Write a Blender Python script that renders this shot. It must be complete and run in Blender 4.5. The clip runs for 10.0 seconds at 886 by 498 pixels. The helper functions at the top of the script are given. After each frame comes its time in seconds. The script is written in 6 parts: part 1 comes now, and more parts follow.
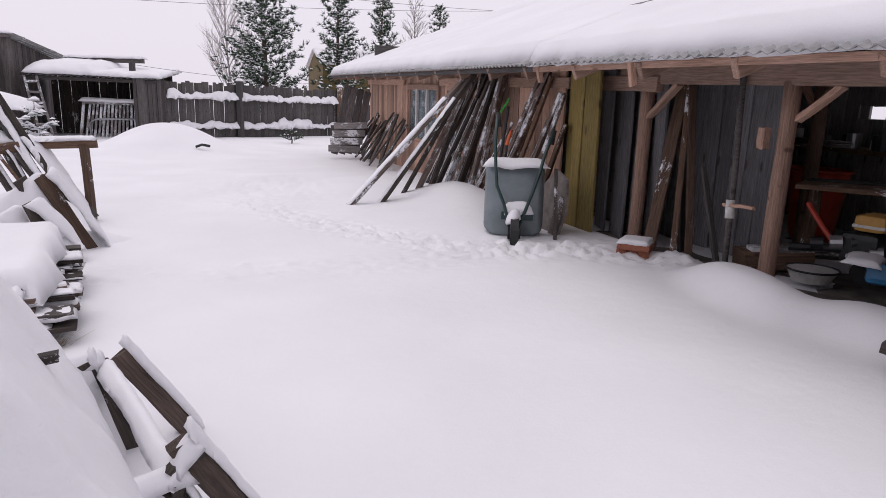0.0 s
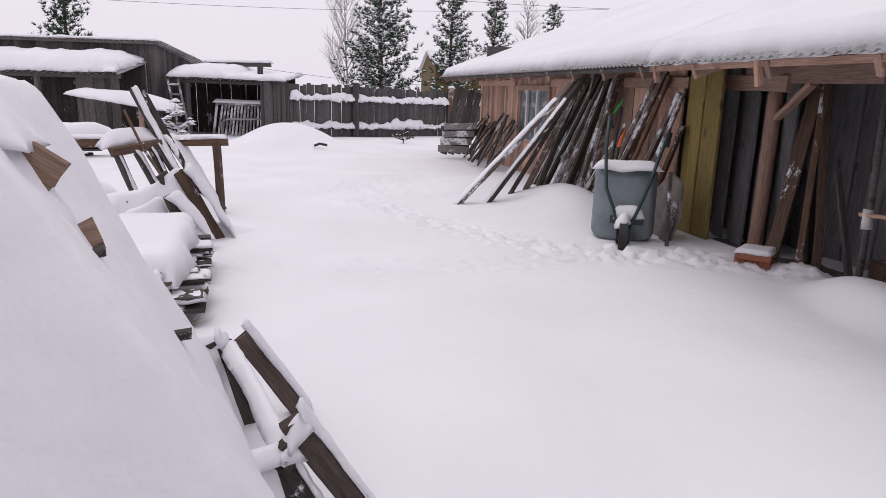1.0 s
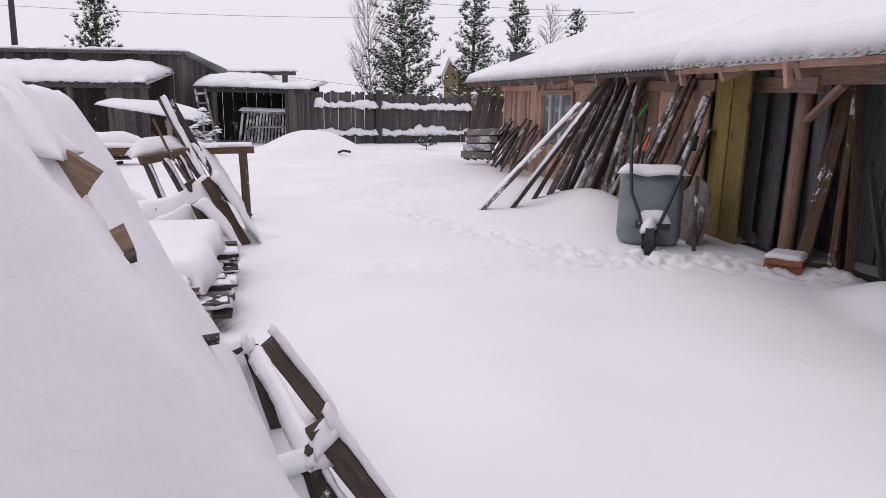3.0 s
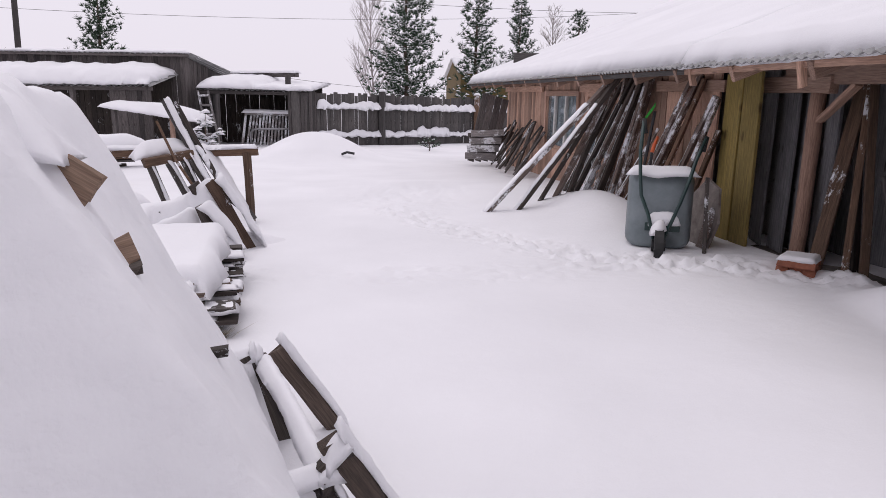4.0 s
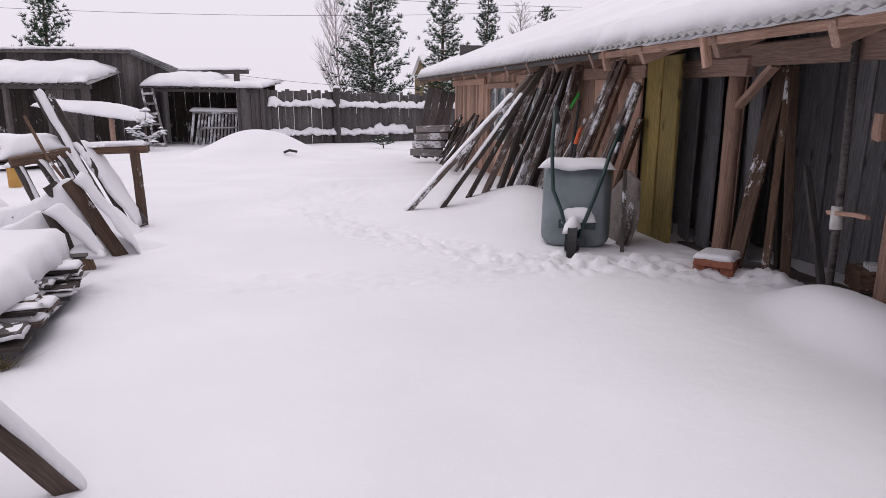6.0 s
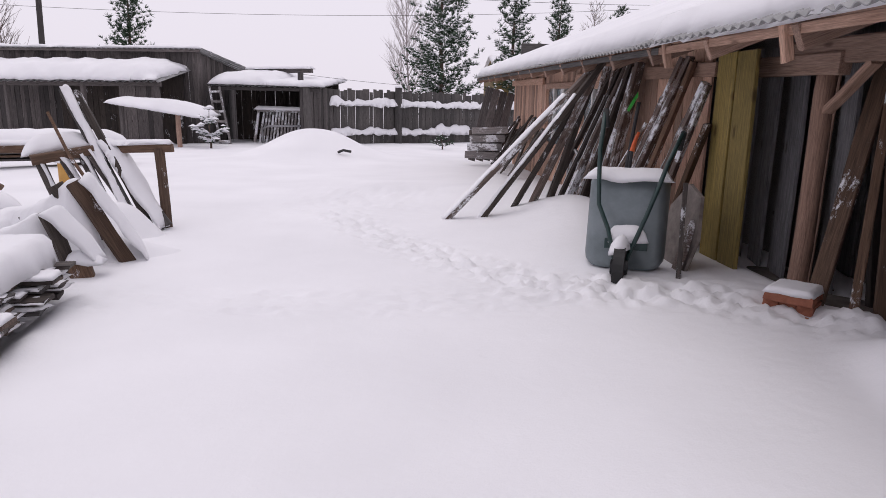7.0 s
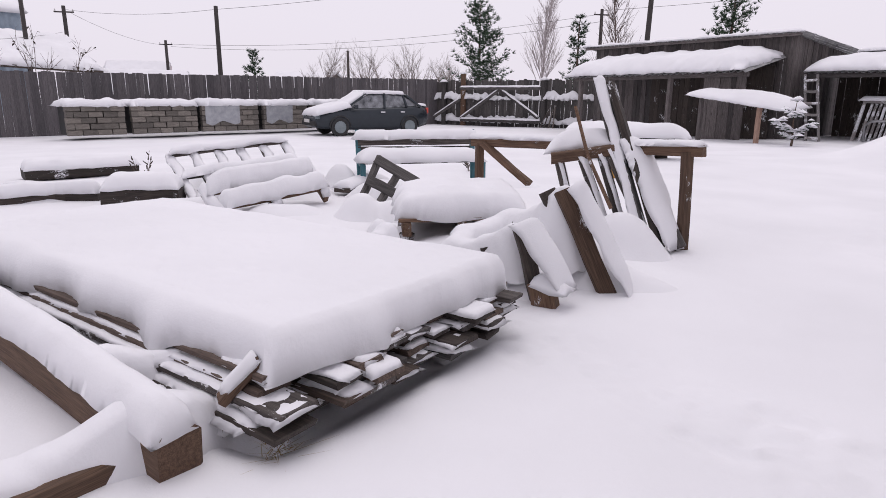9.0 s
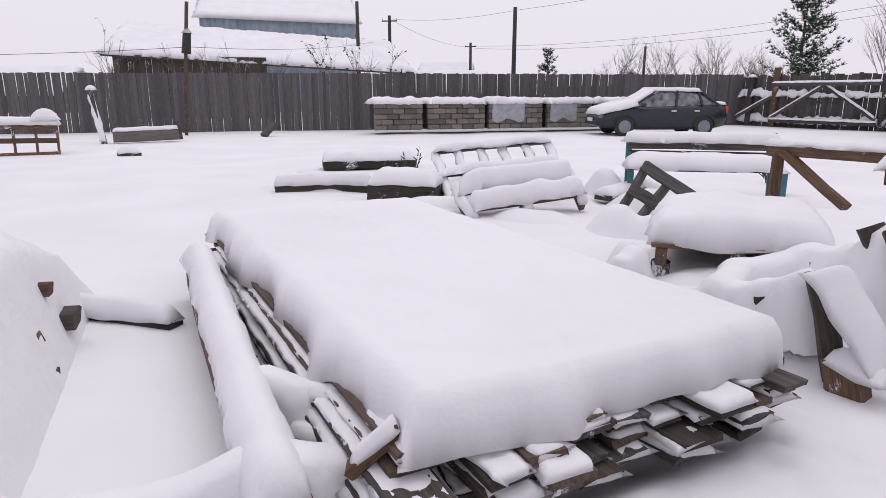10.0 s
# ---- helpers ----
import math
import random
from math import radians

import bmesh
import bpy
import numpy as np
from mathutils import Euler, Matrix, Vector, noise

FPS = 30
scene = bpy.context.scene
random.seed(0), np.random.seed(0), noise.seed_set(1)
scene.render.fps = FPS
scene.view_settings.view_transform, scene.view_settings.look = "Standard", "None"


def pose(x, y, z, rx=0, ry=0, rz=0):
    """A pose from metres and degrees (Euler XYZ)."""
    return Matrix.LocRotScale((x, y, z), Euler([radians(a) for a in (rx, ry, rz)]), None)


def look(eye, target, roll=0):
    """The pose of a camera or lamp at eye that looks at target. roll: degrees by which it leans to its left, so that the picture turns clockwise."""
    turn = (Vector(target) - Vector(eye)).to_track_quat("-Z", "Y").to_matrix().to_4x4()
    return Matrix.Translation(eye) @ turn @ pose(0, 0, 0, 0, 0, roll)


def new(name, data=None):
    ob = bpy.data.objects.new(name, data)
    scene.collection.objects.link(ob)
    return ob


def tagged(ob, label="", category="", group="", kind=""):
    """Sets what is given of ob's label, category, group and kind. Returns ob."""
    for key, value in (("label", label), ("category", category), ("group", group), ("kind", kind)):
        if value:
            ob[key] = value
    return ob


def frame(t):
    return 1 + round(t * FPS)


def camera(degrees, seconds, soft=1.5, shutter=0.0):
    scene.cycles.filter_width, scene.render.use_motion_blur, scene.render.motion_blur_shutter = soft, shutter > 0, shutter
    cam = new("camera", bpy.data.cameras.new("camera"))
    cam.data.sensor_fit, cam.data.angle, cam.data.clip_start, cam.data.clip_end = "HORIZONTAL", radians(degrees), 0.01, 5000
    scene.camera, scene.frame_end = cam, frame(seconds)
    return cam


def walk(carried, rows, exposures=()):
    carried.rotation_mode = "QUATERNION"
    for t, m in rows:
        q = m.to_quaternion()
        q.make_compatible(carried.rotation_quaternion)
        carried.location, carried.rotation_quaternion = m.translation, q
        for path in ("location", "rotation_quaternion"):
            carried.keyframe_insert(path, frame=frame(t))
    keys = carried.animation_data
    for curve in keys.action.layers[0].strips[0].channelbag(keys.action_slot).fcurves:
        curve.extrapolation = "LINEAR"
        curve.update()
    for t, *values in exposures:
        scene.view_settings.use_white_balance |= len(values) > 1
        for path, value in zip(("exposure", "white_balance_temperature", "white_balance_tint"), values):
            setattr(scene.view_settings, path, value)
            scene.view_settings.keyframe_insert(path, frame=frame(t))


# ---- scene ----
cam = camera(70.6, 10.0, soft=0.55)
PATH = [
    (0, (0.411, 1.34, 1.117), (0.78, 3.257, 0.681), 1.8),
    (0.5, (0.428, 1.328, 1.114), (0.54, 3.275, 0.668), 1.8),
    (1, (0.41, 1.315, 1.119), (0.447, 3.265, 0.675), 1.8),
    (1.5, (0.4, 1.313, 1.115), (0.412, 3.264, 0.678), 1.6),
    (2, (0.405, 1.31, 1.118), (0.397, 3.262, 0.683), 1.4),
    (2.5, (0.418, 1.31, 1.117), (0.392, 3.263, 0.687), 1.3),
    (4, (0.367, 1.384, 1.116), (0.322, 3.338, 0.692), 1.0),
    (4.5, (0.411, 1.435, 1.104), (0.408, 3.391, 0.688), 0.7),
    (5, (0.599, 1.488, 1.079), (0.623, 3.445, 0.667), 0.2),
    (5.5, (0.788, 1.58, 1.079), (0.822, 3.535, 0.659), 0.4),
    (5.7, (0.854, 1.683, 1.053), (0.888, 3.636, 0.622), 0.4),
    (6.8, (1.22, 2.268, 1.071), (1.145, 4.223, 0.653), 0.6),
    (7, (1.23, 2.38, 1.062), (1.053, 4.326, 0.633), 1.1),
    (7.5, (1.195, 2.724, 1.106), (0.774, 4.628, 0.661), 1.0),
    (8, (1.104, 3.082, 1.092), (0.269, 4.843, 0.646), 0.7),
    (8.5, (1.017, 3.422, 1.087), (-0.277, 4.872, 0.616), 0.6),
    (9, (0.883, 3.738, 1.069), (-0.711, 4.848, 0.593), 0.4),
    (9.5, (0.699, 3.983, 1.045), (-1.102, 4.706, 0.561), 0.4),
    (10, (0.443, 4.188, 1.059), (-1.472, 4.496, 0.574), 0.1),
]
walk(cam, [(t, look(eye, target, roll)) for t, eye, target, roll in PATH])

# ---- light and sky ----
world = bpy.data.worlds.new("overcast_sky")
scene.world = world
world.use_nodes = True
wn, wl = world.node_tree.nodes, world.node_tree.links
sky = wn.new("ShaderNodeTexSky")
sky.sky_type, sky.sun_disc, sky.sun_elevation, sky.sun_rotation = "NISHITA", False, radians(74), radians(-52)
sky.air_density, sky.dust_density, sky.ozone_density = 1.0, 6.0, 1.0
cloud = wn.new("ShaderNodeMixRGB")
cloud.inputs["Fac"].default_value = 0.9
cloud.inputs["Color2"].default_value = (9.0, 8.42, 9.4, 1)
wl.new(sky.outputs["Color"], cloud.inputs["Color1"])
bg = wn["Background"]
bg.inputs["Strength"].default_value = 0.1
wl.new(cloud.outputs["Color"], bg.inputs["Color"])
sun = new("sun", bpy.data.lights.new("sun", "SUN"))
sun.data.energy, sun.data.angle, sun.data.color = 0.52, radians(50), (1.0, 0.97, 0.95)
sun.matrix_world = look((0, 0, 50), (12, -7, 0))
scene.view_settings.exposure = 0.0

# ---- materials ----
def nodes_of(name):
    m = bpy.data.materials.new(name)
    m.use_nodes = True
    return m, m.node_tree.nodes, m.node_tree.links, m.node_tree.nodes["Principled BSDF"]


def ramp(n, l, source, stops):
    r = n.new("ShaderNodeValToRGB")
    els = r.color_ramp.elements
    while len(els) < len(stops):
        els.new(0.5)
    for e, (p, c) in zip(els, stops):
        e.position, e.color = p, (*c, 1)
    l.new(source, r.inputs["Fac"])
    return r.outputs["Color"]


def tex(n, l, kind, scale, stretch=(1, 1, 1), coord="Object", **values):
    tc, mp = n.new("ShaderNodeTexCoord"), n.new("ShaderNodeMapping")
    mp.inputs["Scale"].default_value = stretch
    l.new(tc.outputs[coord], mp.inputs["Vector"])
    t = n.new(kind)
    l.new(mp.outputs["Vector"], t.inputs["Vector"])
    t.inputs["Scale"].default_value = scale
    for k, v in values.items():
        t.inputs[k.replace("_", " ")].default_value = v
    return t


def bump(n, l, bsdf, height, strength, distance=0.01, normal=None):
    b = n.new("ShaderNodeBump")
    b.inputs["Strength"].default_value, b.inputs["Distance"].default_value = strength, distance
    l.new(height, b.inputs["Height"])
    if normal:
        l.new(normal, b.inputs["Normal"])
    l.new(b.outputs["Normal"], bsdf.inputs["Normal"])
    return b.outputs["Normal"]


def mix(n, l, kind, a, b, fac):
    m = n.new("ShaderNodeMixRGB")
    m.blend_type = kind
    if isinstance(fac, float):
        m.inputs["Fac"].default_value = fac
    else:
        l.new(fac, m.inputs["Fac"])
    for socket, v in (("Color1", a), ("Color2", b)):
        if isinstance(v, tuple):
            m.inputs[socket].default_value = (*v, 1)
        else:
            l.new(v, m.inputs[socket])
    return m.outputs["Color"]


def wood(name, dark, light, frost=0.0, knots=True, vary=0.35, rough=0.85, upright=False):
    """Sawn timber with the grain along local x; frost: how much snow dust clings to it."""
    m, n, l, b = nodes_of(name)
    grain = tex(n, l, "ShaderNodeTexNoise", 9, (9, 9, 0.5) if upright else (0.5, 9, 9), Detail=8.0, Roughness=0.65)
    fine = tex(n, l, "ShaderNodeTexNoise", 30, (12, 12, 0.35) if upright else (0.35, 12, 12), Detail=4.0)
    info = n.new("ShaderNodeObjectInfo")
    shift = n.new("ShaderNodeVectorMath")
    shift.operation = "SCALE"
    shift.inputs[0].default_value = (17, 31, 7)
    l.new(info.outputs["Random"], shift.inputs["Scale"])
    for t in (grain, fine):
        l.new(shift.outputs["Vector"], t.inputs["Vector"].links[0].from_node.inputs["Location"])
    c = ramp(n, l, grain.outputs["Fac"], [(0.3, dark), (0.72, light)])
    c = mix(n, l, "MULTIPLY", c, ramp(n, l, fine.outputs["Fac"], [(0.35, (0.55, 0.55, 0.55)), (0.6, (1.15, 1.12, 1.1))]), 0.7)
    tone = ramp(n, l, info.outputs["Random"], [(0.0, (1 - vary,) * 3), (1.0, (1 + vary * 0.6, 1 + vary * 0.55, 1 + vary * 0.5))])
    c = mix(n, l, "MULTIPLY", c, tone, 1.0)
    if knots:
        k = tex(n, l, "ShaderNodeTexVoronoi", 3.0, (0.8, 2.2, 2.2), Randomness=1.0)
        c = mix(n, l, "MULTIPLY", c, ramp(n, l, k.outputs["Distance"], [(0.07, (0.3, 0.25, 0.22)), (0.14, (1, 1, 1))]), 0.75)
    if frost:
        f = tex(n, l, "ShaderNodeTexNoise", 30, (0.5, 1, 1), Detail=8.0, Roughness=0.8)
        big = tex(n, l, "ShaderNodeTexNoise", 3, coord="Object", Detail=2.0)
        for t in (f, big):
            l.new(shift.outputs["Vector"], t.inputs["Vector"].links[0].from_node.inputs["Location"])
        both = n.new("ShaderNodeMath")
        both.operation = "MULTIPLY"
        l.new(f.outputs["Fac"], both.inputs[0])
        l.new(big.outputs["Fac"], both.inputs[1])
        edge = 0.37 - 0.16 * frost
        c = mix(n, l, "MIX", c, (0.8, 0.81, 0.84), ramp(n, l, both.outputs["Value"], [(edge, (0, 0, 0)), (edge + 0.05, (1, 1, 1))]))
    l.new(c, b.inputs["Base Color"])
    b.inputs["Roughness"].default_value = rough
    bump(n, l, b, grain.outputs["Fac"], 0.5, 0.004)
    return m


def snow_mat(name, rough_scale=1.0):
    m, n, l, b = nodes_of(name)
    big = tex(n, l, "ShaderNodeTexNoise", 0.8, Detail=3.0)
    c = ramp(n, l, big.outputs["Fac"], [(0.3, (0.77, 0.768, 0.79)), (0.7, (0.84, 0.837, 0.86))])
    l.new(c, b.inputs["Base Color"])
    b.inputs["Roughness"].default_value = 0.75
    b.inputs["Specular IOR Level"].default_value = 0.2
    f = tex(n, l, "ShaderNodeTexNoise", 90, Detail=5.0, Roughness=0.7)
    g = tex(n, l, "ShaderNodeTexNoise", 11, Detail=4.0)
    first = bump(n, l, b, g.outputs["Fac"], 0.14 * rough_scale, 0.03)
    bump(n, l, b, f.outputs["Fac"], 0.3, 0.006, first)
    return m


def plain(name, a, bcol, rough=0.6, metal=0.0, scale=8, detail=6.0, bumps=0.15):
    m, n, l, b = nodes_of(name)
    t = tex(n, l, "ShaderNodeTexNoise", scale, Detail=detail, Roughness=0.65)
    l.new(ramp(n, l, t.outputs["Fac"], [(0.3, a), (0.7, bcol)]), b.inputs["Base Color"])
    b.inputs["Roughness"].default_value, b.inputs["Metallic"].default_value = rough, metal
    if bumps:
        bump(n, l, b, t.outputs["Fac"], bumps, 0.004)
    return m


SNOW = snow_mat("snow")
SNOW_CRUST = snow_mat("crusted_snow", 3.0)
ROOF_SNOW = snow_mat("smooth_roof_snow", 0.3)
GREY_WOOD = wood("weathered_grey_wood", (0.04, 0.037, 0.036), (0.135, 0.127, 0.125), 0.0)
GREY_FROST = wood("frosted_grey_wood", (0.045, 0.039, 0.036), (0.15, 0.13, 0.12), 0.25)
DARK_WOOD = wood("dark_wet_wood", (0.025, 0.02, 0.018), (0.085, 0.068, 0.058), 0.12)
BROWN_WOOD = wood("brown_wood", (0.07, 0.04, 0.026), (0.2, 0.125, 0.082), 0.22)
PINE_WOOD = wood("fresh_pine_boards", (0.36, 0.22, 0.16), (0.62, 0.42, 0.325), 0.0, vary=0.45)
POST_UPRIGHT = wood("peeled_pine_trunk", (0.2, 0.12, 0.09), (0.42, 0.275, 0.21), 0.0, upright=True)
LEAN_WOOD = wood("snow_dusted_plank", (0.09, 0.067, 0.056), (0.27, 0.215, 0.19), 0.68)
POST_WOOD = wood("reddish_pine_post", (0.25, 0.155, 0.115), (0.47, 0.33, 0.265), 0.0)
STUB_WOOD = wood("knotty_sawn_wood", (0.15, 0.095, 0.065), (0.33, 0.235, 0.175), 0.0)
BARE_BROWN = wood("bare_brown_wood", (0.06, 0.043, 0.034), (0.16, 0.12, 0.098), 0.0)
POLE_WOOD = wood("tarred_pole_wood", (0.025, 0.022, 0.022), (0.07, 0.063, 0.062), 0.0, upright=True)
BARN_GREY = wood("dark_barn_boards", (0.15, 0.15, 0.16), (0.33, 0.33, 0.35), 0.0, vary=0.25)
DRY_WOOD = wood("dim_workshop_boards", (0.17, 0.16, 0.16), (0.38, 0.36, 0.365), 0.0, vary=0.3)
PALE_FROST = wood("rime_covered_slats", (0.16, 0.15, 0.15), (0.38, 0.36, 0.36), 0.7)
SHED_WOOD = wood("weathered_shed_boards", (0.045, 0.04, 0.04), (0.2, 0.18, 0.178), 0.0, vary=0.5)
YELLOW = wood("yellow_painted_boards", (0.17, 0.135, 0.045), (0.38, 0.28, 0.08), 0.0, vary=0.5)
OCHRE = wood("faded_ochre_cladding", (0.1, 0.07, 0.025), (0.2, 0.14, 0.05), 0.0, knots=False)
FENCE_GREY = wood("grey_fence_boards", (0.07, 0.065, 0.07), (0.155, 0.145, 0.155), 0.0, knots=False, vary=0.3)
GALV = plain("galvanised_steel", (0.16, 0.19, 0.2), (0.25, 0.285, 0.3), 0.5, 0.55, 5, bumps=0.05)
ASBESTOS = plain("grey_corrugated_sheet", (0.2, 0.2, 0.2), (0.38, 0.38, 0.38), 0.8)
GREEN_STEEL = plain("dark_green_steel", (0.01, 0.03, 0.03), (0.02, 0.05, 0.045), 0.4)
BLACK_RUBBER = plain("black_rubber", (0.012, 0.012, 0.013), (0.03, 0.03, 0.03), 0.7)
BLACK_STEEL = plain("black_steel", (0.015, 0.015, 0.017), (0.04, 0.04, 0.042), 0.45, 0.3)
GREEN_PLASTIC = plain("green_plastic", (0.03, 0.36, 0.04), (0.05, 0.45, 0.06), 0.4, bumps=0)
ORANGE_PLASTIC = plain("orange_plastic", (0.6, 0.1, 0.03), (0.7, 0.14, 0.04), 0.45, bumps=0)
RED_PAINT = plain("red_paint", (0.42, 0.045, 0.03), (0.55, 0.07, 0.04), 0.45)
BLUE_PAINT = plain("blue_paint", (0.02, 0.12, 0.26), (0.03, 0.17, 0.34), 0.4)
TURQ_PAINT = plain("turquoise_paint", (0.03, 0.11, 0.14), (0.07, 0.2, 0.23), 0.6)
CAR_PAINT = plain("dark_blue_grey_car_paint", (0.022, 0.028, 0.035), (0.028, 0.035, 0.043), 0.25, 0.3, bumps=0)
BRICK_RED = plain("red_brick", (0.22, 0.078, 0.047), (0.36, 0.14, 0.085), 0.9, scale=25)
CONCRETE = wood("grey_concrete_block", (0.12, 0.11, 0.098), (0.27, 0.25, 0.225), 0.0, knots=False, vary=0.4, rough=0.95)
SLAB = plain("stained_grey_slab", (0.12, 0.1, 0.09), (0.27, 0.235, 0.215), 0.9, scale=9, bumps=0.5)
DIRT = plain("dark_earth_floor", (0.06, 0.05, 0.043), (0.19, 0.165, 0.15), 0.95, scale=6, bumps=0.6)
ALU = plain("grey_metal", (0.3, 0.3, 0.31), (0.45, 0.45, 0.46), 0.4, 0.8)
TARP = plain("grey_plastic_film", (0.25, 0.26, 0.28), (0.4, 0.41, 0.43), 0.35, scale=5, bumps=0.6)
CLOTH = plain("white_cloth", (0.5, 0.49, 0.47), (0.68, 0.67, 0.65), 0.9, scale=20)
NEEDLES = plain("pine_needles", (0.018, 0.04, 0.022), (0.05, 0.085, 0.045), 0.8, scale=3, bumps=0)
BARK = plain("pine_bark", (0.05, 0.035, 0.027), (0.13, 0.09, 0.07), 0.95, scale=12, bumps=0.6)
BIRCH = plain("frosted_twigs", (0.32, 0.28, 0.28), (0.55, 0.5, 0.5), 0.9, scale=9, bumps=0)
TWIG = plain("bare_twigs", (0.1, 0.075, 0.065), (0.22, 0.18, 0.165), 0.9, scale=9, bumps=0)
LEAF = plain("dry_dark_leaves", (0.03, 0.022, 0.018), (0.08, 0.06, 0.045), 0.9, bumps=0)
GRASS = plain("dry_grass", (0.22, 0.15, 0.06), (0.4, 0.3, 0.13), 0.9, bumps=0)
BLUE_METAL = plain("blue_grey_profiled_metal", (0.2, 0.25, 0.3), (0.32, 0.38, 0.44), 0.45, 0.3, scale=2)
CURTAIN = plain("pale_window_covering", (0.55, 0.52, 0.46), (0.72, 0.69, 0.62), 0.85, scale=6)
YELLOW_TANK = plain("ochre_plastic", (0.45, 0.24, 0.05), (0.55, 0.31, 0.08), 0.5)


def glass_mat():
    m, n, l, b = nodes_of("window_glass")
    b.inputs["Base Color"].default_value = (0.5, 0.6, 0.65, 1)
    b.inputs["Roughness"].default_value, b.inputs["Transmission Weight"].default_value = 0.05, 0.75
    return m


GLASS = glass_mat()
CAR_GLASS = plain("frosted_car_glass", (0.03, 0.035, 0.04), (0.3, 0.31, 0.33), 0.15, scale=5, bumps=0)

# ---- building helpers ----
PLACED = {}
Z = Vector((0, 0, 1))


def thing(name, loc, label, category, group="", kind=""):
    ob = new(name)
    ob.empty_display_size = 0.1
    PLACED[ob] = Matrix.Translation(loc)
    ob.matrix_basis = PLACED[ob]
    return tagged(ob, label, category, group, kind)


def as_mesh(name, bm):
    if isinstance(bm, bpy.types.Mesh):
        return bm
    me = bpy.data.meshes.new(name)
    bm.to_mesh(me)
    bm.free()
    return me


def part(name, bm, material, parent=None, label="", m=None, smooth=False):
    """One mesh object, in world coordinates or at the pose m, under a thing or part."""
    me = as_mesh(name, bm)
    if not me.materials:
        me.materials.append(material)
    if smooth:
        me.polygons.foreach_set("use_smooth", [True] * len(me.polygons))
    ob = new(name, me)
    w = m or Matrix()
    PLACED[ob] = w
    if parent:
        ob.parent = parent
        w = PLACED[parent].inverted() @ w
    ob.matrix_basis = w
    return tagged(ob, label)


def single(name, bm, material, label, category, group="", kind="", m=None, smooth=False):
    return tagged(part(name, bm, material, None, "", m, smooth), label, category, group, kind)


BARS = {}


def bar_mesh(length, w, t, variant, material, wave=0.006, rings=4):
    key = (round(length, 2), round(w, 3), round(t, 3), variant, material.name, wave)
    if key in BARS:
        return BARS[key]
    rnd = random.Random(str(key))
    me = bpy.data.meshes.new("bar")
    c = min(w, t) * 0.13
    hw, ht = w / 2, t / 2
    sec = [(-hw + c, -ht), (hw - c, -ht), (hw, -ht + c), (hw, ht - c), (hw - c, ht), (-hw + c, ht), (-hw, ht - c), (-hw, -ht + c)]
    vs, fs = [], []
    for i in range(rings):
        u = i / (rings - 1)
        oy, oz, k = rnd.uniform(-wave, wave), rnd.uniform(-wave, wave) * 0.6, 1 + rnd.uniform(-0.03, 0.03)
        for j, (y, z) in enumerate(sec):
            skew = rnd.uniform(-0.008, 0.008) if i in (0, rings - 1) else 0
            vs.append((u * length + skew, y * k + oy, z * k + oz))
    for i in range(rings - 1):
        for j in range(8):
            a, b = i * 8 + j, i * 8 + (j + 1) % 8
            fs.append((a, b, b + 8, a + 8))
    fs.append(tuple(range(7, -1, -1)))
    fs.append(tuple(range((rings - 1) * 8, rings * 8)))
    me.from_pydata(vs, [], fs)
    me.materials.append(material)
    BARS[key] = me
    return me


def frame_of(p, q, up=Z):
    p, q = Vector(p), Vector(q)
    x = (q - p).normalized()
    u = Vector(up)
    if abs(x.dot(u.normalized())) > 0.98:
        u = Vector((0.3, 1, 0))
    y = u.cross(x).normalized()
    z = x.cross(y)
    m = Matrix((x, y, z)).transposed().to_4x4()
    m.translation = p
    return m, (q - p).length


def board(name, p, q, w, t, material, parent, up=Z, label="", variant=None, wave=0.006):
    """A sawn board from p to q, w wide across and t thick along up."""
    m, length = frame_of(p, q, up)
    v = random.randrange(5) if variant is None else variant
    return part(name, bar_mesh(length, w, t, v, material, wave), material, parent, label, m)


def lone_board(name, p, q, w, t, material, label, category, group="", up=Z):
    return tagged(board(name, p, q, w, t, material, None, up), label, category, group)


def tube(points, radius, sides=8, taper=1.0):
    """A bent round bar along points."""
    bm = bmesh.new()
    pts = [Vector(p) for p in points]
    rings = []
    for i, p in enumerate(pts):
        a = pts[max(i - 1, 0)]
        b = pts[min(i + 1, len(pts) - 1)]
        m, _ = frame_of(a, b)
        r = radius * (1 + (taper - 1) * i / max(len(pts) - 1, 1))
        y, z = m.col[1].to_3d(), m.col[2].to_3d()
        rings.append([bm.verts.new(p + y * r * math.cos(k * math.tau / sides) + z * r * math.sin(k * math.tau / sides)) for k in range(sides)])
    for a, b in zip(rings, rings[1:]):
        for k in range(sides):
            bm.faces.new((a[k], a[(k + 1) % sides], b[(k + 1) % sides], b[k]))
    bm.faces.new(rings[0][::-1])
    bm.faces.new(rings[-1])
    return bm


def cyl(p, q, r0, r1=None, sides=16):
    return tube([p, q], r0, sides, (r1 if r1 is not None else r0) / r0)


def chamfer_box(size, bevel=0.01, segments=2):
    bm = bmesh.new()
    bmesh.ops.create_cube(bm, size=1)
    for v in bm.verts:
        v.co = Vector([a * b for a, b in zip(v.co, size)])
    bmesh.ops.bevel(bm, geom=bm.edges[:], offset=bevel, segments=segments, affect="EDGES", profile=0.6)
    return bm


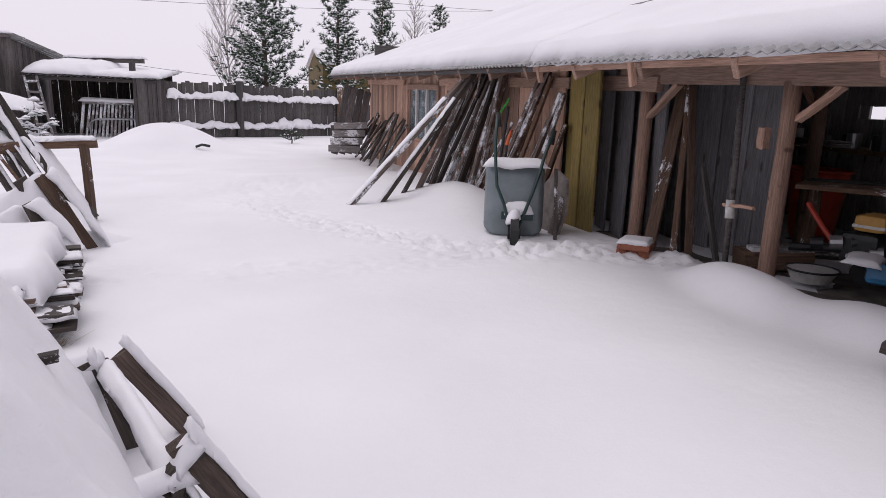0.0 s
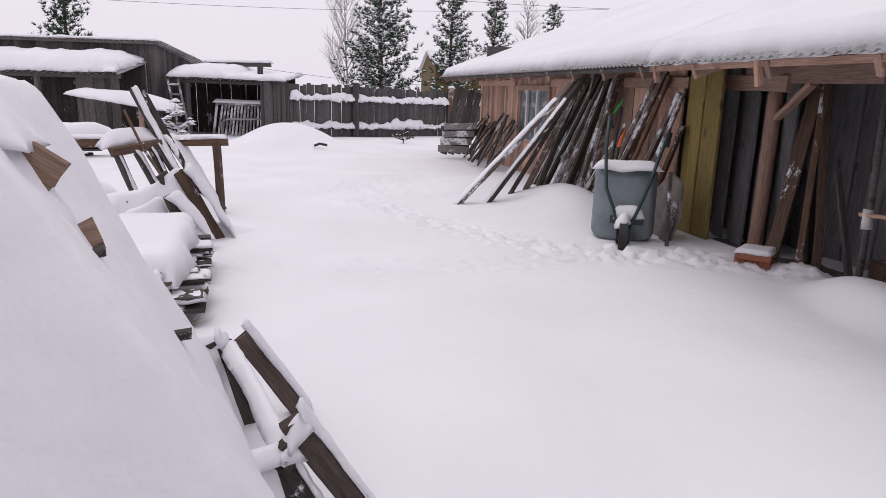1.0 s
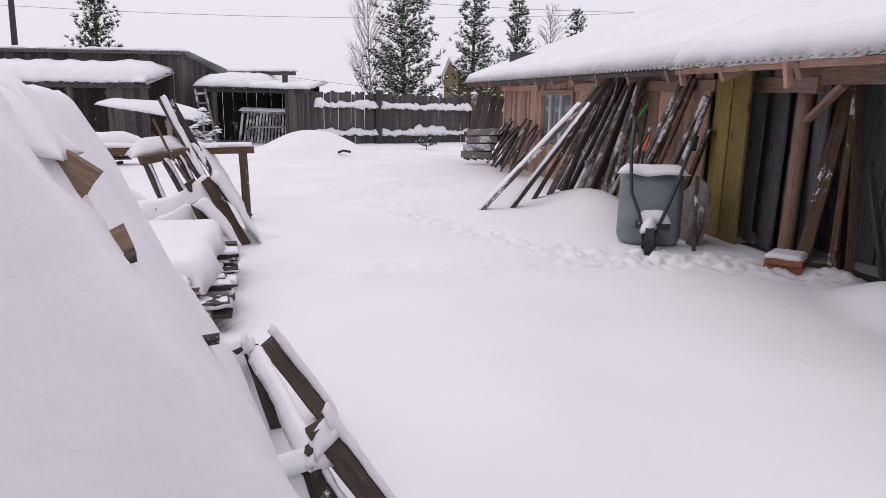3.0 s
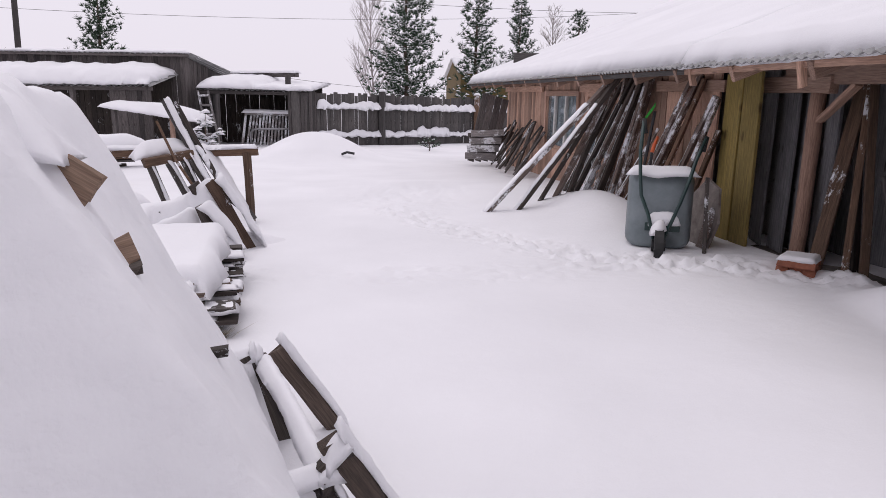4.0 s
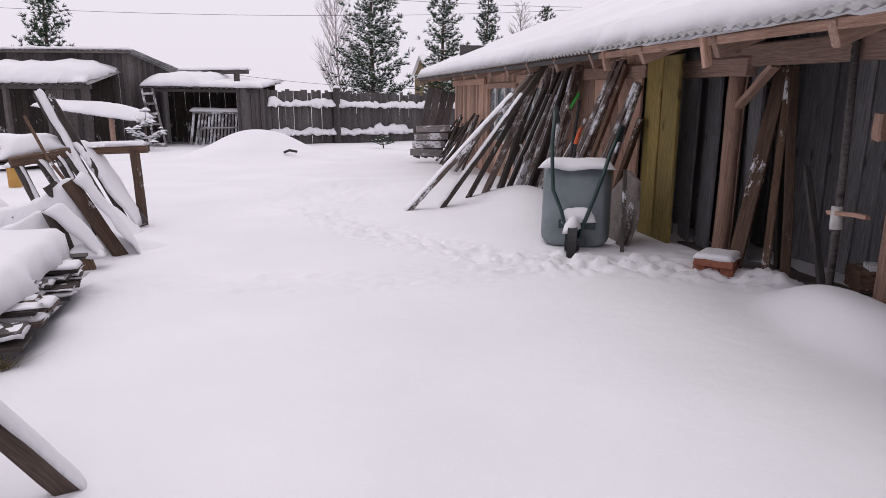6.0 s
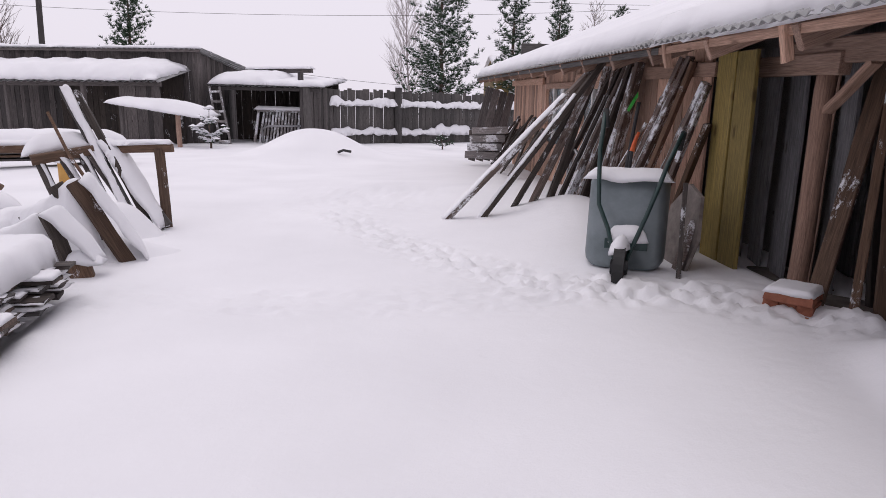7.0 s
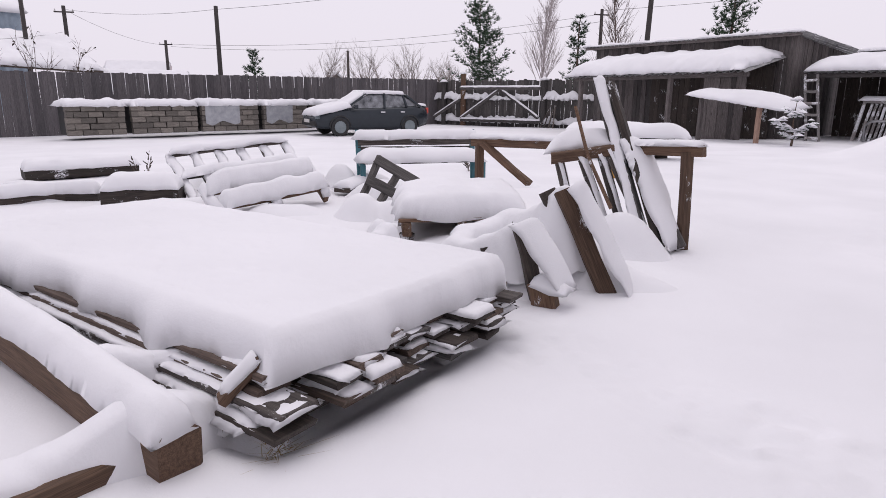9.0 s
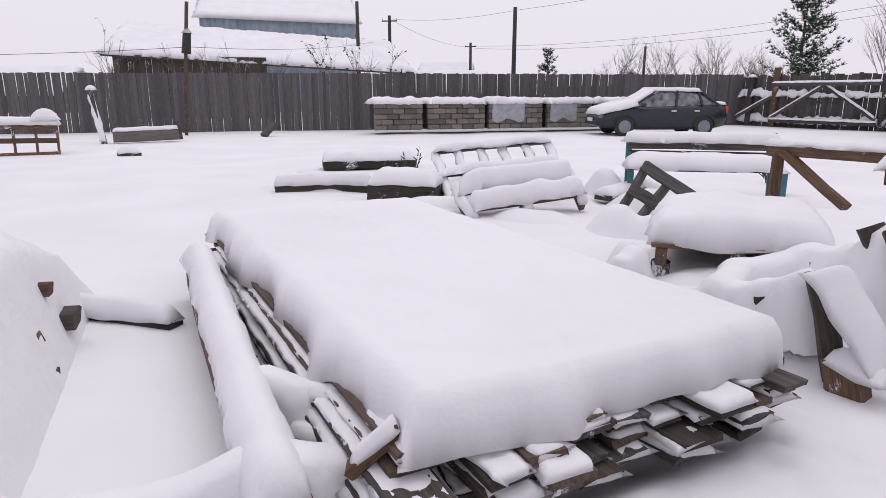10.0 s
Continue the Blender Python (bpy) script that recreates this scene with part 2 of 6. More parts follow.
def loft(sections, caps=True):
    """A skin over rings with equal counts of points."""
    bm = bmesh.new()
    rings = [[bm.verts.new(p) for p in s] for s in sections]
    n = len(rings[0])
    for a, b in zip(rings, rings[1:]):
        for k in range(n):
            bm.faces.new((a[k], a[(k + 1) % n], b[(k + 1) % n], b[k]))
    if caps:
        bm.faces.new(rings[0][::-1])
        bm.faces.new(rings[-1])
    bmesh.ops.recalc_face_normals(bm, faces=bm.faces[:])
    return bm


def nz(x, y, z=0.0, scale=1.0):
    return noise.noise(Vector((x, y, z)) * scale)


def snow_pad(a, u, v, thick, droop=0.02, ragged=0.02, lumps=0.15, step=0.05, seed=0, crisp=1.0, sag=None):
    """A settled layer of snow on the parallelogram a, a+u, a+v: full in the middle, rounded and ragged at its edges."""
    a, u, v = Vector(a), Vector(u), Vector(v)
    lu, lv = u.length, v.length
    nu, nv = max(6, min(110, int(lu / step))), max(6, min(110, int(lv / step)))
    r = min(thick * crisp, lu * 0.5, lv * 0.5)

    def spread(n, length):
        out = []
        for i in range(n + 1):
            f = i / n
            g = 0.5 - 0.5 * math.cos(math.pi * f)
            w = min(0.85, 2.5 * r / length)
            out.append(f * (1 - w) + g * w)
        return out

    su, sv = spread(nu, lu), spread(nv, lv)
    vs, fs = [], []
    for i, s in enumerate(su):
        for j, t in enumerate(sv):
            p = a + u * s + v * t
            du, dv = min(s, 1 - s) * lu, min(t, 1 - t) * lv
            eu, ev = min(du / r, 1), min(dv / r, 1)
            h = math.sqrt(max(0, 1 - (1 - eu) ** 2)) * math.sqrt(max(0, 1 - (1 - ev) ** 2))
            k = 1 + lumps * (nz(p.x, p.y, p.z + seed, 2.3) + 0.5 * nz(p.x, p.y, seed - p.z, 6.0))
            z = thick * h * k
            edge = (1 - eu) ** 2 + (1 - ev) ** 2
            out = Vector((0, 0, 0))
            if edge > 0.01:
                q = ragged * edge
                out = Vector((nz(p.x + seed, p.y, p.z, 5), nz(p.x, p.y + seed, p.z + 9, 5), 0)) * q * 2
                out += (u.normalized() * (s - 0.5) * 2 * (1 - eu) + v.normalized() * (t - 0.5) * 2 * (1 - ev)) * ragged
                z -= droop * min(1, edge) * (0.6 + 0.9 * nz(p.x * 1.0, p.y, p.z + seed + 4, 7))
            if sag:
                z += sag(s, t)
            fine = 0.004 * nz(p.x, p.y, p.z + 3, 21) + 0.0025 * nz(p.x, p.y, p.z, 43)
            vs.append(p + out + Vector((fine, -fine, fine + z)))
    row = nv + 1
    for i in range(nu):
        for j in range(nv):
            k = i * row + j
            fs.append((k, k + row, k + row + 1, k + 1))
    base = len(vs)
    rim = [i * row for i in range(nu + 1)] + [nu * row + j for j in range(1, nv + 1)] + [i * row + nv for i in range(nu - 1, -1, -1)] + [j for j in range(nv - 1, 0, -1)]
    mid = a + (u + v) / 2
    for k in rim:
        p = vs[k]
        vs.append(p + (mid - p) * min(0.3, 0.03 / max(0.05, (mid - p).length)) - Z * 0.002)
    n = len(rim)
    for k in range(n):
        fs.append((rim[k], rim[(k + 1) % n], base + (k + 1) % n, base + k))
    fs.append(tuple(base + k for k in range(n)))
    me = bpy.data.meshes.new("snow")
    me.from_pydata(vs, [], fs)
    bm = bmesh.new()
    bm.from_mesh(me)
    bmesh.ops.recalc_face_normals(bm, faces=bm.faces[:])
    bpy.data.meshes.remove(me)
    return bm


def snow_on(a, u, v, thick, label, material=None, **kw):
    return single("snow_cover", snow_pad(a, u, v, thick, **kw), material or SNOW, label, "snow", smooth=True)


def snow_along(p, q, w, thick, label, up=Z, **kw):
    """Snow lying along the top of a board or rail from p to q."""
    p, q = Vector(p), Vector(q)
    side = Z.cross(q - p).normalized() * w
    kw.setdefault("step", 0.03)
    kw.setdefault("ragged", 0.012)
    return snow_on(p - side / 2, q - p, side, thick, label, **kw)


def field(name, x0, x1, y0, y1, step, height, floor):
    """A snow form over a rectangle, kept only where it rises over the floor."""
    nx, ny = int((x1 - x0) / step) + 1, int((y1 - y0) / step) + 1
    vs, keep, fs = [], [], []
    for i in range(nx):
        for j in range(ny):
            x, y = x0 + (x1 - x0) * i / (nx - 1), y0 + (y1 - y0) * j / (ny - 1)
            z, f = height(x, y), floor(x, y)
            keep.append(z > f)
            vs.append((x, y, z - (0.0 if z > f else 0.05) if f > 5 else max(z, f - 0.04)))
    for i in range(nx - 1):
        for j in range(ny - 1):
            k = i * ny + j
            quad = (k, k + ny, k + ny + 1, k + 1)
            if any(keep[q] for q in quad):
                fs.append(quad)
    used = sorted({i for f in fs for i in f})
    re = {old: i for i, old in enumerate(used)}
    me = bpy.data.meshes.new(name)
    me.from_pydata([vs[i] for i in used], [], [tuple(re[i] for i in f) for f in fs])
    return me


def corrugated(a, u, v, wave=0.15, amp=0.02, thick=0.006):
    """A wavy roofing sheet: the waves follow one another along u."""
    a, u, v = Vector(a), Vector(u), Vector(v)
    nrm = u.cross(v).normalized()
    n = int(u.length / wave * 8)
    vs, fs = [], []
    for i in range(n + 1):
        w = nrm * amp * math.sin(i / 8 * math.tau)
        for t, o in ((0, 0), (1, 0), (1, -thick), (0, -thick)):
            vs.append(a + u * (i / n) + v * t + w + nrm * o)
    for i in range(n):
        k = i * 4
        for j in range(4):
            fs.append((k + j, k + 4 + j, k + 4 + (j + 1) % 4, k + (j + 1) % 4))
    fs += [(0, 1, 2, 3), tuple(n * 4 + j for j in (3, 2, 1, 0))]
    me = bpy.data.meshes.new("sheet")
    me.from_pydata(vs, [], fs)
    return me


def set_back(before, k):
    """Carry every thing built since then farther from the yard's south end, growing to match."""
    c = Vector((0.5, 1.45, 1.1))
    m = Matrix.Translation(c) @ Matrix.Scale(k, 4) @ Matrix.Translation(-c)
    for ob in set(bpy.data.objects) - before:
        if not ob.parent:
            ob.matrix_basis = m @ ob.matrix_basis


# ---- ground ----
def sst(a, b, v):
    t = min(1.0, max(0.0, (v - a) / (b - a)))
    return t * t * (3 - 2 * t)


TRAIL = [(-0.4, 8.6), (0.1, 7.75), (0.92, 6.8), (1.45, 6.35), (2.15, 6.22), (2.75, 5.95), (3.2, 5.65)]
TRAIL_2 = [(-1.2, 5.6), (-0.4, 5.6), (0.5, 5.75), (1.3, 5.95), (1.9, 6.1)]


def along(path, x, y):
    best = 9.0
    for (ax, ay), (bx, by) in zip(path, path[1:]):
        dx, dy = bx - ax, by - ay
        t = min(1, max(0, ((x - ax) * dx + (y - ay) * dy) / (dx * dx + dy * dy)))
        best = min(best, math.hypot(x - ax - dx * t, y - ay - dy * t))
    return best


def lay(x, y):
    """The lie of the land."""
    west = sst(-5, -17, x)
    return -0.25 * west - 0.08 * sst(12, 24, y) * (1 - west)


def mound(x, y, cx, cy, rx, ry, h, p=2.0):
    q = ((x - cx) / rx) ** 2 + ((y - cy) / ry) ** 2
    return h * math.exp(-(q ** (p / 2)) * 1.2) if q < 8 else 0.0


def footprints(path, pace, seed):
    """Places and headings of steps along a path."""
    rnd = random.Random(seed)
    out = []
    for (ax, ay), (bx, by) in zip(path, path[1:]):
        length = math.hypot(bx - ax, by - ay)
        dx, dy = (bx - ax) / length, (by - ay) / length
        for k in range(int(length / pace)):
            side = 0.1 if k % 2 else -0.1
            q = (k + rnd.uniform(0.2, 0.8)) * pace
            out.append((ax + dx * q - dy * side + rnd.gauss(0, 0.05), ay + dy * q + dx * side + rnd.gauss(0, 0.05), dx, dy))
    return out


STEPS = footprints(TRAIL, 0.2, 3) + footprints(TRAIL_2, 0.42, 5)


def trodden(x, y):
    z = 0.0
    for cx, cy, dx, dy in STEPS:
        px, py = x - cx, y - cy
        if abs(px) < 0.22 and abs(py) < 0.22:
            q = ((px * dx + py * dy) / 0.12) ** 2 + ((py * dx - px * dy) / 0.055) ** 2
            z += -0.014 * math.exp(-q * q) + 0.007 * math.exp(-((math.sqrt(q) - 1.45) / 0.35) ** 2)
    return z


def under_stack(x, y):
    """How far a place lies under the plank stack, where the snow stays thin: 0 to 1."""
    u, v = (x + 0.88) * -0.946 + (y - 4.3) * -0.325, (x + 0.88) * -0.325 + (y - 4.3) * 0.946
    return sst(-0.2, 0.08, u) * sst(2.7, 2.4, u) * sst(-0.16, 0.06, v) * sst(1.42, 1.2, v)


def surface(x, y):
    z = lay(x, y)
    z += 0.05 * nz(x, y, 0.3, 0.35) + 0.012 * nz(x, y, 4.0, 1.3)
    if -12 < x < 6 and 0 < y < 26:
        z += mound(x, y, -3.15, 17.1, 1.35, 1.2, 0.66, 2.4)
        z += mound(x, y, 0.9, 10.6, 1.6, 1.6, 0.1) + mound(x, y, 1.95, 8.5, 0.55, 1.1, 0.26)
        z += mound(x, y, 3.05, 4.8, 0.24, 0.55, 0.2, 3.0) + mound(x, y, 3.35, 4.0, 0.3, 0.5, 0.16, 3.0) + mound(x, y, 3.25, 5.75, 0.2, 0.25, 0.09)
        for path, width, deep in ((TRAIL, 0.26, 0.028), (TRAIL_2, 0.26, 0.013)):
            d = along(path, x, y)
            if d < width * 2:
                k = max(0, 1 - (d / width) ** 2 * 0.5)
                z += k * deep * (0.8 * nz(x, y, 2.0, 9) + 1.3 * nz(x, y, 8.0, 21) - 0.2)
                z += trodden(x, y)
        k = math.exp(-((x - 2.25) / 0.6) ** 2 - ((y - 6.2) / 0.28) ** 2) + 0.4 * math.exp(-((x + 0.5) / 0.9) ** 2 - ((y - 10.0) / 1.2) ** 2)
        z += k * 0.06 * (1.2 * nz(x, y, 1.0, 7) + 0.9 * nz(x, y, 6.0, 12) + 0.4)
        z -= 0.11 * under_stack(x, y)
        inside = sst(3.0, 3.35, x + 0.16 * (y - 6.3)) * sst(7.6, 7.0, y)
        z -= 0.1 * inside
    return z


def coords(fine0, fine1, step, far):
    out = [fine0 + step * i for i in range(int((fine1 - fine0) / step) + 1)]
    s = step
    while out[-1] < far:
        s *= 1.13
        out.append(out[-1] + s)
    s = step
    while out[0] > -far:
        s *= 1.13
        out.insert(0, out[0] - s)
    return out


def make_ground():
    xs, ys = coords(-4.5, 3.8, 0.03, 900), coords(2.4, 9.2, 0.03, 900)
    vs = [(x, y, surface(x, y)) for x in xs for y in ys]
    n = len(ys)
    fs = [(i * n + j, (i + 1) * n + j, (i + 1) * n + j + 1, i * n + j + 1) for i in range(len(xs) - 1) for j in range(n - 1)]
    me = bpy.data.meshes.new("ground")
    me.from_pydata(vs, [], fs)
    single("ground", me, SNOW, "fresh snow lying over the whole yard, trodden along a path", "snow", kind="structure", smooth=True)


make_ground()

# ---- barn on the east side ----
BD, BN = Vector((-0.158, 0.987, 0)).normalized(), Vector((0.987, 0.158, 0)).normalized()
RISE = 0.029
ROOF = 0.37


def hp(s, off, z):
    """A place at the barn: s along its front, off behind it, z up; the building climbs gently with the yard."""
    p = Vector((2.87, 7.0, 0)) + BD * s + BN * off
    return Vector((p.x, p.y, z + RISE * s))


def make_barn():
    barn = thing("barn", hp(4, 2, 0), "long wooden barn of pine boards under a snow-covered roof", "barn")
    frame_z = 1.72
    def opening(s):
        return 4.35 < s < 6.05 or 3.0 < s < 3.95
    s = 0.5
    while s < 9.0:
        w = random.uniform(0.11, 0.16)
        mid = s + w / 2
        tall = random.uniform(-0.03, 0.02)
        if opening(mid):
            board("wall_board", hp(mid, 0.02, -0.3), hp(mid, 0.02, 0.45), w - 0.012, 0.025, PINE_WOOD, barn, BN)
            board("wall_board", hp(mid, 0.02, 1.3), hp(mid, 0.02, frame_z), w - 0.012, 0.025, PINE_WOOD, barn, BN)
        else:
            board("wall_board", hp(mid, 0.02 + random.uniform(0, 0.012), -0.3), hp(mid, 0.02, frame_z + tall), w - 0.012, 0.025, PINE_WOOD, barn, BN)
        s += w
    for s0, s1 in ((0.35, 1.7), (2.3, 4.2), (6.2, 9.1)):
        board("header_beam", hp(s0, -0.03, 1.4), hp(s1, -0.03, 1.4), 0.11, 0.04, PINE_WOOD, barn, BN)
    # Plain wall added behind the front boards to stop daylight leaking through gaps.
    bm = chamfer_box((0.06, 9.6, 2.3), 0.01)
    turn = Matrix.Rotation(math.atan2(BD.y, BD.x) - math.pi / 2, 4, "Z")
    part("inner_wall", bm, DRY_WOOD, barn, "", Matrix.Translation(hp(4.6, 0.62, 0.9)) @ turn)
    part("end_wall", chamfer_box((4.2, 0.08, 2.6), 0.01), GREY_WOOD, barn, "", Matrix.Translation(hp(9.05, 2.2, 0.9)) @ turn)
    # windows
    for s0, s1, n in ((4.35, 6.05, 3), (3.0, 3.95, 2)):
        win = part("window", tube([hp(s0, 0, 0.42), hp(s1, 0, 0.42)], 0.03, 4), PINE_WOOD, barn, "window with pale frames")
        for a, b in ((hp(s0, 0, 0.4), hp(s0, 0, 1.36)), (hp(s1, 0, 0.4), hp(s1, 0, 1.36)), (hp(s0, 0, 1.32), hp(s1, 0, 1.32))):
            board("window_frame", a, b, 0.09, 0.05, PINE_WOOD, win, BN)
        for i in range(1, n):
            k = s0 + (s1 - s0) * i / n
            board("mullion", hp(k, 0.0, 0.42), hp(k, 0.0, 1.32), 0.06, 0.05, CLOTH, win, BN)
        for i in range(n):
            a, b = s0 + (s1 - s0) * (i + 0.06) / n, s0 + (s1 - s0) * (i + 0.94) / n
            board("pane", hp(a, 0.03, 0.87), hp(b, 0.03, 0.87), 0.9, 0.006, GLASS, win, BN, wave=0)
            board("curtain", hp(a, 0.12, 0.87), hp(b, 0.12, 0.87), 0.86, 0.01, CURTAIN if i % 2 else TARP, win, BN)
    # roof deck, rafters and sheet
    slope = math.tan(ROOF)
    def rp(s, off, lift=0.0):
        return hp(s, off, 1.527 + (off + 0.65) * slope + lift)
    s = -6.6
    while s < 10.6:
        board("rafter", rp(s, -0.6, -0.09), rp(s, 3.2, -0.09), 0.06, 0.12, POST_WOOD, barn)
        s += 0.85
    for off in (-0.5, 0.1, 0.8, 1.6, 2.6):
        board("batten", rp(-6.8, off, -0.025), rp(10.7, off, -0.025), 0.1, 0.025, PINE_WOOD, barn)
    part("roof_sheet", corrugated(rp(0.05, -0.66), BD * 10.75 + Z * RISE * 10.75, rp(0, 4.5) - rp(0, -0.66), 0.085, 0.01), ASBESTOS, barn)
    part("roof_sheet", corrugated(rp(-6.9, -0.76, 0.03), BD * 6.97 + Z * RISE * 6.97, rp(0, 4.4) - rp(0, -0.66), 0.085, 0.01), ASBESTOS, barn)
    for s0, s1 in ((-6.8, 0.05), (0.05, 10.7)):
        board("fascia", rp(s0, -0.6, -0.055), rp(s1, -0.6, -0.055), 0.025, 0.045, PINE_WOOD if s0 < 0 else GREY_WOOD, barn)
    snow_on(rp(0.0, -0.6, 0.02), BD * 10.85 + Z * RISE * 10.85, rp(0, 4.5) - rp(0, -0.66), 0.14,
            "thick snow lying over the long barn roof", ROOF_SNOW, droop=0.02, ragged=0.03, step=0.09, lumps=0.1, seed=3, crisp=0.4)
    snow_on(rp(-6.95, -0.7, 0.02), BD * 7.0 + Z * RISE * 7.0, rp(0, 4.5) - rp(0, -0.66), 0.15,
            "thick snow lying over the porch roof", ROOF_SNOW, droop=0.02, ragged=0.03, step=0.09, lumps=0.12, seed=8, crisp=0.4)
    return barn


BARN = make_barn()


def make_porch():
    porch = thing("porch", hp(-2, 0.8, 0), "open timber porch on round pine posts, dark inside", "porch")
    def post(s, off, r, z1, z0=-0.2, name="post", mat=POST_UPRIGHT):
        pts = [hp(s + 0.012 * nz(k, s * 3), off + 0.012 * nz(k, s * 5 + 2), z0 + (z1 - z0) * k / 7) for k in range(8)]
        bm = bmesh.new()
        bm = tube(pts, r, 10)
        for v in bm.verts:
            c = hp(s, off, 0)
            q = 1 + 0.08 * nz(v.co.x * 4, v.co.y * 4, v.co.z * 2.5)
            v.co.x, v.co.y = c.x + (v.co.x - c.x) * q, c.y + (v.co.y - c.y) * q
        part(name, bm, mat, porch, smooth=True)
    post(-0.56, 0.2, 0.058, 1.42)
    post(-2.03, 0.2, 0.056, 1.42)
    post(-4.6, 0.2, 0.085, 1.42)
    post(-0.83, 1.9, 0.065, 1.75)
    post(-3.4, 1.6, 0.06, 1.75)
    board("notch_block", hp(-1.93, 0.12, 0.98), hp(-1.93, 0.12, 1.12), 0.06, 0.07, PINE_WOOD, porch, BN, "pale block nailed to a post")
    board("beam", hp(-6.6, 0.2, 1.47), hp(-0.2, 0.2, 1.47), 0.09, 0.15, POST_WOOD, porch)
    board("beam", hp(-0.75, 0.17, 1.4), hp(0.25, 0.17, 1.4), 0.08, 0.13, POST_WOOD, porch)
    board("wall_plate", hp(-6.6, 1.9, 1.8), hp(0.2, 1.9, 1.8), 0.09, 0.13, BROWN_WOOD, porch)
    for a, b, w in ((hp(-0.6, 0.2, 1.12), hp(-0.95, 0.2, 1.4), 0.07), (hp(-2.08, 0.22, 1.18), hp(-2.35, 0.25, 1.4), 0.06), (hp(-0.85, 1.85, 1.3), hp(-1.25, 1.8, 1.72), 0.08),
                    (hp(-0.8, 1.85, 1.28), hp(-0.45, 1.85, 1.72), 0.08), (hp(-0.05, -0.6, 1.56), hp(-0.05, -0.57, 1.38), 0.05), (hp(-1.42, -0.62, 1.54), hp(-1.42, -0.58, 1.36), 0.05)):
        board("brace", a, b, w, 0.04, PINE_WOOD, porch, BD)
    # yellow board pair and grey boards by the doorway
    for k, (s0, s1) in enumerate(((0.32, 0.06), (0.05, -0.2))):
        board("painted_board", hp((s0 + s1) / 2, -0.02, 0.0), hp((s0 + s1) / 2 + 0.02, -0.02, 1.5), s0 - s1 - 0.008, 0.03, YELLOW, porch, BN, "yellow painted board with peeling paint")
    for k in range(6):
        o = 0.3 + 0.05 * (k % 3) + 0.02 * k
        board("wall_board", hp(0.4 - 0.16 * k, o, -0.1), hp(0.41 - 0.16 * k, o, 1.55), 0.15, 0.03, BARN_GREY, porch, BN)
    # dark boarded wall behind the leaning timber, then the back of the workshop
    k = 0
    s = 0.6
    while s > -1.2:
        w = random.uniform(0.13, 0.19)
        board("wall_board", hp(s - w / 2, 0.95 + 0.012 * (k % 3), -0.2), hp(s - w / 2 + random.uniform(-0.03, 0.03), 0.95, 2.16), w - 0.008, 0.03, BARN_GREY, porch, BN)
        s -= w
        k += 1
    s = 0.7
    while s > -6.6:
        w = random.uniform(0.14, 0.2)
        for z0, z1 in ((-0.2, 1.16), (1.3, 2.6)) if -0.68 < s - w / 2 < -0.36 else ((-0.2, 2.6),):
            board("wall_board", hp(s - w / 2, 3.1 + 0.012 * (k % 3), z0), hp(s - w / 2, 3.1, z1), w - 0.004, 0.03, DRY_WOOD, porch, BN)
        s -= w
        k += 1
    turn = Matrix.Rotation(math.atan2(BD.y, BD.x) - math.pi / 2, 4, "Z")
    # Backing panels added to keep outside light from showing between the wall boards.
    part("wall_lining", chamfer_box((0.04, 2.2, 2.46), 0.01), DRY_WOOD, porch, "", Matrix.Translation(hp(0.0, 1.03, 0.98)) @ turn)
    for s0, s1, z0, z1 in ((0.8, -0.36, -0.4, 2.8), (-0.68, -6.9, -0.4, 2.8), (-0.36, -0.68, -0.4, 1.16), (-0.36, -0.68, 1.3, 2.8)):
        part("wall_lining", chamfer_box((0.04, s0 - s1, z1 - z0), 0.008), DRY_WOOD, porch, "", Matrix.Translation(hp((s0 + s1) / 2, 3.18, (z0 + z1) / 2)) @ turn)
    for i in range(14):
        board("side_board", hp(0.72, 1.08 + i * 0.155, -0.2), hp(0.72, 1.08 + i * 0.155, 2.3), 0.15, 0.03, DRY_WOOD, porch, BD)
        board("side_board", hp(-6.7, 0.3 + i * 0.2, -0.2), hp(-6.7, 0.3 + i * 0.2, 2.3), 0.19, 0.03, DRY_WOOD, porch, BD)
    me = bpy.data.meshes.new("floor")
    q = [hp(0.2, 0.12, -0.02), hp(-6.7, 0.12, -0.0), hp(-6.7, 3.2, 0.03), hp(0.2, 3.2, 0.0)]
    vs, fs = [], []
    for i in range(31):
        for j in range(21):
            p = q[0].lerp(q[1], i / 30).lerp(q[3].lerp(q[2], i / 30), j / 20)
            vs.append((p.x, p.y, -0.09 + 0.05 * nz(p.x, p.y, 3, 1.7) + 0.03 * nz(p.x, p.y, 5, 5) + (0.05 * sst(0.25, 0.0, j / 20))))
    fs = [(i * 21 + j, i * 21 + j + 1, i * 21 + j + 22, i * 21 + j + 21) for i in range(30) for j in range(20)]
    me.from_pydata(vs, [], fs)
    single("earth_floor", me, DIRT, "dark trodden earth floor of the open workshop", "floor", kind="structure")


make_porch()

# ---- leaning timber along the barn ----
def leaning(p, q, w, t, material, snow=0.0, up=None, group="boards leaning on the barn"):
    p, q = Vector(p), Vector(q)
    side = (q - p).cross(Z).normalized()
    face = up or side.cross(q - p).normalized()
    lone_board("leaning_board", p, q, w, t, material, "weathered plank leaning against the barn, dusted with snow", "plank", group, face)
    if snow:
        off = face * (t / 2 + 0.002) * (1 if face.z > 0 else -1)
        snow_along(p.lerp(q, 0.03) + off, p.lerp(q, 0.8) + off, w * 0.95, snow, "thin snow along a leaning plank", step=0.025, ragged=0.006, droop=0.008)


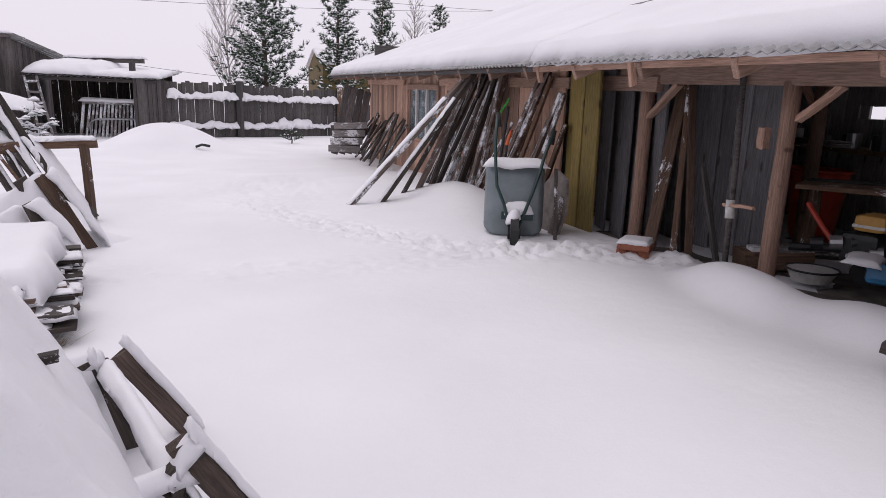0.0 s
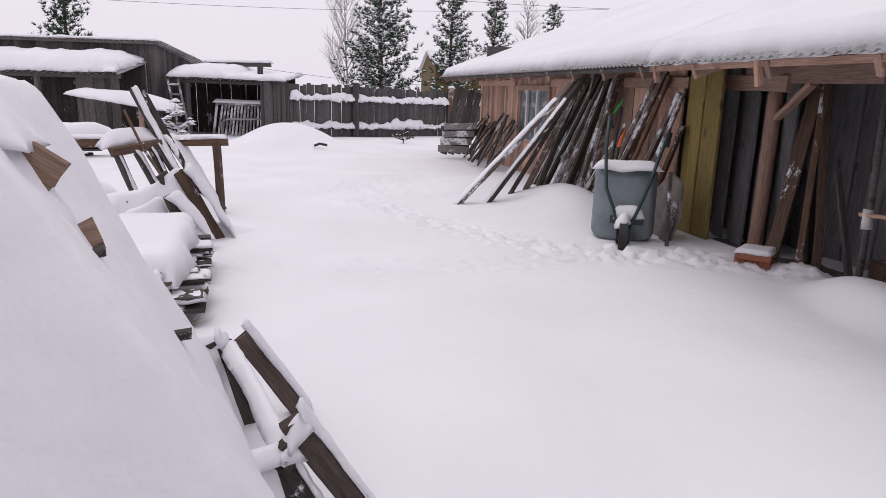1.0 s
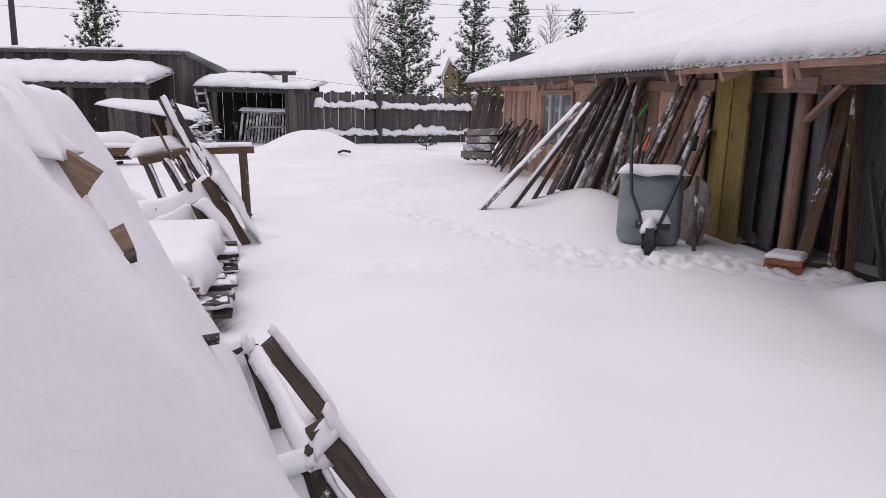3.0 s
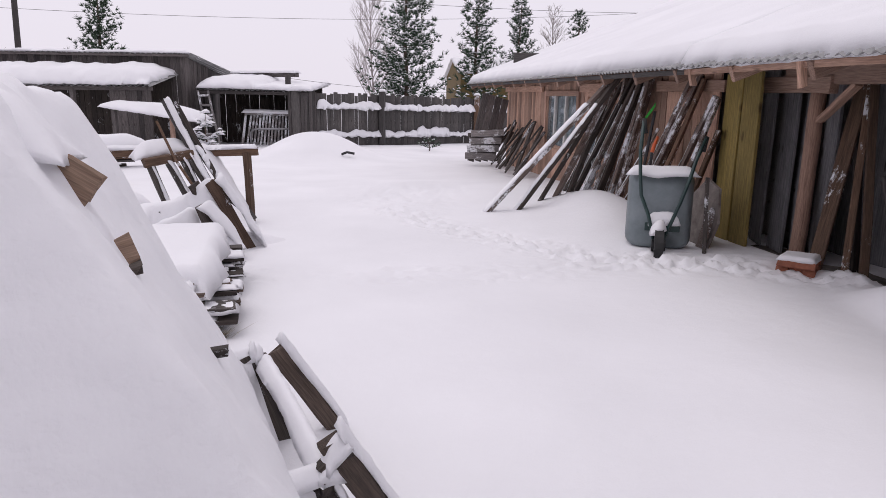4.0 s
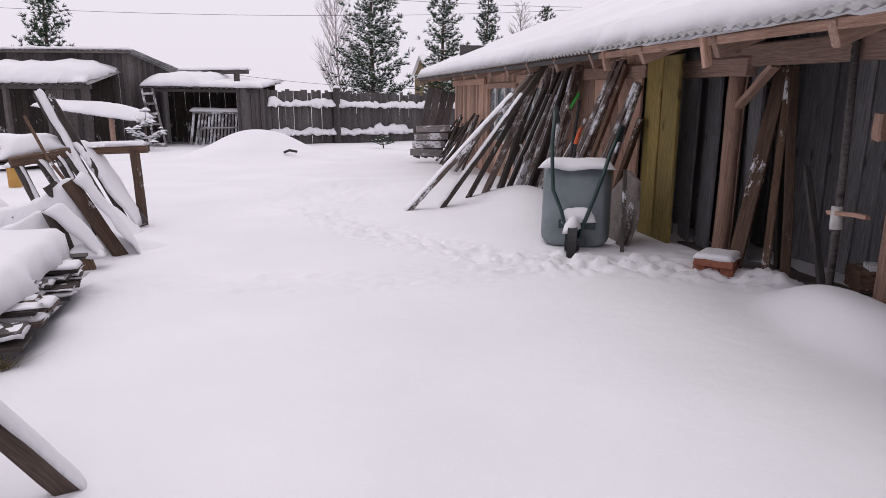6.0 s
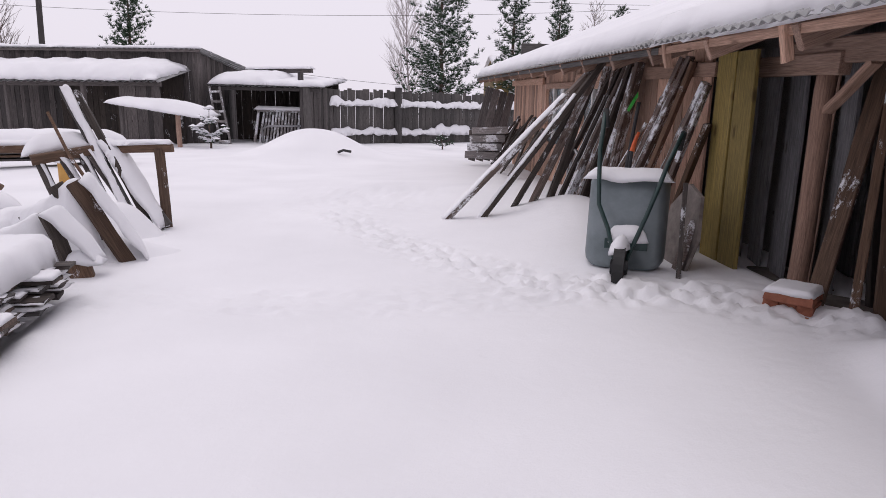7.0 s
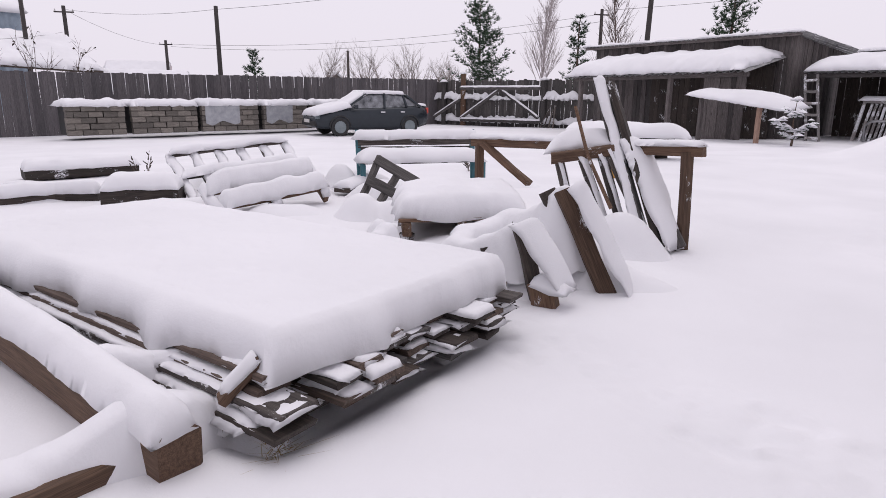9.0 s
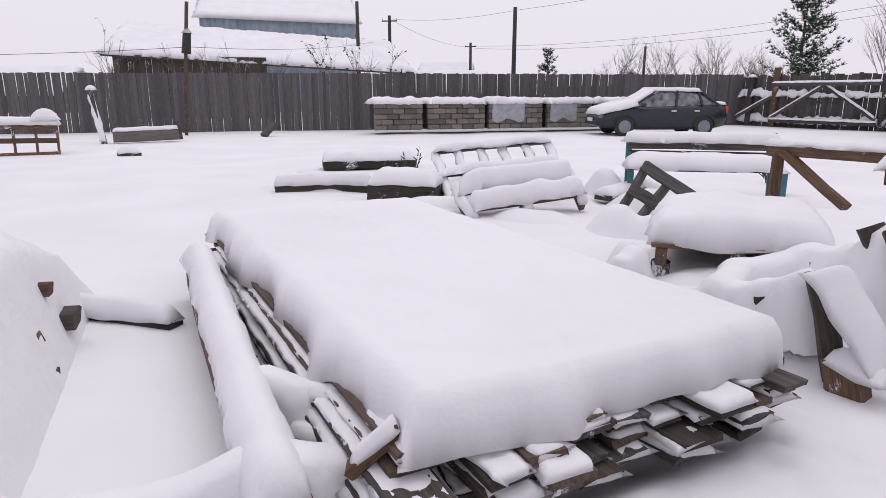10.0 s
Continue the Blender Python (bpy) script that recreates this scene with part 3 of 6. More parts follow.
for i, (bx, by, ts, tz, w, snow) in enumerate(((0.63, 8.5, 2.0, 1.5, 0.1, 0.03), (0.99, 8.59, 1.85, 1.5, 0.1, 0.028), (1.3, 9.1, 1.95, 1.5, 0.09, 0.0), (1.5, 9.2, 1.9, 1.52, 0.11, 0.0), (1.72, 9.4, 2.0, 1.5, 0.08, 0.02))):
    leaning((bx, by, -0.06), hp(ts, -0.42, tz), w, 0.05, LEAN_WOOD if i in (0, 3) else DARK_WOOD, snow, up=(Vector((bx, by, 0)) - hp(ts, -0.42, 0) + Z * 1.2).normalized())
# steep boards behind the long poles, frosted on their upper faces
for i, (s0, o0, s1, z1, w, snow) in enumerate(((2.95, -0.5, 2.2, 1.5, 0.09, 0.022), (2.75, -0.48, 2.05, 1.5, 0.1, 0.022), (2.55, -0.4, 1.95, 1.48, 0.12, 0.0), (2.35, -0.42, 1.9, 1.5, 0.12, 0.02), (2.15, -0.35, 1.8, 1.46, 0.1, 0.0), (1.98, -0.3, 1.72, 1.5, 0.14, 0.016),
                                               (3.2, -0.55, 2.5, 1.45, 0.07, 0.02), (3.05, -0.3, 2.7, 1.5, 0.12, 0.0), (2.6, -0.2, 2.35, 1.52, 0.14, 0.0))):
    leaning(hp(s0, o0, -0.05), hp(s1, -0.1, z1), w, 0.035, (DARK_WOOD, LEAN_WOOD, LEAN_WOOD)[i % 3], max(snow, 0.014))
# short offcuts and tall brown boards nearer the doorway
for i, (s0, o0, s1, z1, w, snow) in enumerate(((1.75, -0.5, 1.45, 0.95, 0.05, 0.016), (1.62, -0.45, 1.3, 0.78, 0.06, 0.02), (1.5, -0.4, 1.22, 1.0, 0.05, 0.016), (1.35, -0.42, 1.12, 0.82, 0.07, 0.0), (1.2, -0.38, 0.98, 1.0, 0.05, 0.018))):
    leaning(hp(s0, o0, -0.05), hp(s1, -0.1, z1), w, 0.03, (LEAN_WOOD, BROWN_WOOD, DARK_WOOD)[i % 3], snow)
for i, (s0, o0, s1, z1, w, snow) in enumerate(((1.28, -0.48, 0.85, 1.5, 0.09, 0.014), (1.14, -0.5, 0.7, 1.5, 0.1, 0.022), (1.0, -0.42, 0.64, 1.46, 0.08, 0.0), (0.8, -0.4, 0.42, 1.3, 0.1, 0.012), (0.66, -0.36, 0.36, 1.28, 0.08, 0.0), (0.5, -0.3, 0.3, 1.0, 0.12, 0.0))):
    leaning(hp(s0, o0, -0.05), hp(s1, -0.08, z1), w, 0.035, (LEAN_WOOD, LEAN_WOOD, BROWN_WOOD)[i % 3], snow)
for i in range(16):
    s = 8.7 - i * 0.2
    leaning(hp(s, random.uniform(-0.7, -0.4), -0.1), hp(s - random.uniform(-0.1, 0.3), -0.1, random.uniform(0.5, 0.85)), 0.09, 0.03, (DARK_WOOD, GREY_FROST)[i % 2])
for i, (s0, o0, s1, z1, w, mat) in enumerate(((-1.0, 0.0, -0.72, 1.42, 0.1, BROWN_WOOD), (-0.4, 0.35, -0.28, 1.4, 0.07, POST_WOOD), (-1.14, 0.15, -0.78, 1.4, 0.05, BROWN_WOOD), (-1.22, 0.25, -0.82, 1.4, 0.06, BROWN_WOOD),
                                              (-1.4, 0.4, -1.05, 0.75, 0.045, GREY_WOOD), (-0.85, 0.5, -0.68, 1.4, 0.08, DARK_WOOD))):
    leaning(hp(s0, o0, -0.06), hp(s1, 0.45, z1), w, 0.035, mat, group="boards in the porch")
# thin propping pole
pole = thing("propping_pole", hp(-1.72, 0.12, 0), "thin grey pole with a cloth-bound cross stick", "pole")
part("pole", tube([hp(-1.76, 0.1, -0.1), hp(-1.72, 0.12, 0.75), hp(-1.68, 0.12, 1.55)], 0.022, 8), GREY_WOOD, pole, smooth=True)
board("cross_stick", hp(-1.68, 0.1, 0.56), hp(-1.95, 0.1, 0.58), 0.035, 0.025, PINE_WOOD, pole)
part("binding", tube([hp(-1.735, 0.11, 0.47), hp(-1.73, 0.11, 0.53), hp(-1.725, 0.11, 0.6)], 0.035, 8, 0.9), CLOTH, pole, smooth=True)


# ---- fences ----
def fence(name, path, base, top, material, label, width=0.12, gap=0.012, rails=(), post_at=None, posts_mat=None, inner=-1, snow=True, jitter=0.04):
    f = thing(name, (*path[0], 0), label, "fence", kind="")
    for (ax, ay), (bx, by) in zip(path, path[1:]):
        a, b = Vector((ax, ay, 0)), Vector((bx, by, 0))
        d = (b - a).normalized()
        n = Vector((-d.y, d.x, 0))
        length, s = (b - a).length, 0.0
        while s < length:
            w = width * random.choice((0.85, 1.0, 1.1))
            p = a + d * (s + w / 2) + n * random.uniform(-0.008, 0.008)
            g = base(p.x, p.y)
            lean = d * random.uniform(-0.02, 0.02)
            m, le = frame_of(p + Z * g, p + lean + Z * (top(p.x, p.y) + random.choice((-1, 0, 0, 1)) * jitter), n)
            part("fence_board", bar_mesh(2.0, round(w, 3), 0.022, random.randrange(4), material, 0.004, 3), material, f, "", m @ Matrix.Diagonal((le / 2.0, 1, 1, 1)))
            s += w + gap + random.choice((0, 0, 0, 0, 0, 0, 0.014))
        for h in rails:
            p, q = a + n * inner * 0.05, b + n * inner * 0.05
            board("rail", p + Z * (base(ax, ay) + h), q + Z * (base(bx, by) + h), 0.06, 0.09, material, f)
            if snow:
                steps = max(1, int(length / 1.4))
                for i in range(steps):
                    u, v = p.lerp(q, i / steps), p.lerp(q, (i + 1.02) / steps)
                    gu, gv = base(u.x, u.y), base(v.x, v.y)
                    snow_along(u + n * inner * 0.03 + Z * (gu + h + 0.045), v + n * inner * 0.03 + Z * (gv + h + 0.045), 0.13, random.uniform(0.11, 0.24), "snow caught on the fence rail", step=0.04, ragged=0.05, lumps=0.9, droop=0.11, seed=i + ax)
    return f


BACK = [(-4.6, 23.45), (-2.53, 25.05), (1.05, 28.0), (4.5, 30.8)]
fence("back_fence", BACK, lambda x, y: lay(x, y) - 0.05, lambda x, y: 1.72, GREY_WOOD, "weathered grey board fence with snow on its rails", 0.14, 0.002, (0.38, 1.35), inner=-1, jitter=0.05)
for (x, y), r, mat in (((-2.5, 24.9), 0.11, GREY_WOOD), ((1.05, 27.8), 0.12, BROWN_WOOD), ((-5.2, 22.9), 0.08, GREY_WOOD)):
    p = thing("fence_post", (x, y, -0.1), "stout fence post capped with snow", "post", "posts of the back fence")
    board("post", (x, y, -0.15), (x, y, 1.86), 0.2, 0.2, mat, p)
    part("snow_cap", snow_pad((x - 0.12, y - 0.12, 1.86), (0.24, 0, 0), (0, 0.24, 0), 0.1), SNOW, p, smooth=True)
WEST = [(-21.7, -9.0), (-22.4, 2.0), (-24.5, 21.0)]
fence("west_fence", WEST, lambda x, y: -0.3, lambda x, y: 1.68 + 0.006 * y, FENCE_GREY, "tall grey palisade of narrow upright boards", 0.125, 0.0, inner=-1, jitter=0.015)
GATE = [(-24.5, 21.0), (-19.2, 23.0), (-13.5, 25.2)]
fence("gate_fence", GATE, lambda x, y: -0.3, lambda x, y: 1.75, GREY_WOOD, "grey board fence with snowy rails beside the gate", 0.14, 0.002, (0.25, 1.25), inner=-1)


# ---- sheds in the far corner ----
def boards_wall(parent, a, b, z0, z1, material, width=0.15, name="wall_board", z1b=None):
    a, b = Vector((*a, 0)), Vector((*b, 0))
    d = (b - a).normalized()
    n = Vector((-d.y, d.x, 0))
    s, length = 0.0, (b - a).length
    while s < length - 0.02:
        w = min(width * random.choice((0.85, 1.0, 1.15)), length - s)
        p = a + d * (s + w / 2) + n * random.uniform(-0.01, 0.01)
        top = z1 + ((z1b if z1b is not None else z1) - z1) * s / length
        m, le = frame_of(p + Z * z0, p + Z * top, n)
        part(name, bar_mesh(2.0, round(w - 0.006, 3), 0.025, random.randrange(4), material, 0.004, 3), material, parent, "", m @ Matrix.Diagonal((le / 2, 1, 1, 1)))
        s += w


def make_shed():
    g = -0.25
    shed = thing("shed", (-11.5, 21, g), "weathered grey board shed with a flat snowy roof", "shed")
    boards_wall(shed, (-14.9, 21), (-8.05, 21), g, 2.66, SHED_WOOD, 0.17)
    boards_wall(shed, (-8.05, 21), (-8.2, 24.6), g, 2.66, SHED_WOOD, 0.17, z1b=2.3)
    boards_wall(shed, (-14.9, 24.6), (-14.9, 21), g, 2.3, SHED_WOOD, 0.2, z1b=2.66)
    me = corrugated((-15.3, 20.7, 2.73), (7.6, 0, 0), (0, 4.2, -0.42), 0.16, 0.02)
    part("roof_sheet", me, ASBESTOS, shed)
    board("roof_board", (-15.2, 20.75, 2.68), (-7.8, 20.75, 2.68), 0.03, 0.08, SHED_WOOD, shed)
    part("window", chamfer_box((0.6, 0.05, 0.3), 0.01), TARP, shed, "", Matrix.Translation((-9.45, 20.97, 2.03)))
    snow_on((-15.3, 20.72, 2.75), (7.5, 0, 0), (0, 4.1, -0.41), 0.09, "thin snow on the flat shed roof", step=0.12, ragged=0.06, lumps=0.5)
    # front lean-to
    lean = thing("lean_to", (-11.3, 19.2, g), "low lean-to with a corrugated roof on posts", "lean-to")
    part("roof_sheet", corrugated((-14.4, 19.1, 1.68), (6.15, 0, 0.05), (0, 1.95, 0.45), 0.2, 0.035), ASBESTOS, lean)
    for x in (-14.0, -12.9, -10.6, -8.45):
        board("post", (x, 19.35, g), (x, 19.35, 1.68), 0.13, 0.13, SHED_WOOD, lean)
    board("beam", (-14.3, 19.35, 1.62), (-8.3, 19.35, 1.66), 0.1, 0.12, SHED_WOOD, lean)
    snow_on((-14.45, 19.05, 1.74), (6.1, 0, 0.05), (0, 1.95, 0.4), 0.34, "deep rounded snow on the lean-to roof", step=0.08, ragged=0.05, droop=0.05, crisp=1.8, lumps=0.2)
    boards_wall(lean, (-12.2, 20.6), (-8.3, 20.6), g, 1.9, DARK_WOOD, 0.16)
    boards_wall(lean, (-9.6, 19.45), (-8.4, 19.45), g, 1.6, SHED_WOOD, 0.16)
    # small table-like roof
    tab = thing("small_roof", (-7.8, 18.5, g), "small slanting roof on a post heaped with snow", "roof")
    part("roof_sheet", corrugated((-9.1, 18.1, 1.12), (2.6, 0, -0.36), (0, 1.0, 0.12), 0.12, 0.02), ASBESTOS, tab)
    for x, z in ((-7.35, 0.85), (-8.9, 1.08)):
        board("post", (x, 18.35, g), (x, 18.35, z), 0.1, 0.1, POST_WOOD if x > -8 else SHED_WOOD, tab)
    snow_on((-9.15, 18.05, 1.14), (2.6, 0, -0.36), (0, 1.0, 0.1), 0.13, "rounded snow heaped on the small roof", step=0.05, crisp=2.0, ragged=0.02,
            sag=lambda s, t: 0.2 * max(0, math.sin(s * math.pi)) * min(1, 4 * min(t, 1 - t)) * s)
    # open shed
    op = thing("open_shed", (-6, 21.5, g), "dark open-fronted shed with a snowy corrugated roof", "shed")
    part("roof_sheet", corrugated((-7.7, 20.9, 1.72), (3.5, 0, -0.02), (0, 2.9, 0.3), 0.16, 0.025), ASBESTOS, op)
    boards_wall(op, (-8.0, 23.6), (-4.4, 23.6), g, 1.9, DARK_WOOD, 0.17)
    boards_wall(op, (-4.75, 21.2), (-4.6, 23.5), g, 1.75, SHED_WOOD, 0.17)
    for x in (-7.75, -4.85):
        board("post", (x, 21.05, g), (x, 21.05, 1.7), 0.12, 0.12, SHED_WOOD, op)
    board("beam", (-7.8, 21.05, 1.64), (-4.3, 21.05, 1.62), 0.1, 0.1, SHED_WOOD, op)
    snow_on((-7.7, 20.85, 1.76), (2.1, 0, -0.01), (0, 2.9, 0.3), 0.32, "deep snow on the open shed roof", step=0.07, crisp=1.8, ragged=0.04)
    snow_on((-5.9, 20.8, 1.74), (1.75, 0, -0.02), (0, 2.8, 0.3), 0.13, "snow on the lower shed roof", step=0.07, ragged=0.04)
    board("upper_beam", (-7.3, 23.0, 2.25), (-4.9, 22.3, 2.25), 0.1, 0.14, SHED_WOOD, op)
    board("upper_post", (-5.0, 21.4, 1.7), (-5.0, 21.4, 2.15), 0.16, 0.1, SHED_WOOD, op)
    snow_along((-7.3, 23.0, 2.32), (-4.9, 22.3, 2.32), 0.3, 0.08, "snow on the shed beam")


before = set(bpy.data.objects)
make_shed()
set_back(before, 1.1)


# ---- car by the block stacks ----
def make_car():
    """A small saloon; local x runs to its nose."""
    base = Matrix.Translation((-19.1, 14.35, -0.27)) @ Matrix.Rotation(radians(-95), 4, "Z") @ Matrix.Translation((0, 0.0, 0))
    car = thing("car", (0, 0, 0), "dark blue-grey saloon car parked in the snow, half covered", "car")
    PLACED[car] = base
    car.matrix_basis = base
    L = 4.2
    # lower body: stations from tail to nose (x, half width, sill, belt, tumble)
    st = [(-2.08, 0.62, 0.42, 0.86), (-2.0, 0.74, 0.32, 0.97), (-1.55, 0.81, 0.22, 0.98), (-0.9, 0.83, 0.2, 0.94), (0, 0.83, 0.2, 0.92), (0.75, 0.83, 0.2, 0.9), (1.4, 0.81, 0.22, 0.86), (1.85, 0.76, 0.25, 0.76), (2.05, 0.66, 0.3, 0.66), (2.12, 0.58, 0.36, 0.58)]
    secs = []
    for x, w, lo, hi in st:
        secs.append([Vector(p) for p in ((x, -w * 0.9, lo), (x, -w, lo + 0.12), (x, -w * 1.01, (lo + hi) / 2), (x, -w * 0.97, hi - 0.1), (x, -w * 0.88, hi),
                                         (x, 0, hi + 0.03), (x, w * 0.88, hi), (x, w * 0.97, hi - 0.1), (x, w * 1.01, (lo + hi) / 2), (x, w, lo + 0.12), (x, w * 0.9, lo))])
    part("body", loft(secs), CAR_PAINT, car, "", base, smooth=True)
    cab = [(-1.75, 0.66, 0.98), (-1.15, 0.6, 1.36), (-0.5, 0.58, 1.42), (0.25, 0.57, 1.4), (1.05, 0.68, 0.92)]
    def ring(x, w, z, low):
        return [Vector(p) for p in ((x, -0.74, low), (x, -w - 0.03, z - 0.08), (x, -w + 0.08, z), (x, w - 0.08, z), (x, w + 0.03, z - 0.08), (x, 0.74, low))]
    part("cabin", loft([ring(x, w, z, 0.88) for x, w, z in cab]), CAR_GLASS, car, "dark glazed cabin", base, smooth=False)
    part("roof", loft([[Vector((x, -w, z - 0.03)), Vector((x, -w + 0.1, z + 0.015)), Vector((x, w - 0.1, z + 0.015)), Vector((x, w, z - 0.03))] for x, w, z in ((-1.25, 0.6, 1.34), (-0.5, 0.6, 1.42), (0.3, 0.59, 1.395))]), CAR_PAINT, car, "", base)
    for side in (-1, 1):
        for x0, z0, x1, z1 in ((-1.75, 0.95, -1.2, 1.35), (-0.35, 0.9, -0.4, 1.4), (1.08, 0.88, 0.28, 1.38), (-1.2, 0.95, -1.1, 1.34)):
            p, q = base @ Vector((x0, side * 0.745, z0)), base @ Vector((x1, side * 0.625, z1))
            board("pillar", p, q, 0.07, 0.04, CAR_PAINT, car, (base.to_3x3() @ Vector((0, side, 0.2))))
        for x in (-0.25, -1.0):
            part("door_handle", chamfer_box((0.16, 0.04, 0.035), 0.01), SNOW, car, "snowed-up handle", base @ Matrix.Translation((x, side * 0.835, 0.78)))
        part("mirror", chamfer_box((0.12, 0.16, 0.12), 0.03), CAR_PAINT, car, "", base @ Matrix.Translation((0.75, side * 0.88, 0.96)))
        part("headlight", chamfer_box((0.16, 0.34, 0.13), 0.03), GLASS, car, "clear headlight", base @ Matrix.Translation((2.0, side * 0.52, 0.62)))
        part("tail_light", chamfer_box((0.12, 0.24, 0.2), 0.03), RED_PAINT, car, "red tail light", base @ Matrix.Translation((-2.02, side * 0.6, 0.82)))
        for x in (-1.27, 1.3):
            w = part("wheel", tube([(x, side * 0.66, 0.3), (x, side * 0.83, 0.3)], 0.3, 20), BLACK_RUBBER, car, "", base)
            part("rim", tube([(x, side * 0.8, 0.3), (x, side * 0.845, 0.3)], 0.2, 14), GALV, w, "spoked metal rim", base)
            part("arch", tube([(x + 0.36 * math.cos(a), side * 0.835, 0.3 + 0.36 * math.sin(a)) for a in [k * math.pi / 8 for k in range(9)]], 0.025, 6), BLACK_RUBBER, car, "", base)
    part("bumper", chamfer_box((0.12, 1.3, 0.16), 0.04), BLACK_RUBBER, car, "", base @ Matrix.Translation((2.09, 0, 0.42)))
    part("number_plate", chamfer_box((0.02, 0.5, 0.11), 0.005), CLOTH, car, "", base @ Matrix.Translation((2.17, 0, 0.5)))
    for name, a, u, v, th in (("hood", (0.85, -0.78, 0.95), (1.24, 0, -0.27), (0, 1.56, 0), 0.2), ("roof", (-1.2, -0.62, 1.38), (1.55, 0, 0.02), (0, 1.24, 0), 0.11), ("windscreen", (0.25, -0.58, 1.38), (0.85, 0, -0.48), (0, 1.2, 0), 0.13), ("boot", (-2.05, -0.66, 0.98), (0.4, 0, 0.02), (0, 1.32, 0), 0.08), ("rear_glass", (-1.75, -0.6, 1.0), (0.55, 0, 0.36), (0, 1.2, 0), 0.05)):
        w3 = base.to_3x3()
        part("snow_layer", snow_pad(base @ Vector(a), w3 @ Vector(u), w3 @ Vector(v), th, step=0.08), SNOW, car, "", None, True)


make_car()


# ---- stacks of concrete blocks under snow ----
def make_blocks(a, u, courses, cols, label, tarp=False):
    a, u = Vector(a), Vector(u)
    n = Vector((u.y, -u.x, 0)).normalized()
    st = thing("block_stack", a, label, "blocks", "stacks of concrete blocks")
    d = u.normalized()
    L = u.length / cols
    depth = 0.9
    for c in range(courses):
        for k in range(cols):
            off = (0.5 * L if c % 2 else 0)
            p = a + d * min(k * L + off + 0.006, u.length - L + 0.006) + Z * (0.1 + c * 0.17 + 0.083)
            if c % 2 and k == cols - 1:
                for q in (a + d * 0.006 + Z * (p.z - a.z), a + d * (u.length - L / 2 + 0.006) + Z * (p.z - a.z)):
                    board("half_block", q, q + d * (L / 2 - 0.012), 0.19, 0.16, CONCRETE, st, wave=0.003)
                continue
            q = p + n * random.uniform(-0.015, 0.015) + d * random.uniform(-0.012, 0.012)
            board("block", q, q + d * (L - 0.016), 0.19, 0.158, CONCRETE, st, wave=0.004)
    # Black filler box: the shade between the blocks is put into its colour.
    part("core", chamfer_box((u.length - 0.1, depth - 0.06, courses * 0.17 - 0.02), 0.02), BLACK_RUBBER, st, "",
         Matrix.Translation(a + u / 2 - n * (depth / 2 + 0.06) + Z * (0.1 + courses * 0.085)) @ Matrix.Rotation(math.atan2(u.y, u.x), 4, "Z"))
    snow_on(a + n * 0.12 + Z * (0.1 + courses * 0.17), u, -n * 1.15, 0.16, "snow slab on a stack of blocks", step=0.06, ragged=0.06, droop=0.05, lumps=0.45, crisp=0.6)
    if tarp:
        me = bpy.data.meshes.new("film")
        vs = []
        for i in range(14):
            for j in range(9):
                f, h = i / 13, j / 8
                vs.append(a + d * (u.length * (0.05 + 0.6 * f)) + n * (0.11 + 0.05 * abs(nz(f * 4, h * 2, 3))) + Z * (0.1 + courses * 0.17 + 0.02 - h * 0.75 * (0.8 + 0.2 * nz(f * 3, 1))))
        me.from_pydata(vs, [], [(i * 9 + j, i * 9 + j + 1, i * 9 + j + 10, i * 9 + j + 9) for i in range(13) for j in range(8)])
        part("plastic_film", me, TARP, st, "torn grey plastic film", smooth=True)


for y0, y1, c, cols, tp in ((5.25, 6.8, 5, 4, False), (6.98, 8.95, 5, 5, False), (9.1, 11.05, 5, 5, True), (11.25, 12.95, 5, 4, True), (13.1, 14.6, 5, 4, False)):
    make_blocks((-19.9 - (y0 - 5) * 0.16, y0, -0.22), (-(y1 - y0) * 0.16, y1 - y0, 0), c, cols, "stack of grey concrete blocks capped with snow", tp)


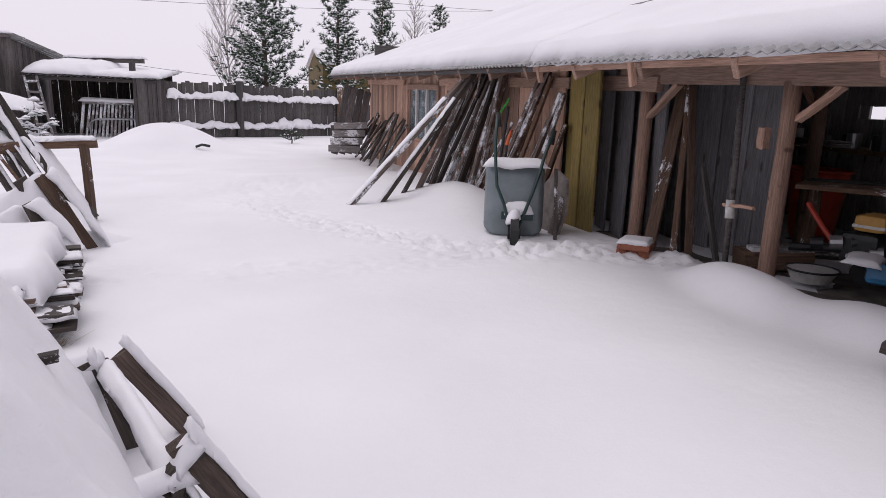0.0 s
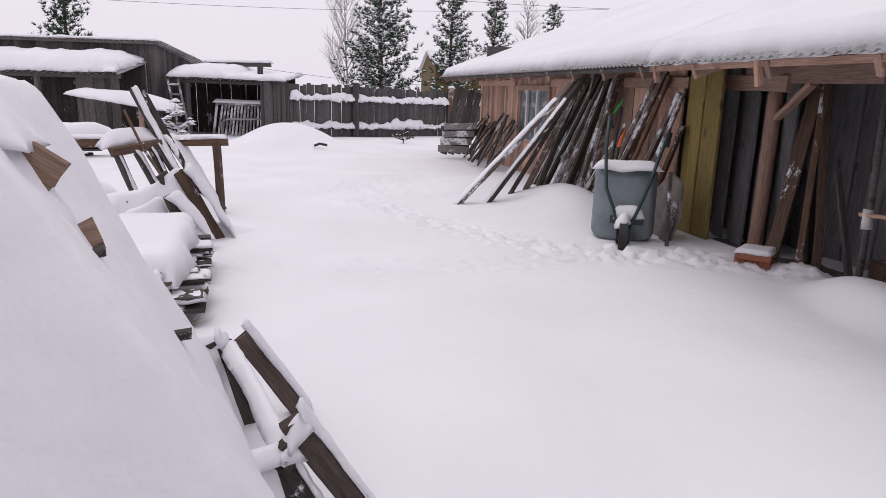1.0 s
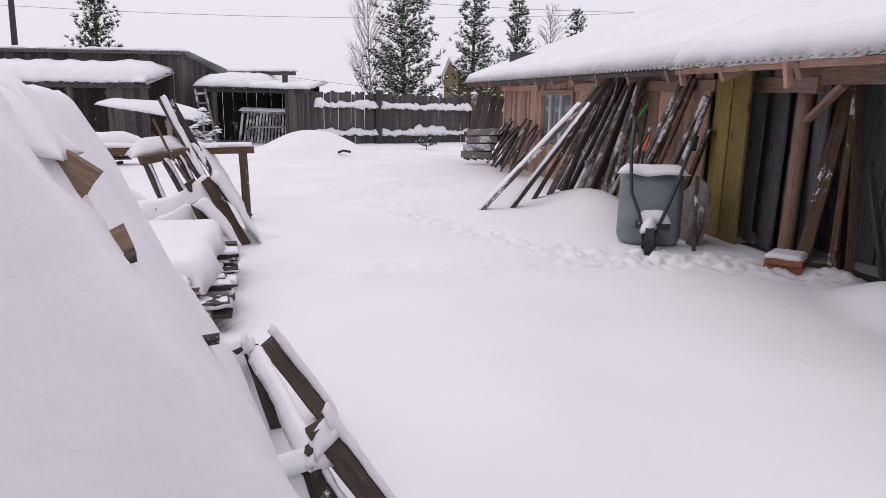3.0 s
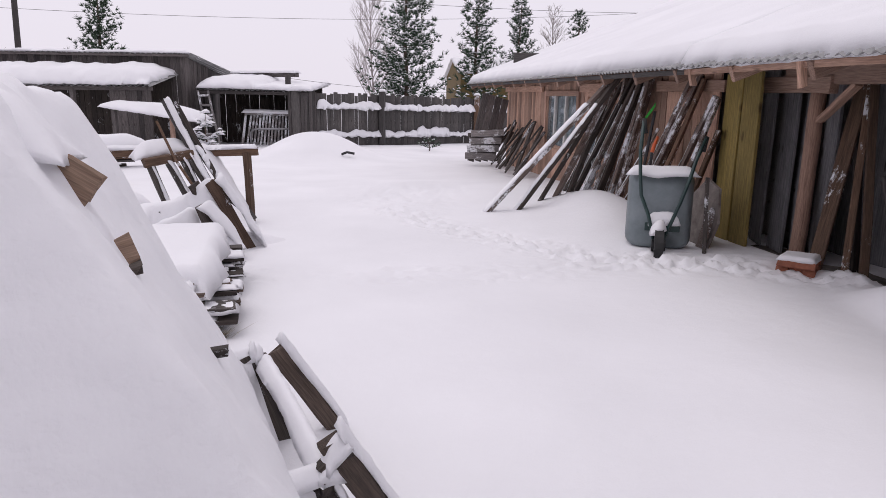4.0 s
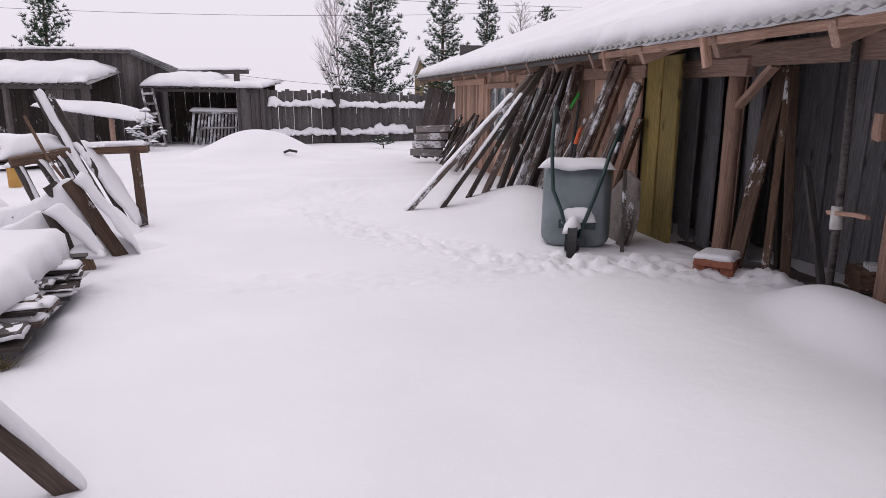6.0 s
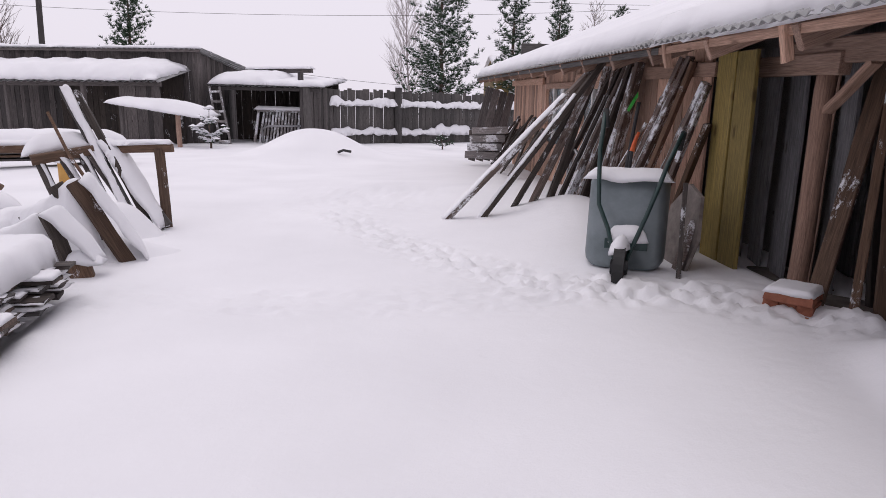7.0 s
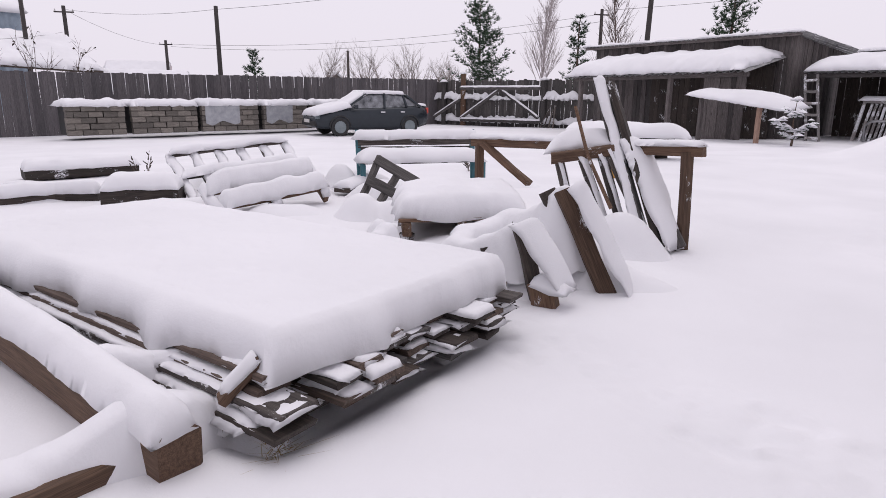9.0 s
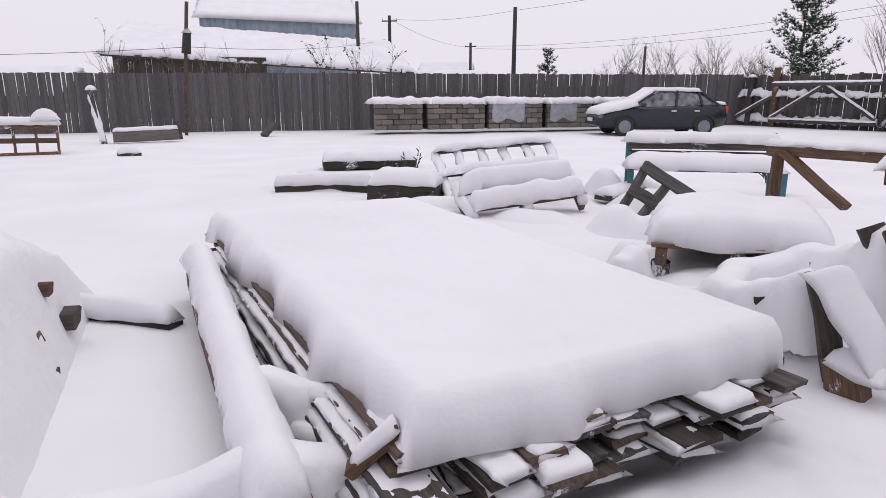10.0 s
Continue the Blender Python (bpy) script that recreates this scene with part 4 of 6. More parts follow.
# ---- wheelbarrow, tools and bricks by the barn ----
def make_wheelbarrow():
    at = Matrix.Translation((2.06, 6.6, -0.02)) @ Matrix.Rotation(math.atan2(-0.25, 0.97), 4, "Z")
    wb = thing("wheelbarrow", at.translation, "galvanised wheelbarrow stood on its nose, snow on its tray", "wheelbarrow")
    # tray seen from below: dished sheet with rounded corners, leaning back
    def ring(w, h, inset, y):
        pts = []
        r = 0.09
        for cx, cz, a0 in ((w / 2 - r, h - r, 0), (-w / 2 + r, h - r, 90), (-w / 2 + r, r, 180), (w / 2 - r, r, 270)):
            for k in range(5):
                a = radians(a0 + 22.5 * k)
                x, z = cx + r * math.cos(a), cz + r * math.sin(a)
                pts.append((x * (1 - inset), z * (1 - inset) + h * inset / 2, y))
        return [at @ Vector((x, y + 0.16 * z + 0.05, z + 0.03)) for x, z, y in pts]
    rim = [ring(0.54, 0.66, 0.0, 0.2), ring(0.545, 0.665, 0.0, 0.18), ring(0.53, 0.65, 0.02, 0.08), ring(0.5, 0.63, 0.05, 0.02), ring(0.44, 0.57, 0.08, 0.0)]
    part("tray", loft(rim), GALV, wb, smooth=True)
    for sx, pts in ((-1, [(-0.19, 0.16, 1.12), (-0.2, 0.08, 0.85), (-0.185, 0.01, 0.64), (-0.17, -0.05, 0.5), (-0.1, -0.05, 0.34), (-0.05, -0.05, 0.16), (-0.03, -0.05, 0.06)]),
                    (1, [(0.32, 0.2, 0.98), (0.24, 0.08, 0.78), (0.2, 0.0, 0.64), (0.14, -0.05, 0.45), (0.09, -0.05, 0.3), (0.04, -0.05, 0.16), (0.02, -0.05, 0.06)])):
        part("handle", tube([at @ Vector(p) for p in pts], 0.015, 8), GREEN_STEEL, wb, smooth=True)
        h = pts[0]
        part("grip", tube([at @ Vector((h[0], h[1], h[2])), at @ Vector((h[0] - 0.02 * sx, h[1] - 0.02, h[2] - 0.12))], 0.02, 8), BLACK_RUBBER, wb, smooth=True)
    part("cross_plate", chamfer_box((0.28, 0.02, 0.07), 0.006), GREEN_STEEL, wb, "", at @ Matrix.Translation((0.02, -0.01, 0.235)))
    wheel = part("wheel", tube([at @ Vector((-0.04, -0.12, 0.1)), at @ Vector((0.03, -0.12, 0.1))], 0.14, 18), BLACK_RUBBER, wb, smooth=False)
    part("hub", tube([at @ Vector((-0.06, -0.12, 0.1)), at @ Vector((0.05, -0.12, 0.1))], 0.05, 10), BLACK_STEEL, wheel)
    snow_on(at @ Vector((-0.26, 0.1, 0.66)), at.to_3x3() @ Vector((0.5, 0.0, 0.01)), at.to_3x3() @ Vector((0, 0.18, 0.02)), 0.05, "snow on the upper rim of the wheelbarrow", step=0.02, ragged=0.025, droop=0.02)
    snow_on(at @ Vector((-0.05, -0.16, 0.23)), at.to_3x3() @ Vector((0.09, 0, 0)), at.to_3x3() @ Vector((0, 0.13, 0.0)), 0.08, "snow on the wheelbarrow wheel", step=0.015, droop=0.05)
    snow_on(at @ Vector((-0.1, -0.03, 0.265)), at.to_3x3() @ Vector((0.22, 0, 0)), at.to_3x3() @ Vector((0, 0.1, 0.0)), 0.1, "snow caught on the wheelbarrow plate", step=0.015, lumps=0.5)


make_wheelbarrow()

scoop = thing("snow_scoop", hp(1.2, -0.25, 0), "green plastic scoop on a long dark handle", "shovel")
part("blade", loft([[hp(1.17 - k * 0.14 + a, -0.34 + c, 1.14 + 0.1 * k + z) for a, c, z in ((0.02, 0.0, -0.035), (0.0, -0.03, -0.02), (-0.02, 0.0, 0.04), (0.0, 0.012, 0.0))] for k in (-0.5, 0.0, 0.5)]), GREEN_PLASTIC, scoop, smooth=False)
part("shaft", tube([hp(1.25, -0.4, -0.05), hp(1.2, -0.28, 1.14)], 0.016, 8), BLACK_STEEL, scoop)
tool = thing("orange_tool", hp(0.85, -0.4, 0), "orange plastic hand tool on a thin dark shaft", "tool")
part("grip", tube([hp(0.9, -0.42, 0.74), hp(0.9, -0.4, 0.82), hp(0.88, -0.38, 0.9)], 0.022, 8, 0.6), ORANGE_PLASTIC, tool, smooth=True)
part("shaft", tube([hp(0.95, -0.45, -0.05), hp(0.9, -0.42, 0.74)], 0.014, 6), BLACK_STEEL, tool)
# coil of pale hose behind the planks
coil = thing("hose_coil", hp(2.7, -0.35, 0), "coil of frosted pale hose hanging behind the planks", "hose")
for k in range(4):
    part("loop", tube([hp(2.75 + 0.05 * k + 0.24 * math.cos(a), -0.3 - 0.02 * k, 0.3 + 0.02 * k + 0.22 * math.sin(a)) for a in [i * math.pi / 10 for i in range(21)]], 0.018, 6), ALU, coil, smooth=True)
# broken slab of roofing and a grey sheet near the doorway
for (s, off, w, h, tilt, mat, lab) in ((-0.03, -0.42, 0.48, 0.62, 0.2, SLAB, "broken grey roofing slab leaning on the boards"), (-0.2, -0.47, 0.1, 0.4, 0.25, LEAN_WOOD, "snow-dusted grey slab offcut")):
    pts = [(-0.5, 0), (0.42, 0.0), (0.55, 0.45), (0.3, 0.9), (-0.15, 1.0), (-0.55, 0.7)]
    front = [hp(s - x * w, off + tilt * z * h - 0.0, z * h - 0.03) for x, z in pts]
    back = [p + BN * 0.025 for p in front]
    single("roofing_slab", loft([front, back]), mat, lab, "slab")
board_pole = lone_board("thin_batten", (2.42, 6.5, -0.05), (2.47, 6.75, 0.62), 0.03, 0.03, GREY_FROST, "thin snowy batten propped by the wheelbarrow", "batten")


def make_bricks():
    st = thing("brick_stack", (2.88, 6.0, 0), "small stack of red bricks capped with snow", "bricks")
    at = Matrix.Translation((2.94, 6.03, -0.07)) @ Matrix.Rotation(radians(-38), 4, "Z") @ Matrix.Scale(0.88, 4)
    for c in range(3):
        for k in range(3):
            jig = at @ Matrix.Translation((random.uniform(-0.006, 0.006), (k - 1) * 0.125, 0.033 + c * 0.066)) @ Matrix.Rotation(random.uniform(-0.03, 0.03), 4, "Z")
            if c % 2:
                jig = at @ Matrix.Translation(((k - 1) * 0.1, 0.0, 0.033 + c * 0.066)) @ Matrix.Rotation(math.pi / 2, 4, "Z")
            part("brick", bar_mesh(0.28, 0.12 if not c % 2 else 0.095, 0.063, k, BRICK_RED, 0.002, 2), BRICK_RED, st, "", jig @ Matrix.Translation((-0.14, 0, 0)))
    w3 = at.to_3x3()
    snow_on(at @ Vector((-0.14, -0.19, 0.198)), w3 @ Vector((0.28, 0, 0)), w3 @ Vector((0, 0.33, 0)), 0.028, "snow on the brick stack", step=0.02, ragged=0.01)


make_bricks()


# ---- inside the open workshop ----
def make_workshop():
    bench = thing("workbench", (4.7, 5.4, 0), "rough plank workbench in the dark workshop", "workbench")
    board("tabletop", (4.3, 5.9, 0.6), (5.6, 4.4, 0.62), 0.5, 0.04, BROWN_WOOD, bench)
    board("tabletop", (4.55, 6.1, 0.6), (5.8, 4.6, 0.62), 0.3, 0.05, GREY_WOOD, bench)
    for x, y in ((4.45, 5.9), (5.4, 4.6), (5.6, 4.8)):
        board("leg", (x, y, -0.1), (x, y, 0.6), 0.08, 0.08, BROWN_WOOD, bench)
    shelf = thing("shelf", (5.2, 6.3, 0), "long shelf cluttered with tins along the back wall", "shelf")
    board("shelf_board", hp(0.4, 2.75, 0.86), hp(-3.4, 2.75, 0.86), 0.5, 0.04, BROWN_WOOD, shelf)
    board("bracket", hp(-0.2, 3.05, 0.45), hp(-0.2, 2.6, 0.84), 0.05, 0.05, GREY_WOOD, shelf)
    board("bracket", hp(-1.4, 3.05, 0.45), hp(-1.4, 2.6, 0.84), 0.05, 0.05, GREY_WOOD, shelf)
    for i in range(12):
        s = 0.25 - i * 0.15
        h = random.uniform(0.05, 0.24)
        single("tin", cyl(hp(s, 2.62 + 0.12 * (i % 2), 0.88), hp(s, 2.62 + 0.12 * (i % 2), 0.88 + h), random.uniform(0.05, 0.09), sides=14), (ALU, CLOTH, BLACK_STEEL)[i % 3], "dusty tin standing on the workshop shelf", "tin", "tins on the shelf", smooth=False)
    plates = thing("plate_pile", hp(-0.55, 2.56, 0.88), "pile of pale plates on the workshop shelf", "plates")
    for k in range(3):
        part("plate", tube([hp(-0.55, 2.56, 0.882 + 0.022 * k), hp(-0.55, 2.56, 0.9 + 0.022 * k)], 0.11, 18, 1.35), CLOTH, plates)
    red = thing("red_tub", hp(-0.62, 2.2, 0), "red plastic tub standing behind the inner post", "tub")
    rings = []
    for z, r in ((-0.05, 0.17), (0.02, 0.2), (0.62, 0.27), (0.66, 0.29), (0.62, 0.25)):
        rings.append([hp(-0.6 + r * math.cos(k * math.tau / 18), 2.3 + r * math.sin(k * math.tau / 18), z) for k in range(18)])
    part("tub", loft(rings), RED_PAINT, red, smooth=True)
    part("rim", tube([hp(-0.6 + 0.285 * math.cos(k * math.tau / 18), 2.3 + 0.285 * math.sin(k * math.tau / 18), 0.66) for k in range(19)], 0.015, 6), RED_PAINT, red)
    basin = thing("enamel_basin", (3.97, 5.27, 0), "white enamel basin with snow standing on the floor", "basin")
    part("bowl", tube([(3.97, 5.27, -0.05), (3.97, 5.27, 0.0), (3.97, 5.27, 0.04)], 0.13, 20, 1.35), CLOTH, basin, smooth=False)
    part("rim", tube([(3.97 + 0.178 * math.cos(a), 5.27 + 0.178 * math.sin(a), 0.042) for a in [k * math.tau / 20 for k in range(21)]], 0.008, 6), BLACK_STEEL, basin)
    lone_board("floor_plank", (3.75, 5.7, 0.1), (4.9, 5.3, 0.14), 0.14, 0.05, PALE_FROST, "grey plank lying across the workshop floor", "plank", "")
    lone_board("floor_plank", (3.7, 5.75, 0.02), (4.2, 5.6, 0.04), 0.3, 0.14, BROWN_WOOD, "short brown timber block under the plank", "timber", "")
    till = thing("motor_cultivator", (4.1, 4.95, 0), "blue motor cultivator with an ochre tank and snow on it", "cultivator")
    part("engine", chamfer_box((0.26, 0.24, 0.22), 0.04), BLACK_STEEL, till, "", pose(4.12, 5.0, 0.26, 0, 0, 25))
    part("tank", chamfer_box((0.26, 0.2, 0.12), 0.04), YELLOW_TANK, till, "ochre fuel tank", pose(4.16, 4.98, 0.44, 0, 0, 25))
    part("tank_band", chamfer_box((0.265, 0.205, 0.025), 0.01), CLOTH, till, "", pose(4.16, 4.98, 0.42, 0, 0, 25))
    part("chassis", tube([(3.72, 5.25, 0.22), (3.95, 5.08, 0.24), (4.15, 4.95, 0.18), (4.3, 4.75, 0.1)], 0.03, 8), BLACK_STEEL, till)
    part("cowl", chamfer_box((0.3, 0.16, 0.14), 0.04), BLUE_PAINT, till, "blue cowling", pose(4.0, 4.72, 0.14, 0, 12, 40))
    part("handlebar", tube([(4.05, 5.15, 0.22), (4.02, 5.3, 0.36), (4.05, 5.5, 0.5)], 0.018, 8), RED_PAINT, till, "red handlebar")
    for k, (x, y, z) in enumerate(((3.8, 5.14, 0.27), (3.92, 5.1, 0.28), (4.0, 5.0, 0.3), (4.06, 4.9, 0.24), (3.9, 5.2, 0.22))):
        part("cylinder", tube([(x, y, z), (x + 0.06, y - 0.05, z + 0.01)], 0.045 + 0.008 * (k % 2), 12), ALU if k % 2 else BLACK_STEEL, till)
    for x, y in ((4.25, 4.7), (4.2, 5.05)):
        w = part("wheel", tube([(x, y, 0.06), (x + 0.08, y + 0.06, 0.06)], 0.09, 16), BLACK_RUBBER, till)
    snow_on((3.85, 4.62, 0.23), (0.24, 0.2, 0), (-0.1, 0.14, 0), 0.03, "snow dusting on the cultivator cowling", step=0.02)


make_workshop()
snow_on((3.35, 4.2, 0.0), (0.25, -0.95, 0), (0.25, 0.1, 0), 0.06, "snow blown over the porch edge", step=0.04)
lone_board("edge_board", (2.93, 3.62, 0.13), (3.12, 3.25, 0.1), 0.16, 0.06, DARK_WOOD, "dark board end showing through the snow", "board")


# ---- pile of pallets by the path, deep in snow ----
PS, PR, PB = Vector((0.88, 0.48, 0)).normalized(), Vector((0.48, -0.88, 0)).normalized(), Vector((-0.07, 3.5, 0))


def pp(r, d, z):
    p = PB + PR * r + PS * d
    return Vector((p.x, p.y, z))


def smin(vals, k=0.12):
    return -k * math.log(sum(math.exp(-v / k) for v in vals))


def heap(x, y):
    p = Vector((x, y, 0)) - PB
    r, d = p.dot(PR), p.dot(PS)
    top = 1.155 - 0.631 * max(0.0, 0.597 - max(-0.6, r))
    face = 1.855 * -(d + 0.17)
    back = sst(-0.72, -1.1, x)
    north = (1.687 + 2.0 * back) * (3.718 - 0.22 * back - 0.24 * max(0, -x - 0.4) - y + 0.155 * max(0.0, 0.4 + x))
    south = 2.6 * (1.5 - r)
    west = 0.8 * (x + 3.0)
    bank = 5.0 * -(d + 0.3 + 0.03 * nz(x, y, 7, 5)) + 0.1
    z = smin([top, face, north, south, west, bank], 0.035)
    z += 0.132 * math.exp(-((x + 0.56) ** 2 + (y - 2.854) ** 2) / 0.041)
    # snow bridging from the pile to the tops of the pallet bars
    z = max(z, 0.3 - 9 * max(0, abs(r - 0.06) - 0.035) - 4 * max(0, d + 0.3) - 4 * max(0, -0.5 - d), 0.22 - 9 * max(0, abs(r - 0.69) - 0.04) - 4 * max(0, d + 0.28) - 4 * max(0, -0.5 - d))
    z += 0.012 + 0.012 * nz(x, y, 1, 3.1) + 0.022 * nz(x, y, 2, 7.5) + 0.017 * nz(x, y, 3, 15) + 0.007 * nz(x, y, 4, 33)
    return z


def heap_floor(x, y):
    return surface(x, y) - 0.01


def make_heap():
    single("snow_drift", field("drift", -3.1, 0.7, 0.1, 3.9, 0.022, heap, heap_floor), SNOW_CRUST, "deep crusted snow burying a pile of old pallets", "snow", smooth=True)
    pal = thing("leaning_pallet", pp(0.2, -0.2, 0), "old pallet leaning on the buried pile, snow along its bars", "pallet")
    def slanted(r, d0, d1, z1, w, mat):
        """A bar in the plane across the pile, snow on its upper edge."""
        a, b = pp(r, d0, -0.04), pp(r, d1, z1)
        nrm = PR.cross(b - a).normalized()
        nrm = nrm if nrm.z > 0 else -nrm
        board("slanted_bar", a - nrm * w / 2, b - nrm * w / 2, 0.034, w, mat, pal, nrm)
        snow_along(a.lerp(b, 0.1), a.lerp(b, 1.03), 0.042, 0.045, "snow along a slanted pallet bar", step=0.01, ragged=0.006, droop=0.006, lumps=0.3)
    slanted(0.06, 0.05, -0.195, 0.35, 0.062, BARE_BROWN)
    slanted(0.06, -0.16, -0.29, 0.335, 0.07, DARK_WOOD)
    slanted(0.7, 0.03, -0.2, 0.34, 0.062, BARE_BROWN)
    slanted(0.7, -0.1, -0.24, 0.23, 0.07, DARK_WOOD)
    # two rails tie the bars at their heads, each under a rounded ridge of snow
    for r0, d0, z0, r1, d1, z1, w in ((0.05, -0.25, 0.27, 0.74, -0.245, 0.22, 0.03), (0.04, -0.45, 0.29, 0.05, -0.25, 0.3, 0.045), (0.69, -0.45, 0.2, 0.7, -0.23, 0.22, 0.045), (0.71, -0.25, 0.25, 0.7, -0.19, 0.3, 0.04)):
        board("cross_rail", pp(r0, d0, z0), pp(r1, d1, z1), w, 0.045, DARK_WOOD, pal)
        snow_along(pp(r0, d0, z0 + 0.022), pp(r1, d1, z1 + 0.022), w + 0.012, 0.035, "rounded snow on a pallet rail", step=0.012, ragged=0.008, lumps=0.3, droop=0.02)
    # board ends poking out of the heap; the last, dark one draws a shaded gap
    for p, q, w, t, mat in (((-0.14, 2.69, 0.59), (-0.35, 2.62, 0.56), 0.03, 0.02, DARK_WOOD), ((-1.86, 3.1, 0.2), (-1.8, 2.8, 0.2), 0.05, 0.05, BROWN_WOOD), ((-2.12, 3.04, 0.31), (-2.06, 2.7, 0.32), 0.05, 0.05, BROWN_WOOD), ((-1.38, 3.2, 0.16), (-1.34, 2.9, 0.16), 0.05, 0.05, BROWN_WOOD),
                            ((-1.79, 3.14, 0.05), (-1.75, 2.8, 0.05), 0.2, 0.06, DARK_WOOD), ((-2.26, 3.06, 0.14), (-2.2, 2.7, 0.16), 0.14, 0.07, DARK_WOOD), ((-1.5, 3.2, 0.03), (-1.46, 2.9, 0.03), 0.16, 0.05, DARK_WOOD)):
        lone_board("board_end", p, q, w, t, mat, "sawn board end in the snowy pile, a few drawn for shaded gaps", "board", "board ends in the pallet pile")
    stub = "sawn board end in the snowy pile, a few drawn for shaded gaps"
    face = Vector((0.62, -0.68, 0.25))
    lone_board("board_end", (-0.222, 2.355, 0.97), (-0.335, 2.3, 1.055), 0.085, 0.06, STUB_WOOD, "wide knotty board end sticking out of the snowy pile", "board", "board ends in the pallet pile", up=face)
    lone_board("board_end", (-0.165, 2.375, 0.888), (-0.26, 2.28, 0.86), 0.05, 0.02, STUB_WOOD, stub, "board", "board ends in the pallet pile", up=(0.5, -0.6, 0.5))
    # Dark sliver drawn for the shaded hole under the small board end.
    lone_board("board_end", (-0.15, 2.36, 0.862), (-0.28, 2.28, 0.84), 0.06, 0.014, DARK_WOOD, stub, "board", "board ends in the pallet pile")
    snow_on((-0.225, 2.27, 1.05), (-0.15, -0.03, 0.06), (-0.05, 0.12, 0.01), 0.06, "cap of snow on the wide board end", step=0.01, ragged=0.015, droop=0.03, lumps=0.4)
    snow_on((-0.16, 2.3, 0.905), (-0.14, -0.06, 0.04), (-0.04, 0.09, 0.01), 0.05, "cap of snow on the small board end", step=0.01, ragged=0.012, droop=0.02, lumps=0.4)


make_heap()


# ---- timber frame lying by the plank stack ----
def snowy_beam(p, q, w, h, mat, snow, label, name="timber_beam"):
    lone_board(name, p, q, w, h, mat, label, "beam")
    if snow:
        snow_along(Vector(p) + Z * (h / 2), Vector(q) + Z * (h / 2), w * 1.05, snow, "rounded snow along a lying beam", step=0.025, ragged=0.009, droop=0.02, lumps=0.2)


snowy_beam((-0.83, 4.03, 0.07), (-2.9, 3.42, 0.14), 0.13, 0.17, BROWN_WOOD, 0.09, "heavy squared beam lying under snow")
snowy_beam((-2.45, 3.4, -0.01), (-2.72, 2.75, 0.0), 0.1, 0.1, DARK_WOOD, 0.08, "cross beam of the lying timber frame")
snowy_beam((-0.98, 3.98, 0.03), (-0.86, 3.5, 0.0), 0.1, 0.1, BROWN_WOOD, 0.0, "short cross beam of the lying timber frame")
snowy_beam((-1.42, 3.93, 0.14), (-1.2, 4.36, 0.17), 0.07, 0.03, DARK_WOOD, 0.04, "plank offcut bridging beam and stack", "plank_offcut")
snowy_beam((-1.3, 4.0, 0.06), (-1.08, 4.3, 0.1), 0.08, 0.03, DARK_WOOD, 0.035, "plank offcut half buried by the beam", "plank_offcut")
snowy_beam((-0.93, 4.18, 0.16), (-0.93, 4.3, 0.27), 0.05, 0.035, BROWN_WOOD, 0.03, "short upright offcut with a snow cap", "plank_offcut")
snowy_beam((-2.9, 3.5, 0.12), (-3.15, 3.75, 0.16), 0.05, 0.04, DARK_WOOD, 0.03, "thin lath under the far end of the stack", "lath")


def ridges(items):
    """Wind-packed snow over crests (ax, ay, az, bx, by, bz, half width), blended where they meet."""
    def f(x, y):
        z = -0.15
        for ax, ay, az, bx, by, bz, hw in items:
            dx, dy = bx - ax, by - ay
            t = min(1, max(0, ((x - ax) * dx + (y - ay) * dy) / (dx * dx + dy * dy)))
            q = math.hypot(x - ax - dx * t, y - ay - dy * t) / hw
            zz = az + (bz - az) * t - 0.4 * hw * min(q, 1.2) ** 3 - 5.0 * hw * max(0, q - 1.0)
            k = 0.022
            m = max(z, zz)
            z = m + k * math.log(math.exp((z - m) / k) + math.exp((zz - m) / k))
        return z + 0.012 * nz(x, y, 2, 5) + 0.003 * nz(x, y, 5, 18)
    return f


def snow_ridges(box, items, label, step=0.02, hang=-1.0):
    single("snow_ridge", field("ridge", *box, step, ridges(items), lambda x, y: max(surface(x, y), hang)), SNOW, label, "snow", smooth=True)


snow_ridges((-1.75, -0.5, 2.9, 4.5), [(-0.99, 3.96, 0.23, -1.0, 3.74, 0.11, 0.075), (-1.0, 3.74, 0.11, -0.93, 3.1, 0.1, 0.09), (-1.0, 4.06, 0.2, -1.08, 4.2, 0.12, 0.09), (-1.08, 4.2, 0.12, -1.02, 4.3, 0.06, 0.09), (-1.4, 3.93, 0.24, -1.36, 4.05, 0.2, 0.05)],
            "wind-packed snow joining the lying beams")


